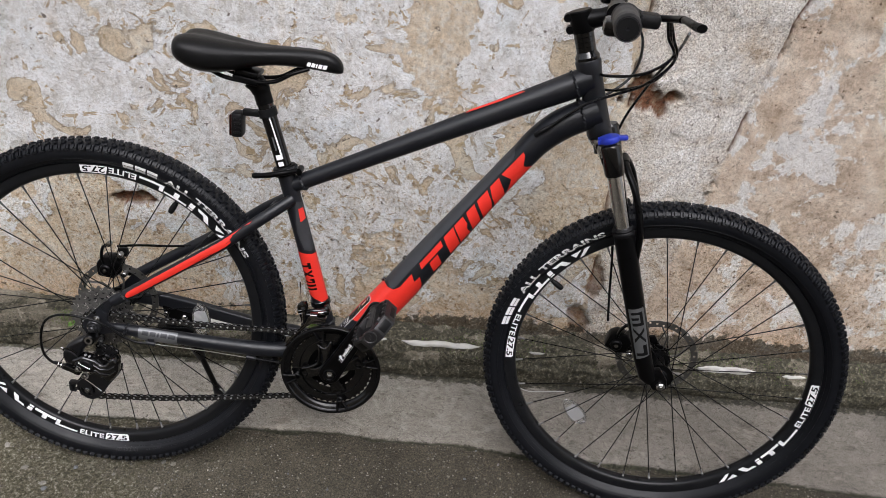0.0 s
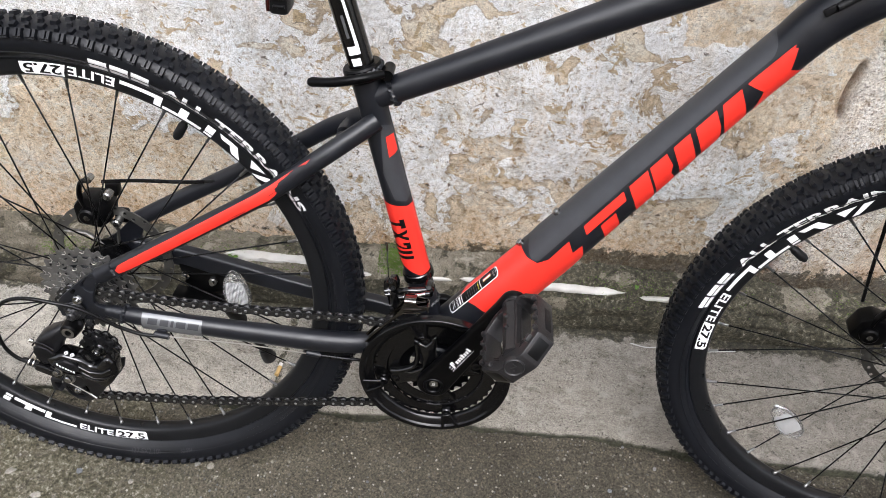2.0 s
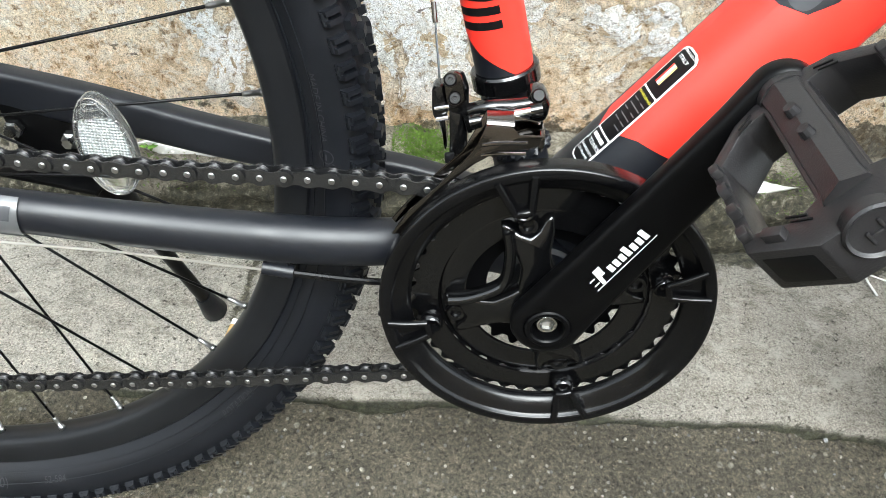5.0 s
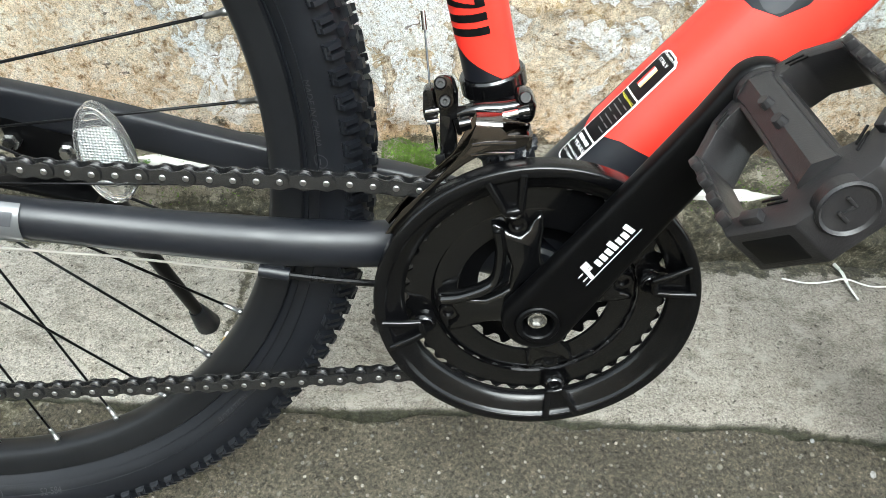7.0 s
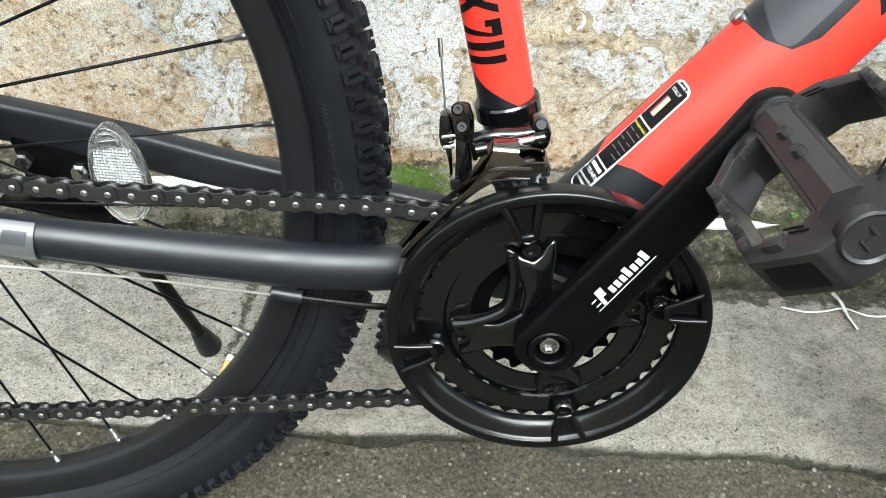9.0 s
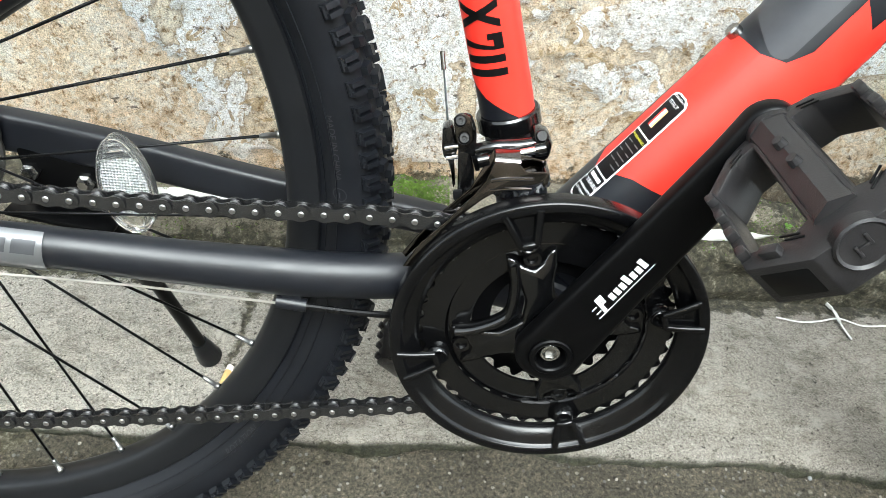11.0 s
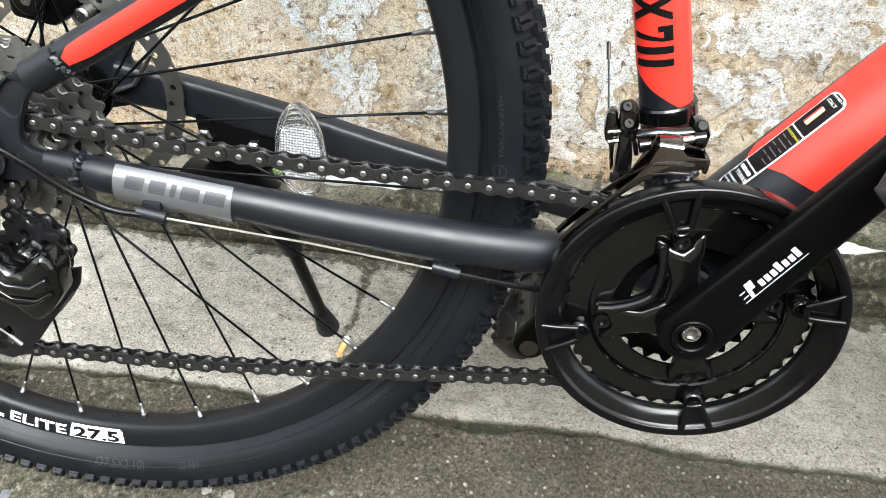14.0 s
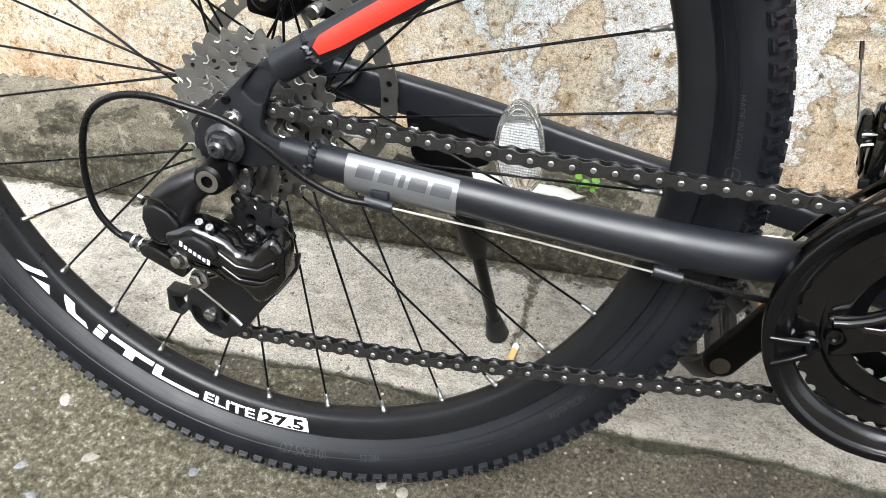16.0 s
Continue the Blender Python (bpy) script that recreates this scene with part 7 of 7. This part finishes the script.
arch = smooth_path([fork_at(-0.215, LEG + 0.014, -0.062), fork_at(-0.165, LEG + 0.028, -0.062), fork_at(-0.10, LEG + 0.030, -0.056), fork_at(-0.06, LEG + 0.022, -0.036), fork_at(-0.052, LEG + 0.02, 0),
                    fork_at(-0.06, LEG + 0.022, 0.036), fork_at(-0.10, LEG + 0.030, 0.056), fork_at(-0.165, LEG + 0.028, 0.062), fork_at(-0.215, LEG + 0.014, 0.062)], 5)
part("arch", tube(arch, 0.0082, 12, squash=0.75), BLACK_ALLOY, fork)
b = bmesh.new()
slab(b, arc(0, 0, 0.0175, -60, 240, 18) + [(-0.014, -0.019), (0.012, -0.019)], 0, 0.011, 0.003)
bmesh.ops.transform(b, matrix=Matrix.Translation(fork_at(0.004, LEG, -0.064)) @ UPF.to_track_quat("Y", "Z").to_matrix().to_4x4(), verts=b.verts)
part("lockout_dial", b, BLUE, fork, "blue lockout dial")
b = bmesh.new()
block(b, fork_at(0.008, LEG + 0.02, -0.062), (0.022, 0.014, 0.008), 0.003, pose(0, 0, 0, 0, -10, 0))
part("lockout_lever", b, BLUE, fork)
on_leg = on_tube(fork_at(-0.455, LEG, -0.064), UPF, FWD, 0.0181)
part("leg_decal", wrapped(polygons([[(0.045, -0.012), (0.15, -0.013), (0.15, 0.016), (0.143, 0.017), (0.05, 0.014)]]), on_leg, 0.02, 0.003), SILVER, fork, "silver decal with dark bars")
on_leg2 = on_tube(fork_at(-0.455, LEG, -0.064), UPF, FWD, 0.0185)
part("leg_print", wrapped(polygons([[(0.115, -0.009), (0.121, -0.009), (0.121, 0.012), (0.115, 0.012)], [(0.127, -0.009), (0.132, -0.009), (0.132, 0.004), (0.127, 0.004)], [(0.138, -0.009), (0.143, -0.009), (0.143, 0.012), (0.138, 0.012)], [(0.121, 0.006), (0.138, 0.006), (0.138, 0.012), (0.121, 0.012)],
                                    [(0.08, -0.009), (0.087, -0.009), (0.110, 0.011), (0.103, 0.011)], [(0.105, -0.009), (0.112, -0.009), (0.085, 0.011), (0.078, 0.011)], [(0.052, -0.009), (0.058, -0.009), (0.058, 0.011), (0.052, 0.011)], [(0.058, 0.004), (0.074, 0.004), (0.074, 0.011), (0.058, 0.011)]]), on_leg2, 0.02, 0.003), BLACK_DECAL, fork)


def caliper(parent, m, label=""):
    """Cable disc caliper: body, lever arm, adjuster and two bolts, about its own centre."""
    c = group("brake_caliper", parent, m, label)
    b = bmesh.new()
    slab(b, [(-0.022, -0.02), (0.008, -0.024), (0.022, -0.012), (0.024, 0.012), (0.008, 0.022), (-0.014, 0.02), (-0.024, 0.006)], -0.016, 0.014, 0.004)
    part("body", b, BLACK_ALLOY, c)
    part("adjuster", lathe(bmesh.new(), [(0, 0), (0, 0.012), (0.006, 0.0115), (0.008, 0.009), (0.008, 0.004), (0.006, 0.003), (0.006, 0)], 20, (-0.004, -0.016, -0.004), (0, -1, 0)), BLACK_ALLOY, c)
    part("adjuster_bolt", lathe(bmesh.new(), [(0, 0), (0, 0.0042), (0.002, 0.0042), (0.002, 0)], 6, (-0.004, -0.0225, -0.004), (0, -1, 0)), ZINC, c)
    b = bmesh.new()
    sweep(b, smooth_path([(-0.006, -0.012, 0.0), (-0.012, -0.014, 0.022), (-0.008, -0.014, 0.042), (0.002, -0.014, 0.048)], 5), 0.005, 10, squash=0.6)
    part("lever_arm", b, BLACK_ALLOY, c)
    for x, z in ((0.024, 0.028), (0.03, -0.012)):
        part("bolt", lathe(bmesh.new(), [(0, 0), (0, 0.0055), (0.012, 0.0055), (0.0135, 0.004), (0.0135, 0)], 12, (x, -0.006, z), (0, -1, 0)), ZINC, c)
        b = bmesh.new()
        block(b, (x, 0.004, z), (0.018, 0.014, 0.018), 0.004)
        part("mount", b, BLACK_ALLOY, c)
    part("cable_anchor", lathe(bmesh.new(), [(0, 0), (0, 0.005), (0.01, 0.005), (0.011, 0.003), (0.011, 0)], 12, (0.004, -0.008, 0.05), (0, -1, 0)), ZINC, c)
    return c


caliper(bicycle, Matrix.Translation((-0.012, 0.052, 0.417)), "black cable disc brake caliper")
part("brake_cable", tube(smooth_path([(0.006, 0.042, 0.462), (0.05, 0.044, 0.468), (0.135, 0.05, 0.474), (0.20, 0.052, 0.497), (0.262, 0.046, 0.538)], 6), 0.0024, 10), CABLE, bicycle, "black brake cable housing")
caliper(fork, Matrix.Translation((0.996, 0.05, 0.362)) @ pose(0, 0, 0, 0, 20, 0), "black cable disc brake caliper")
part("brake_cable", tube(smooth_path([(0.972, 0.045, 0.408), (0.966, 0.05, 0.46), (0.955, 0.058, 0.56), (0.935, 0.072, 0.68), (0.925, 0.07, 0.78), (0.95, 0.02, 0.88), (0.965, -0.06, 0.95), (0.955, -0.14, 0.99)], 8), 0.0024, 10), CABLE, bicycle, "black brake cable housing")

# headset, stem, handlebar
cock = group("handlebar", bicycle, STEER, "black handlebar with rubber grips, levers and stem")
part("top_cup", lathe(bmesh.new(), [(0.134, 0.0), (0.134, 0.0205), (0.139, 0.0212), (0.143, 0.019), (0.148, 0.0165), (0.148, 0.0)], 36, HT_B, UPF), LACQUER, cock)
for s in (0.149, 0.157, 0.165, 0.173):
    part("spacer", lathe(bmesh.new(), [(s, 0.014), (s, 0.0168), (s + 0.0072, 0.0168), (s + 0.0072, 0.014)], 32, HT_B, UPF), BLACK_GLOSS, cock)
S0, BARC = fork_at(0.198, 0.0, 0), Vector((0.872, 0, 0.994))
part("stem_clamp", lathe(bmesh.new(), [(0.180, 0.0), (0.180, 0.0185), (0.182, 0.0195), (0.214, 0.0195), (0.216, 0.018), (0.216, 0.0)], 32, HT_B, UPF), BLACK_ALLOY, cock)
b = bmesh.new()
sweep(b, [S0 + FWD * 0.008, S0.lerp(BARC, 0.55), BARC - FWD * 0.012], [0.0175, 0.0145, 0.0165], 20, squash=1.0)
part("stem", b, BLACK_ALLOY, cock)
for dz in (-0.010, 0.010):
    b = bmesh.new()
    sweep(b, [S0 - FWD * 0.021 + UPF * dz + Vector((0, -0.01, 0)), S0 - FWD * 0.021 + UPF * dz + Vector((0, 0.01, 0))], 0.0068, 14)
    part("stem_bolt", b, BLACK_ALLOY, cock)
part("stem_faceplate", tube([BARC + Vector((0, -0.022, 0)), BARC + Vector((0, 0.022, 0))], 0.0205, 24), BLACK_ALLOY, cock)
bar_pts = smooth_path([(0.867, -0.335, 1.026), (0.869, -0.22, 1.023), (0.872, -0.11, 1.01), (0.872, -0.05, 0.995), (0.872, 0, 0.994), (0.872, 0.05, 0.995), (0.872, 0.11, 1.01), (0.869, 0.22, 1.023), (0.867, 0.335, 1.026)], 5)
part("bar", tube(bar_pts, 0.0125, 20), BLACK_ALLOY, cock)
for s in (-1, 1):
    g0, g1 = Vector((0.867, s * 0.338, 1.026)), Vector((0.869, s * 0.225, 1.023))
    n = 18
    part("grip", tube([g0.lerp(g1, i / n) for i in range(n + 1)], [0.0150] + [0.0178] * (n - 1) + [0.0195], 20), RUBBER, cock, "black rubber grip")
    part("grip_end", lathe(bmesh.new(), [(0, 0), (0, 0.002), (-0.0012, 0.003), (-0.0012, 0.0135), (0.003, 0.0155)], 24, g0, (0, -s, 0)), BLACK_PLASTIC, cock)
    b = bmesh.new()
    block(b, (0.876, s * 0.20, 1.018), (0.034, 0.03, 0.03), 0.008)
    block(b, (0.898, s * 0.19, 1.018), (0.044, 0.034, 0.02), 0.006)
    part("lever_mount", b, BLACK_PLASTIC, cock)
    part("brake_lever", tube(smooth_path([(0.908, s * 0.18, 1.02), (0.934, s * 0.2, 1.025), (0.946, s * 0.24, 1.031), (0.951, s * 0.3, 1.034), (0.957, s * 0.325, 1.035)], 6), [0.006] * 8 + [0.0062] * 12 + [0.007] * 5, 12, squash=0.8), BLACK_ALLOY, cock)
    b = bmesh.new()
    block(b, (0.868, s * 0.165, 1.0), (0.05, 0.045, 0.026), 0.009)
    part("shifter", b, BLACK_GLOSS, cock)
    part("shifter_cap", lathe(bmesh.new(), [(0, 0), (0, 0.014), (0.006, 0.013), (0.008, 0.008), (0.008, 0)], 24, (0.87, s * 0.165, 1.014), (0, 0, 1)), BLACK_GLOSS, cock)
for pts in ([(0.905, -0.195, 1.012), (0.915, -0.18, 0.985), (0.935, -0.15, 0.955), (0.915, -0.08, 0.915), (0.87, -0.03, 0.897), (0.835, 0.03, 0.893)],
            [(0.910, -0.19, 1.008), (0.922, -0.17, 0.98), (0.94, -0.14, 0.945), (0.92, -0.07, 0.895), (0.885, -0.032, 0.868), (0.84, -0.028, 0.845), (0.787, -0.0285, 0.802)],
            [(0.912, -0.185, 1.01), (0.928, -0.16, 0.982), (0.945, -0.13, 0.95), (0.935, -0.06, 0.90), (0.895, -0.01, 0.872), (0.86, 0.035, 0.862)],
            [(0.93, 0.16, 0.985), (0.95, 0.12, 0.94), (0.93, 0.06, 0.89), (0.88, 0.036, 0.85), (0.8, 0.03, 0.808)]):
    part("control_cable", tube(smooth_path(pts, 8), 0.0024, 10), CABLE, bicycle, "black control cable housing")
b = bmesh.new()
sweep(b, [(0.792, -0.0285, 0.806), (0.772, -0.0285, 0.791)], [0.0034, 0.0042], 12)
block(b, (0.772, -0.027, 0.7905), (0.024, 0.004, 0.008), 0.0015, pose(0, 0, 0, 0, -38, 0))
part("cable_stop", b, BLACK_PLASTIC, frame_set)

# kickstand, bolted to the left stay and standing on the strip
kick = group("kickstand", bicycle, label="black steel kickstand with a rubber foot")
inv = bicycle.matrix_basis.inverted()
foot = inv @ Vector((-0.257, 1.592, 0.004))
top = Vector((0.1165, 0.062, 0.318))
b = bmesh.new()
slab(b, [(0.083, 0.338), (0.15, 0.332), (0.153, 0.303), (0.128, 0.292), (0.108, 0.284), (0.09, 0.30)], 0.052, 0.074, 0.004)
part("bracket", b, BLACK_ALLOY, kick)
b = bmesh.new()
slab(b, [(0.079, 0.300), (0.15, 0.289), (0.15, 0.285), (0.079, 0.296)], 0.03, 0.055, 0.0015)
part("clamp_plate", b, BLACK_ALLOY, kick)
for x, z in ((0.094, 0.322), (0.131, 0.317)):
    part("bolt", lathe(bmesh.new(), [(0, 0), (0, 0.0062), (0.005, 0.0062), (0.0062, 0.004), (0.010, 0.0036), (0.010, 0)], 6, (x, 0.051, z), (0, -1, 0)), ZINC, kick, smooth=20)
d = (foot - top).normalized()
L = (foot - top).length
part("upper_sleeve", tube([top, top + d * L * 0.25, top + d * L * 0.42, top + d * L * 0.5], [0.011, 0.0125, 0.0125, 0.0095], 18), BLACK_PLASTIC, kick)
part("leg", tube([top + d * L * 0.45, top + d * L * 0.95], 0.0062, 16), BLACK_ALLOY, kick)
part("rubber_foot", tube([top + d * L * 0.88, top + d * L * 0.91, top + d * L * 0.99, foot], [0.0075, 0.0092, 0.0125, 0.011], 16), RUBBER, kick)


# ---- the other side of the lane: an unseen wall added to block low skylight ----
bm = bmesh.new()
block(bm, (0.2, -3.4, 2.05), (13.0, 0.3, 4.2))
tagged(part("unseen_wall_south", bm, PLASTER, smooth=0), "unseen plastered wall added across the lane to block low skylight", "wall", kind="structure")


# ---- small things on the footing and the ground ----
def paint_spill(x0, x1, s0, s1, seed, gaps=0.0):
    """Dried white paint lying along the footing."""
    rng = np.random.RandomState(seed)
    n = max(8, int((x1 - x0) / 0.006))
    us = np.linspace(x0, x1, n)
    verts, faces = [], []
    m = 7
    for i, x in enumerate(us):
        t = i / (n - 1)
        wob = 0.03 * (float(fbm(np.array([x]), np.array([0.0]), 14, 4, seed)[0]) - 0.5)
        a, c = s0 + wob, s1 + wob
        pinch = min(1, 6 * t, 6 * (1 - t)) * (0.7 + 0.6 * float(fbm(np.array([x]), np.array([0.4]), 25, 3, seed + 5)[0]))
        mid, half = (a + c) / 2, (c - a) / 2 * 0.62 * pinch
        for k in range(m):
            s = mid + half * (2 * k / (m - 1) - 1)
            fx, fy, fz = foot_shape(np.array([x]), np.array([s]))
            bulge = 0.003 * (1 - (2 * k / (m - 1) - 1) ** 2) + 0.0005
            verts.append((x, float(fy[0]) - bulge, float(fz[0]) + bulge * 0.9))
    for i in range(n - 1):
        for k in range(m - 1):
            a = i * m + k
            faces.append((a, a + m, a + m + 1, a + 1))
    me = mesh_from("paint_spill", verts, faces, WALL_PAINT, 60)
    ob = new("paint_spill", me)
    return tagged(ob, "dried white paint dribbled along the mossy footing", "paint spill", "paint on the footing")


for i, (x0, x1, s0, s1) in enumerate(((-0.36, -0.19, 0.6, 0.8), (-0.155, -0.10, 0.55, 0.66), (0.0, 0.04, 0.58, 0.66), (0.052, 0.115, 0.6, 0.7), (0.148, 0.345, 0.56, 0.72), (0.37, 0.43, 0.55, 0.66), (0.46, 0.5, 0.57, 0.66), (0.88, 1.03, 0.5, 0.66), (1.1, 1.16, 0.5, 0.6))):
    paint_spill(x0, x1, s0, s1, 100 + i)


def level(x, y):
    return float(ground_shape(np.array([x]), np.array([y]))[2][0])


def pebble_mesh(seed, flat=0.55):
    b = bmesh.new()
    bmesh.ops.create_icosphere(b, subdivisions=2, radius=1.0)
    for v in b.verts:
        f = 1 + 0.35 * noise.noise(v.co * 1.1 + Vector((seed * 7.3, 0, 0))) + 0.22 * noise.noise(v.co * 2.6 + Vector((seed * 3.1, 4.0, 0)))
        f = min(f, 0.92 / max(0.3, abs(v.co.normalized().dot(Vector((math.cos(seed * 1.7), math.sin(seed * 1.7), 0.2))))))
        v.co = Vector((v.co.x * f, v.co.y * f * 0.8, v.co.z * f * flat))
    me = bpy.data.meshes.new("pebble")
    b.to_mesh(me)
    b.free()
    me.materials.append(PEBBLE)
    me.shade_smooth()
    return me


rng = random.Random(5)
shapes = [pebble_mesh(k) for k in range(6)]
spots_p = [(0.309, 1.409, 0.0042), (0.383, 1.45, 0.0045), (0.334, 1.481, 0.003), (-0.6, 1.36, 0.008), (-0.55, 1.33, 0.009), (-0.66, 1.34, 0.007), (-0.5, 1.37, 0.006), (-0.42, 1.36, 0.004), (0.1, 1.40, 0.003), (0.02, 1.36, 0.0035), (0.2, 1.42, 0.003)]
spots_p += [(rng.uniform(-0.9, 1.0), rng.uniform(1.25, 1.47), rng.uniform(0.0012, 0.003)) for _ in range(40)] + [(rng.uniform(-0.95, -0.3), rng.uniform(1.0, 1.41), rng.uniform(0.003, 0.0085)) for _ in range(46)] + [(rng.uniform(-0.3, 0.6), rng.uniform(0.95, 1.4), rng.uniform(0.0015, 0.0045)) for _ in range(30)]
for x, y, r in spots_p:
    ob = new("pebble", shapes[rng.randrange(6)])
    ob.matrix_basis = Matrix.Translation((x, y, level(x, y) + r * 0.02)) @ pose(0, 0, 0, 0, 0, rng.uniform(0, 360)) @ Matrix.Diagonal((r, r * rng.uniform(0.7, 1.2), r * 0.55, 1))
    tagged(ob, "small pale pebble bedded in the worn concrete", "pebble", "pebbles in the lane")


def butt(x, y, turn, whole=1.0):
    b = group_top("cigarette_butt", (x, y, level(x, y) + 0.0038), turn)
    part("filter", tube([(-0.012, 0, 0), (0.006 * whole, 0, 0)], 0.0037, 12), FILTER, b)
    part("paper", tube([(0.006 * whole, 0, 0), (0.013, 0, 0.0004)], 0.0036, 12), PAPER, b)
    return tagged(b, "trodden cigarette butt lying on the cement strip", "cigarette butt")


def group_top(name, at, turn):
    ob = new(name)
    ob.matrix_basis = pose(*at, 0, 0, turn)
    return ob


butt(-0.237, 1.569, 82)
butt(-0.841, 1.649, 80, -1.5)
z0 = 0.006
tw = group_top("plastic_twine", (0.44, 1.69, 0.006), 0)
part("knot", tube(smooth_path([(0.0, 0.03, 0.002), (0.002, 0.012, 0.005), (0.003, -0.006, 0.003), (0.008, -0.026, 0.0)], 5), 0.0021, 8, squash=0.6), TWINE, tw)
part("strand", tube(smooth_path([(-0.07, 0.004, 0.0), (-0.045, -0.004, 0.002), (-0.02, -0.0, 0.001), (0.003, 0.003, 0.004), (0.03, -0.004, 0.001), (0.06, -0.002, 0.001), (0.12, 0.006, 0.001)], 6), 0.0012, 8, squash=0.6), TWINE, tw)
tagged(tw, "knotted scrap of white plastic twine on the cement", "twine")


def sprout(x, y, z, size, seed):
    """A seedling with a few rounded leaves."""
    r = random.Random(seed)
    ob = group_top("seedling", (x, y, z), 0)
    for k in range(5):
        a, h = r.uniform(0, 6.28), size * r.uniform(0.6, 1.4)
        tip = Vector((math.cos(a) * size * 0.7, math.sin(a) * size * 0.7 - size * 0.3, h))
        part("stem", tube([(0, 0, 0), tip * 0.6 + Vector((0, 0, h * 0.15)), tip], 0.0006, 6), GREEN_LEAF, ob)
        b = bmesh.new()
        pts = [(0.5 * size * math.cos(t) * (1.0 if math.cos(t) > 0 else 0.8), 0.38 * size * math.sin(t), 0.06 * size * math.cos(2 * t)) for t in [2 * PI * i / 12 for i in range(12)]]
        b.faces.new([b.verts.new(p) for p in pts])
        bmesh.ops.solidify(b, geom=b.faces[:], thickness=0.0004)
        bmesh.ops.transform(b, matrix=Matrix.Translation(tip) @ pose(0, 0, 0, r.uniform(-30, 30), r.uniform(-30, 30), math.degrees(a)), verts=b.verts)
        part("leaf", b, GREEN_LEAF, ob)
    return tagged(ob, "tiny green seedling growing from the footing", "seedling", "seedlings on the footing")


for i, (x, y, z, sz) in enumerate(((-0.2, 1.735, 0.108, 0.012), (-0.185, 1.74, 0.108, 0.008), (-0.34, 1.725, 0.1, 0.009), (-0.62, 1.70, 0.085, 0.01), (0.36, 1.735, 0.105, 0.005))):
    sprout(x, y, z, sz, i)


def moss_patch(x0, x1, s0, s1, count, seed):
    """A cushion of moss: many small tufts sitting on the footing."""
    r = random.Random(seed)
    verts, faces = [], []
    for _ in range(count):
        x = min(max(r.gauss((x0 + x1) / 2, (x1 - x0) / 4), x0), x1)
        s = min(max(r.gauss((s0 + s1) / 2, (s1 - s0) / 4), s0), s1)
        fx, fy, fz = foot_shape(np.array([x]), np.array([s]))
        p = Vector((x, float(fy[0]), float(fz[0])))
        for _ in range(3):
            d = Vector((r.uniform(-1, 1), r.uniform(-1.2, 0.4), r.uniform(0.3, 1.3))).normalized() * r.uniform(0.0015, 0.0042)
            w = d.cross(Vector((r.uniform(-1, 1), r.uniform(-1, 1), r.uniform(-1, 1)))).normalized() * 0.0007
            i = len(verts)
            verts += [p - w, p + w, p + d]
            faces.append((i, i + 1, i + 2))
    me = mesh_from("moss", verts, faces, MOSS_GREEN, 0)
    return tagged(new("moss", me), "bright green moss growing on the footing", "moss", kind="stuff")


moss_patch(-0.09, -0.02, 0.62, 0.98, 2600, 1)
moss_patch(-0.45, -0.2, 0.4, 0.9, 500, 2)
moss_patch(-0.68, -0.58, 0.45, 0.75, 420, 3)
moss_patch(0.2, 0.5, 0.45, 0.95, 500, 4)
moss_patch(0.5, 1.3, 0.4, 0.95, 700, 5)
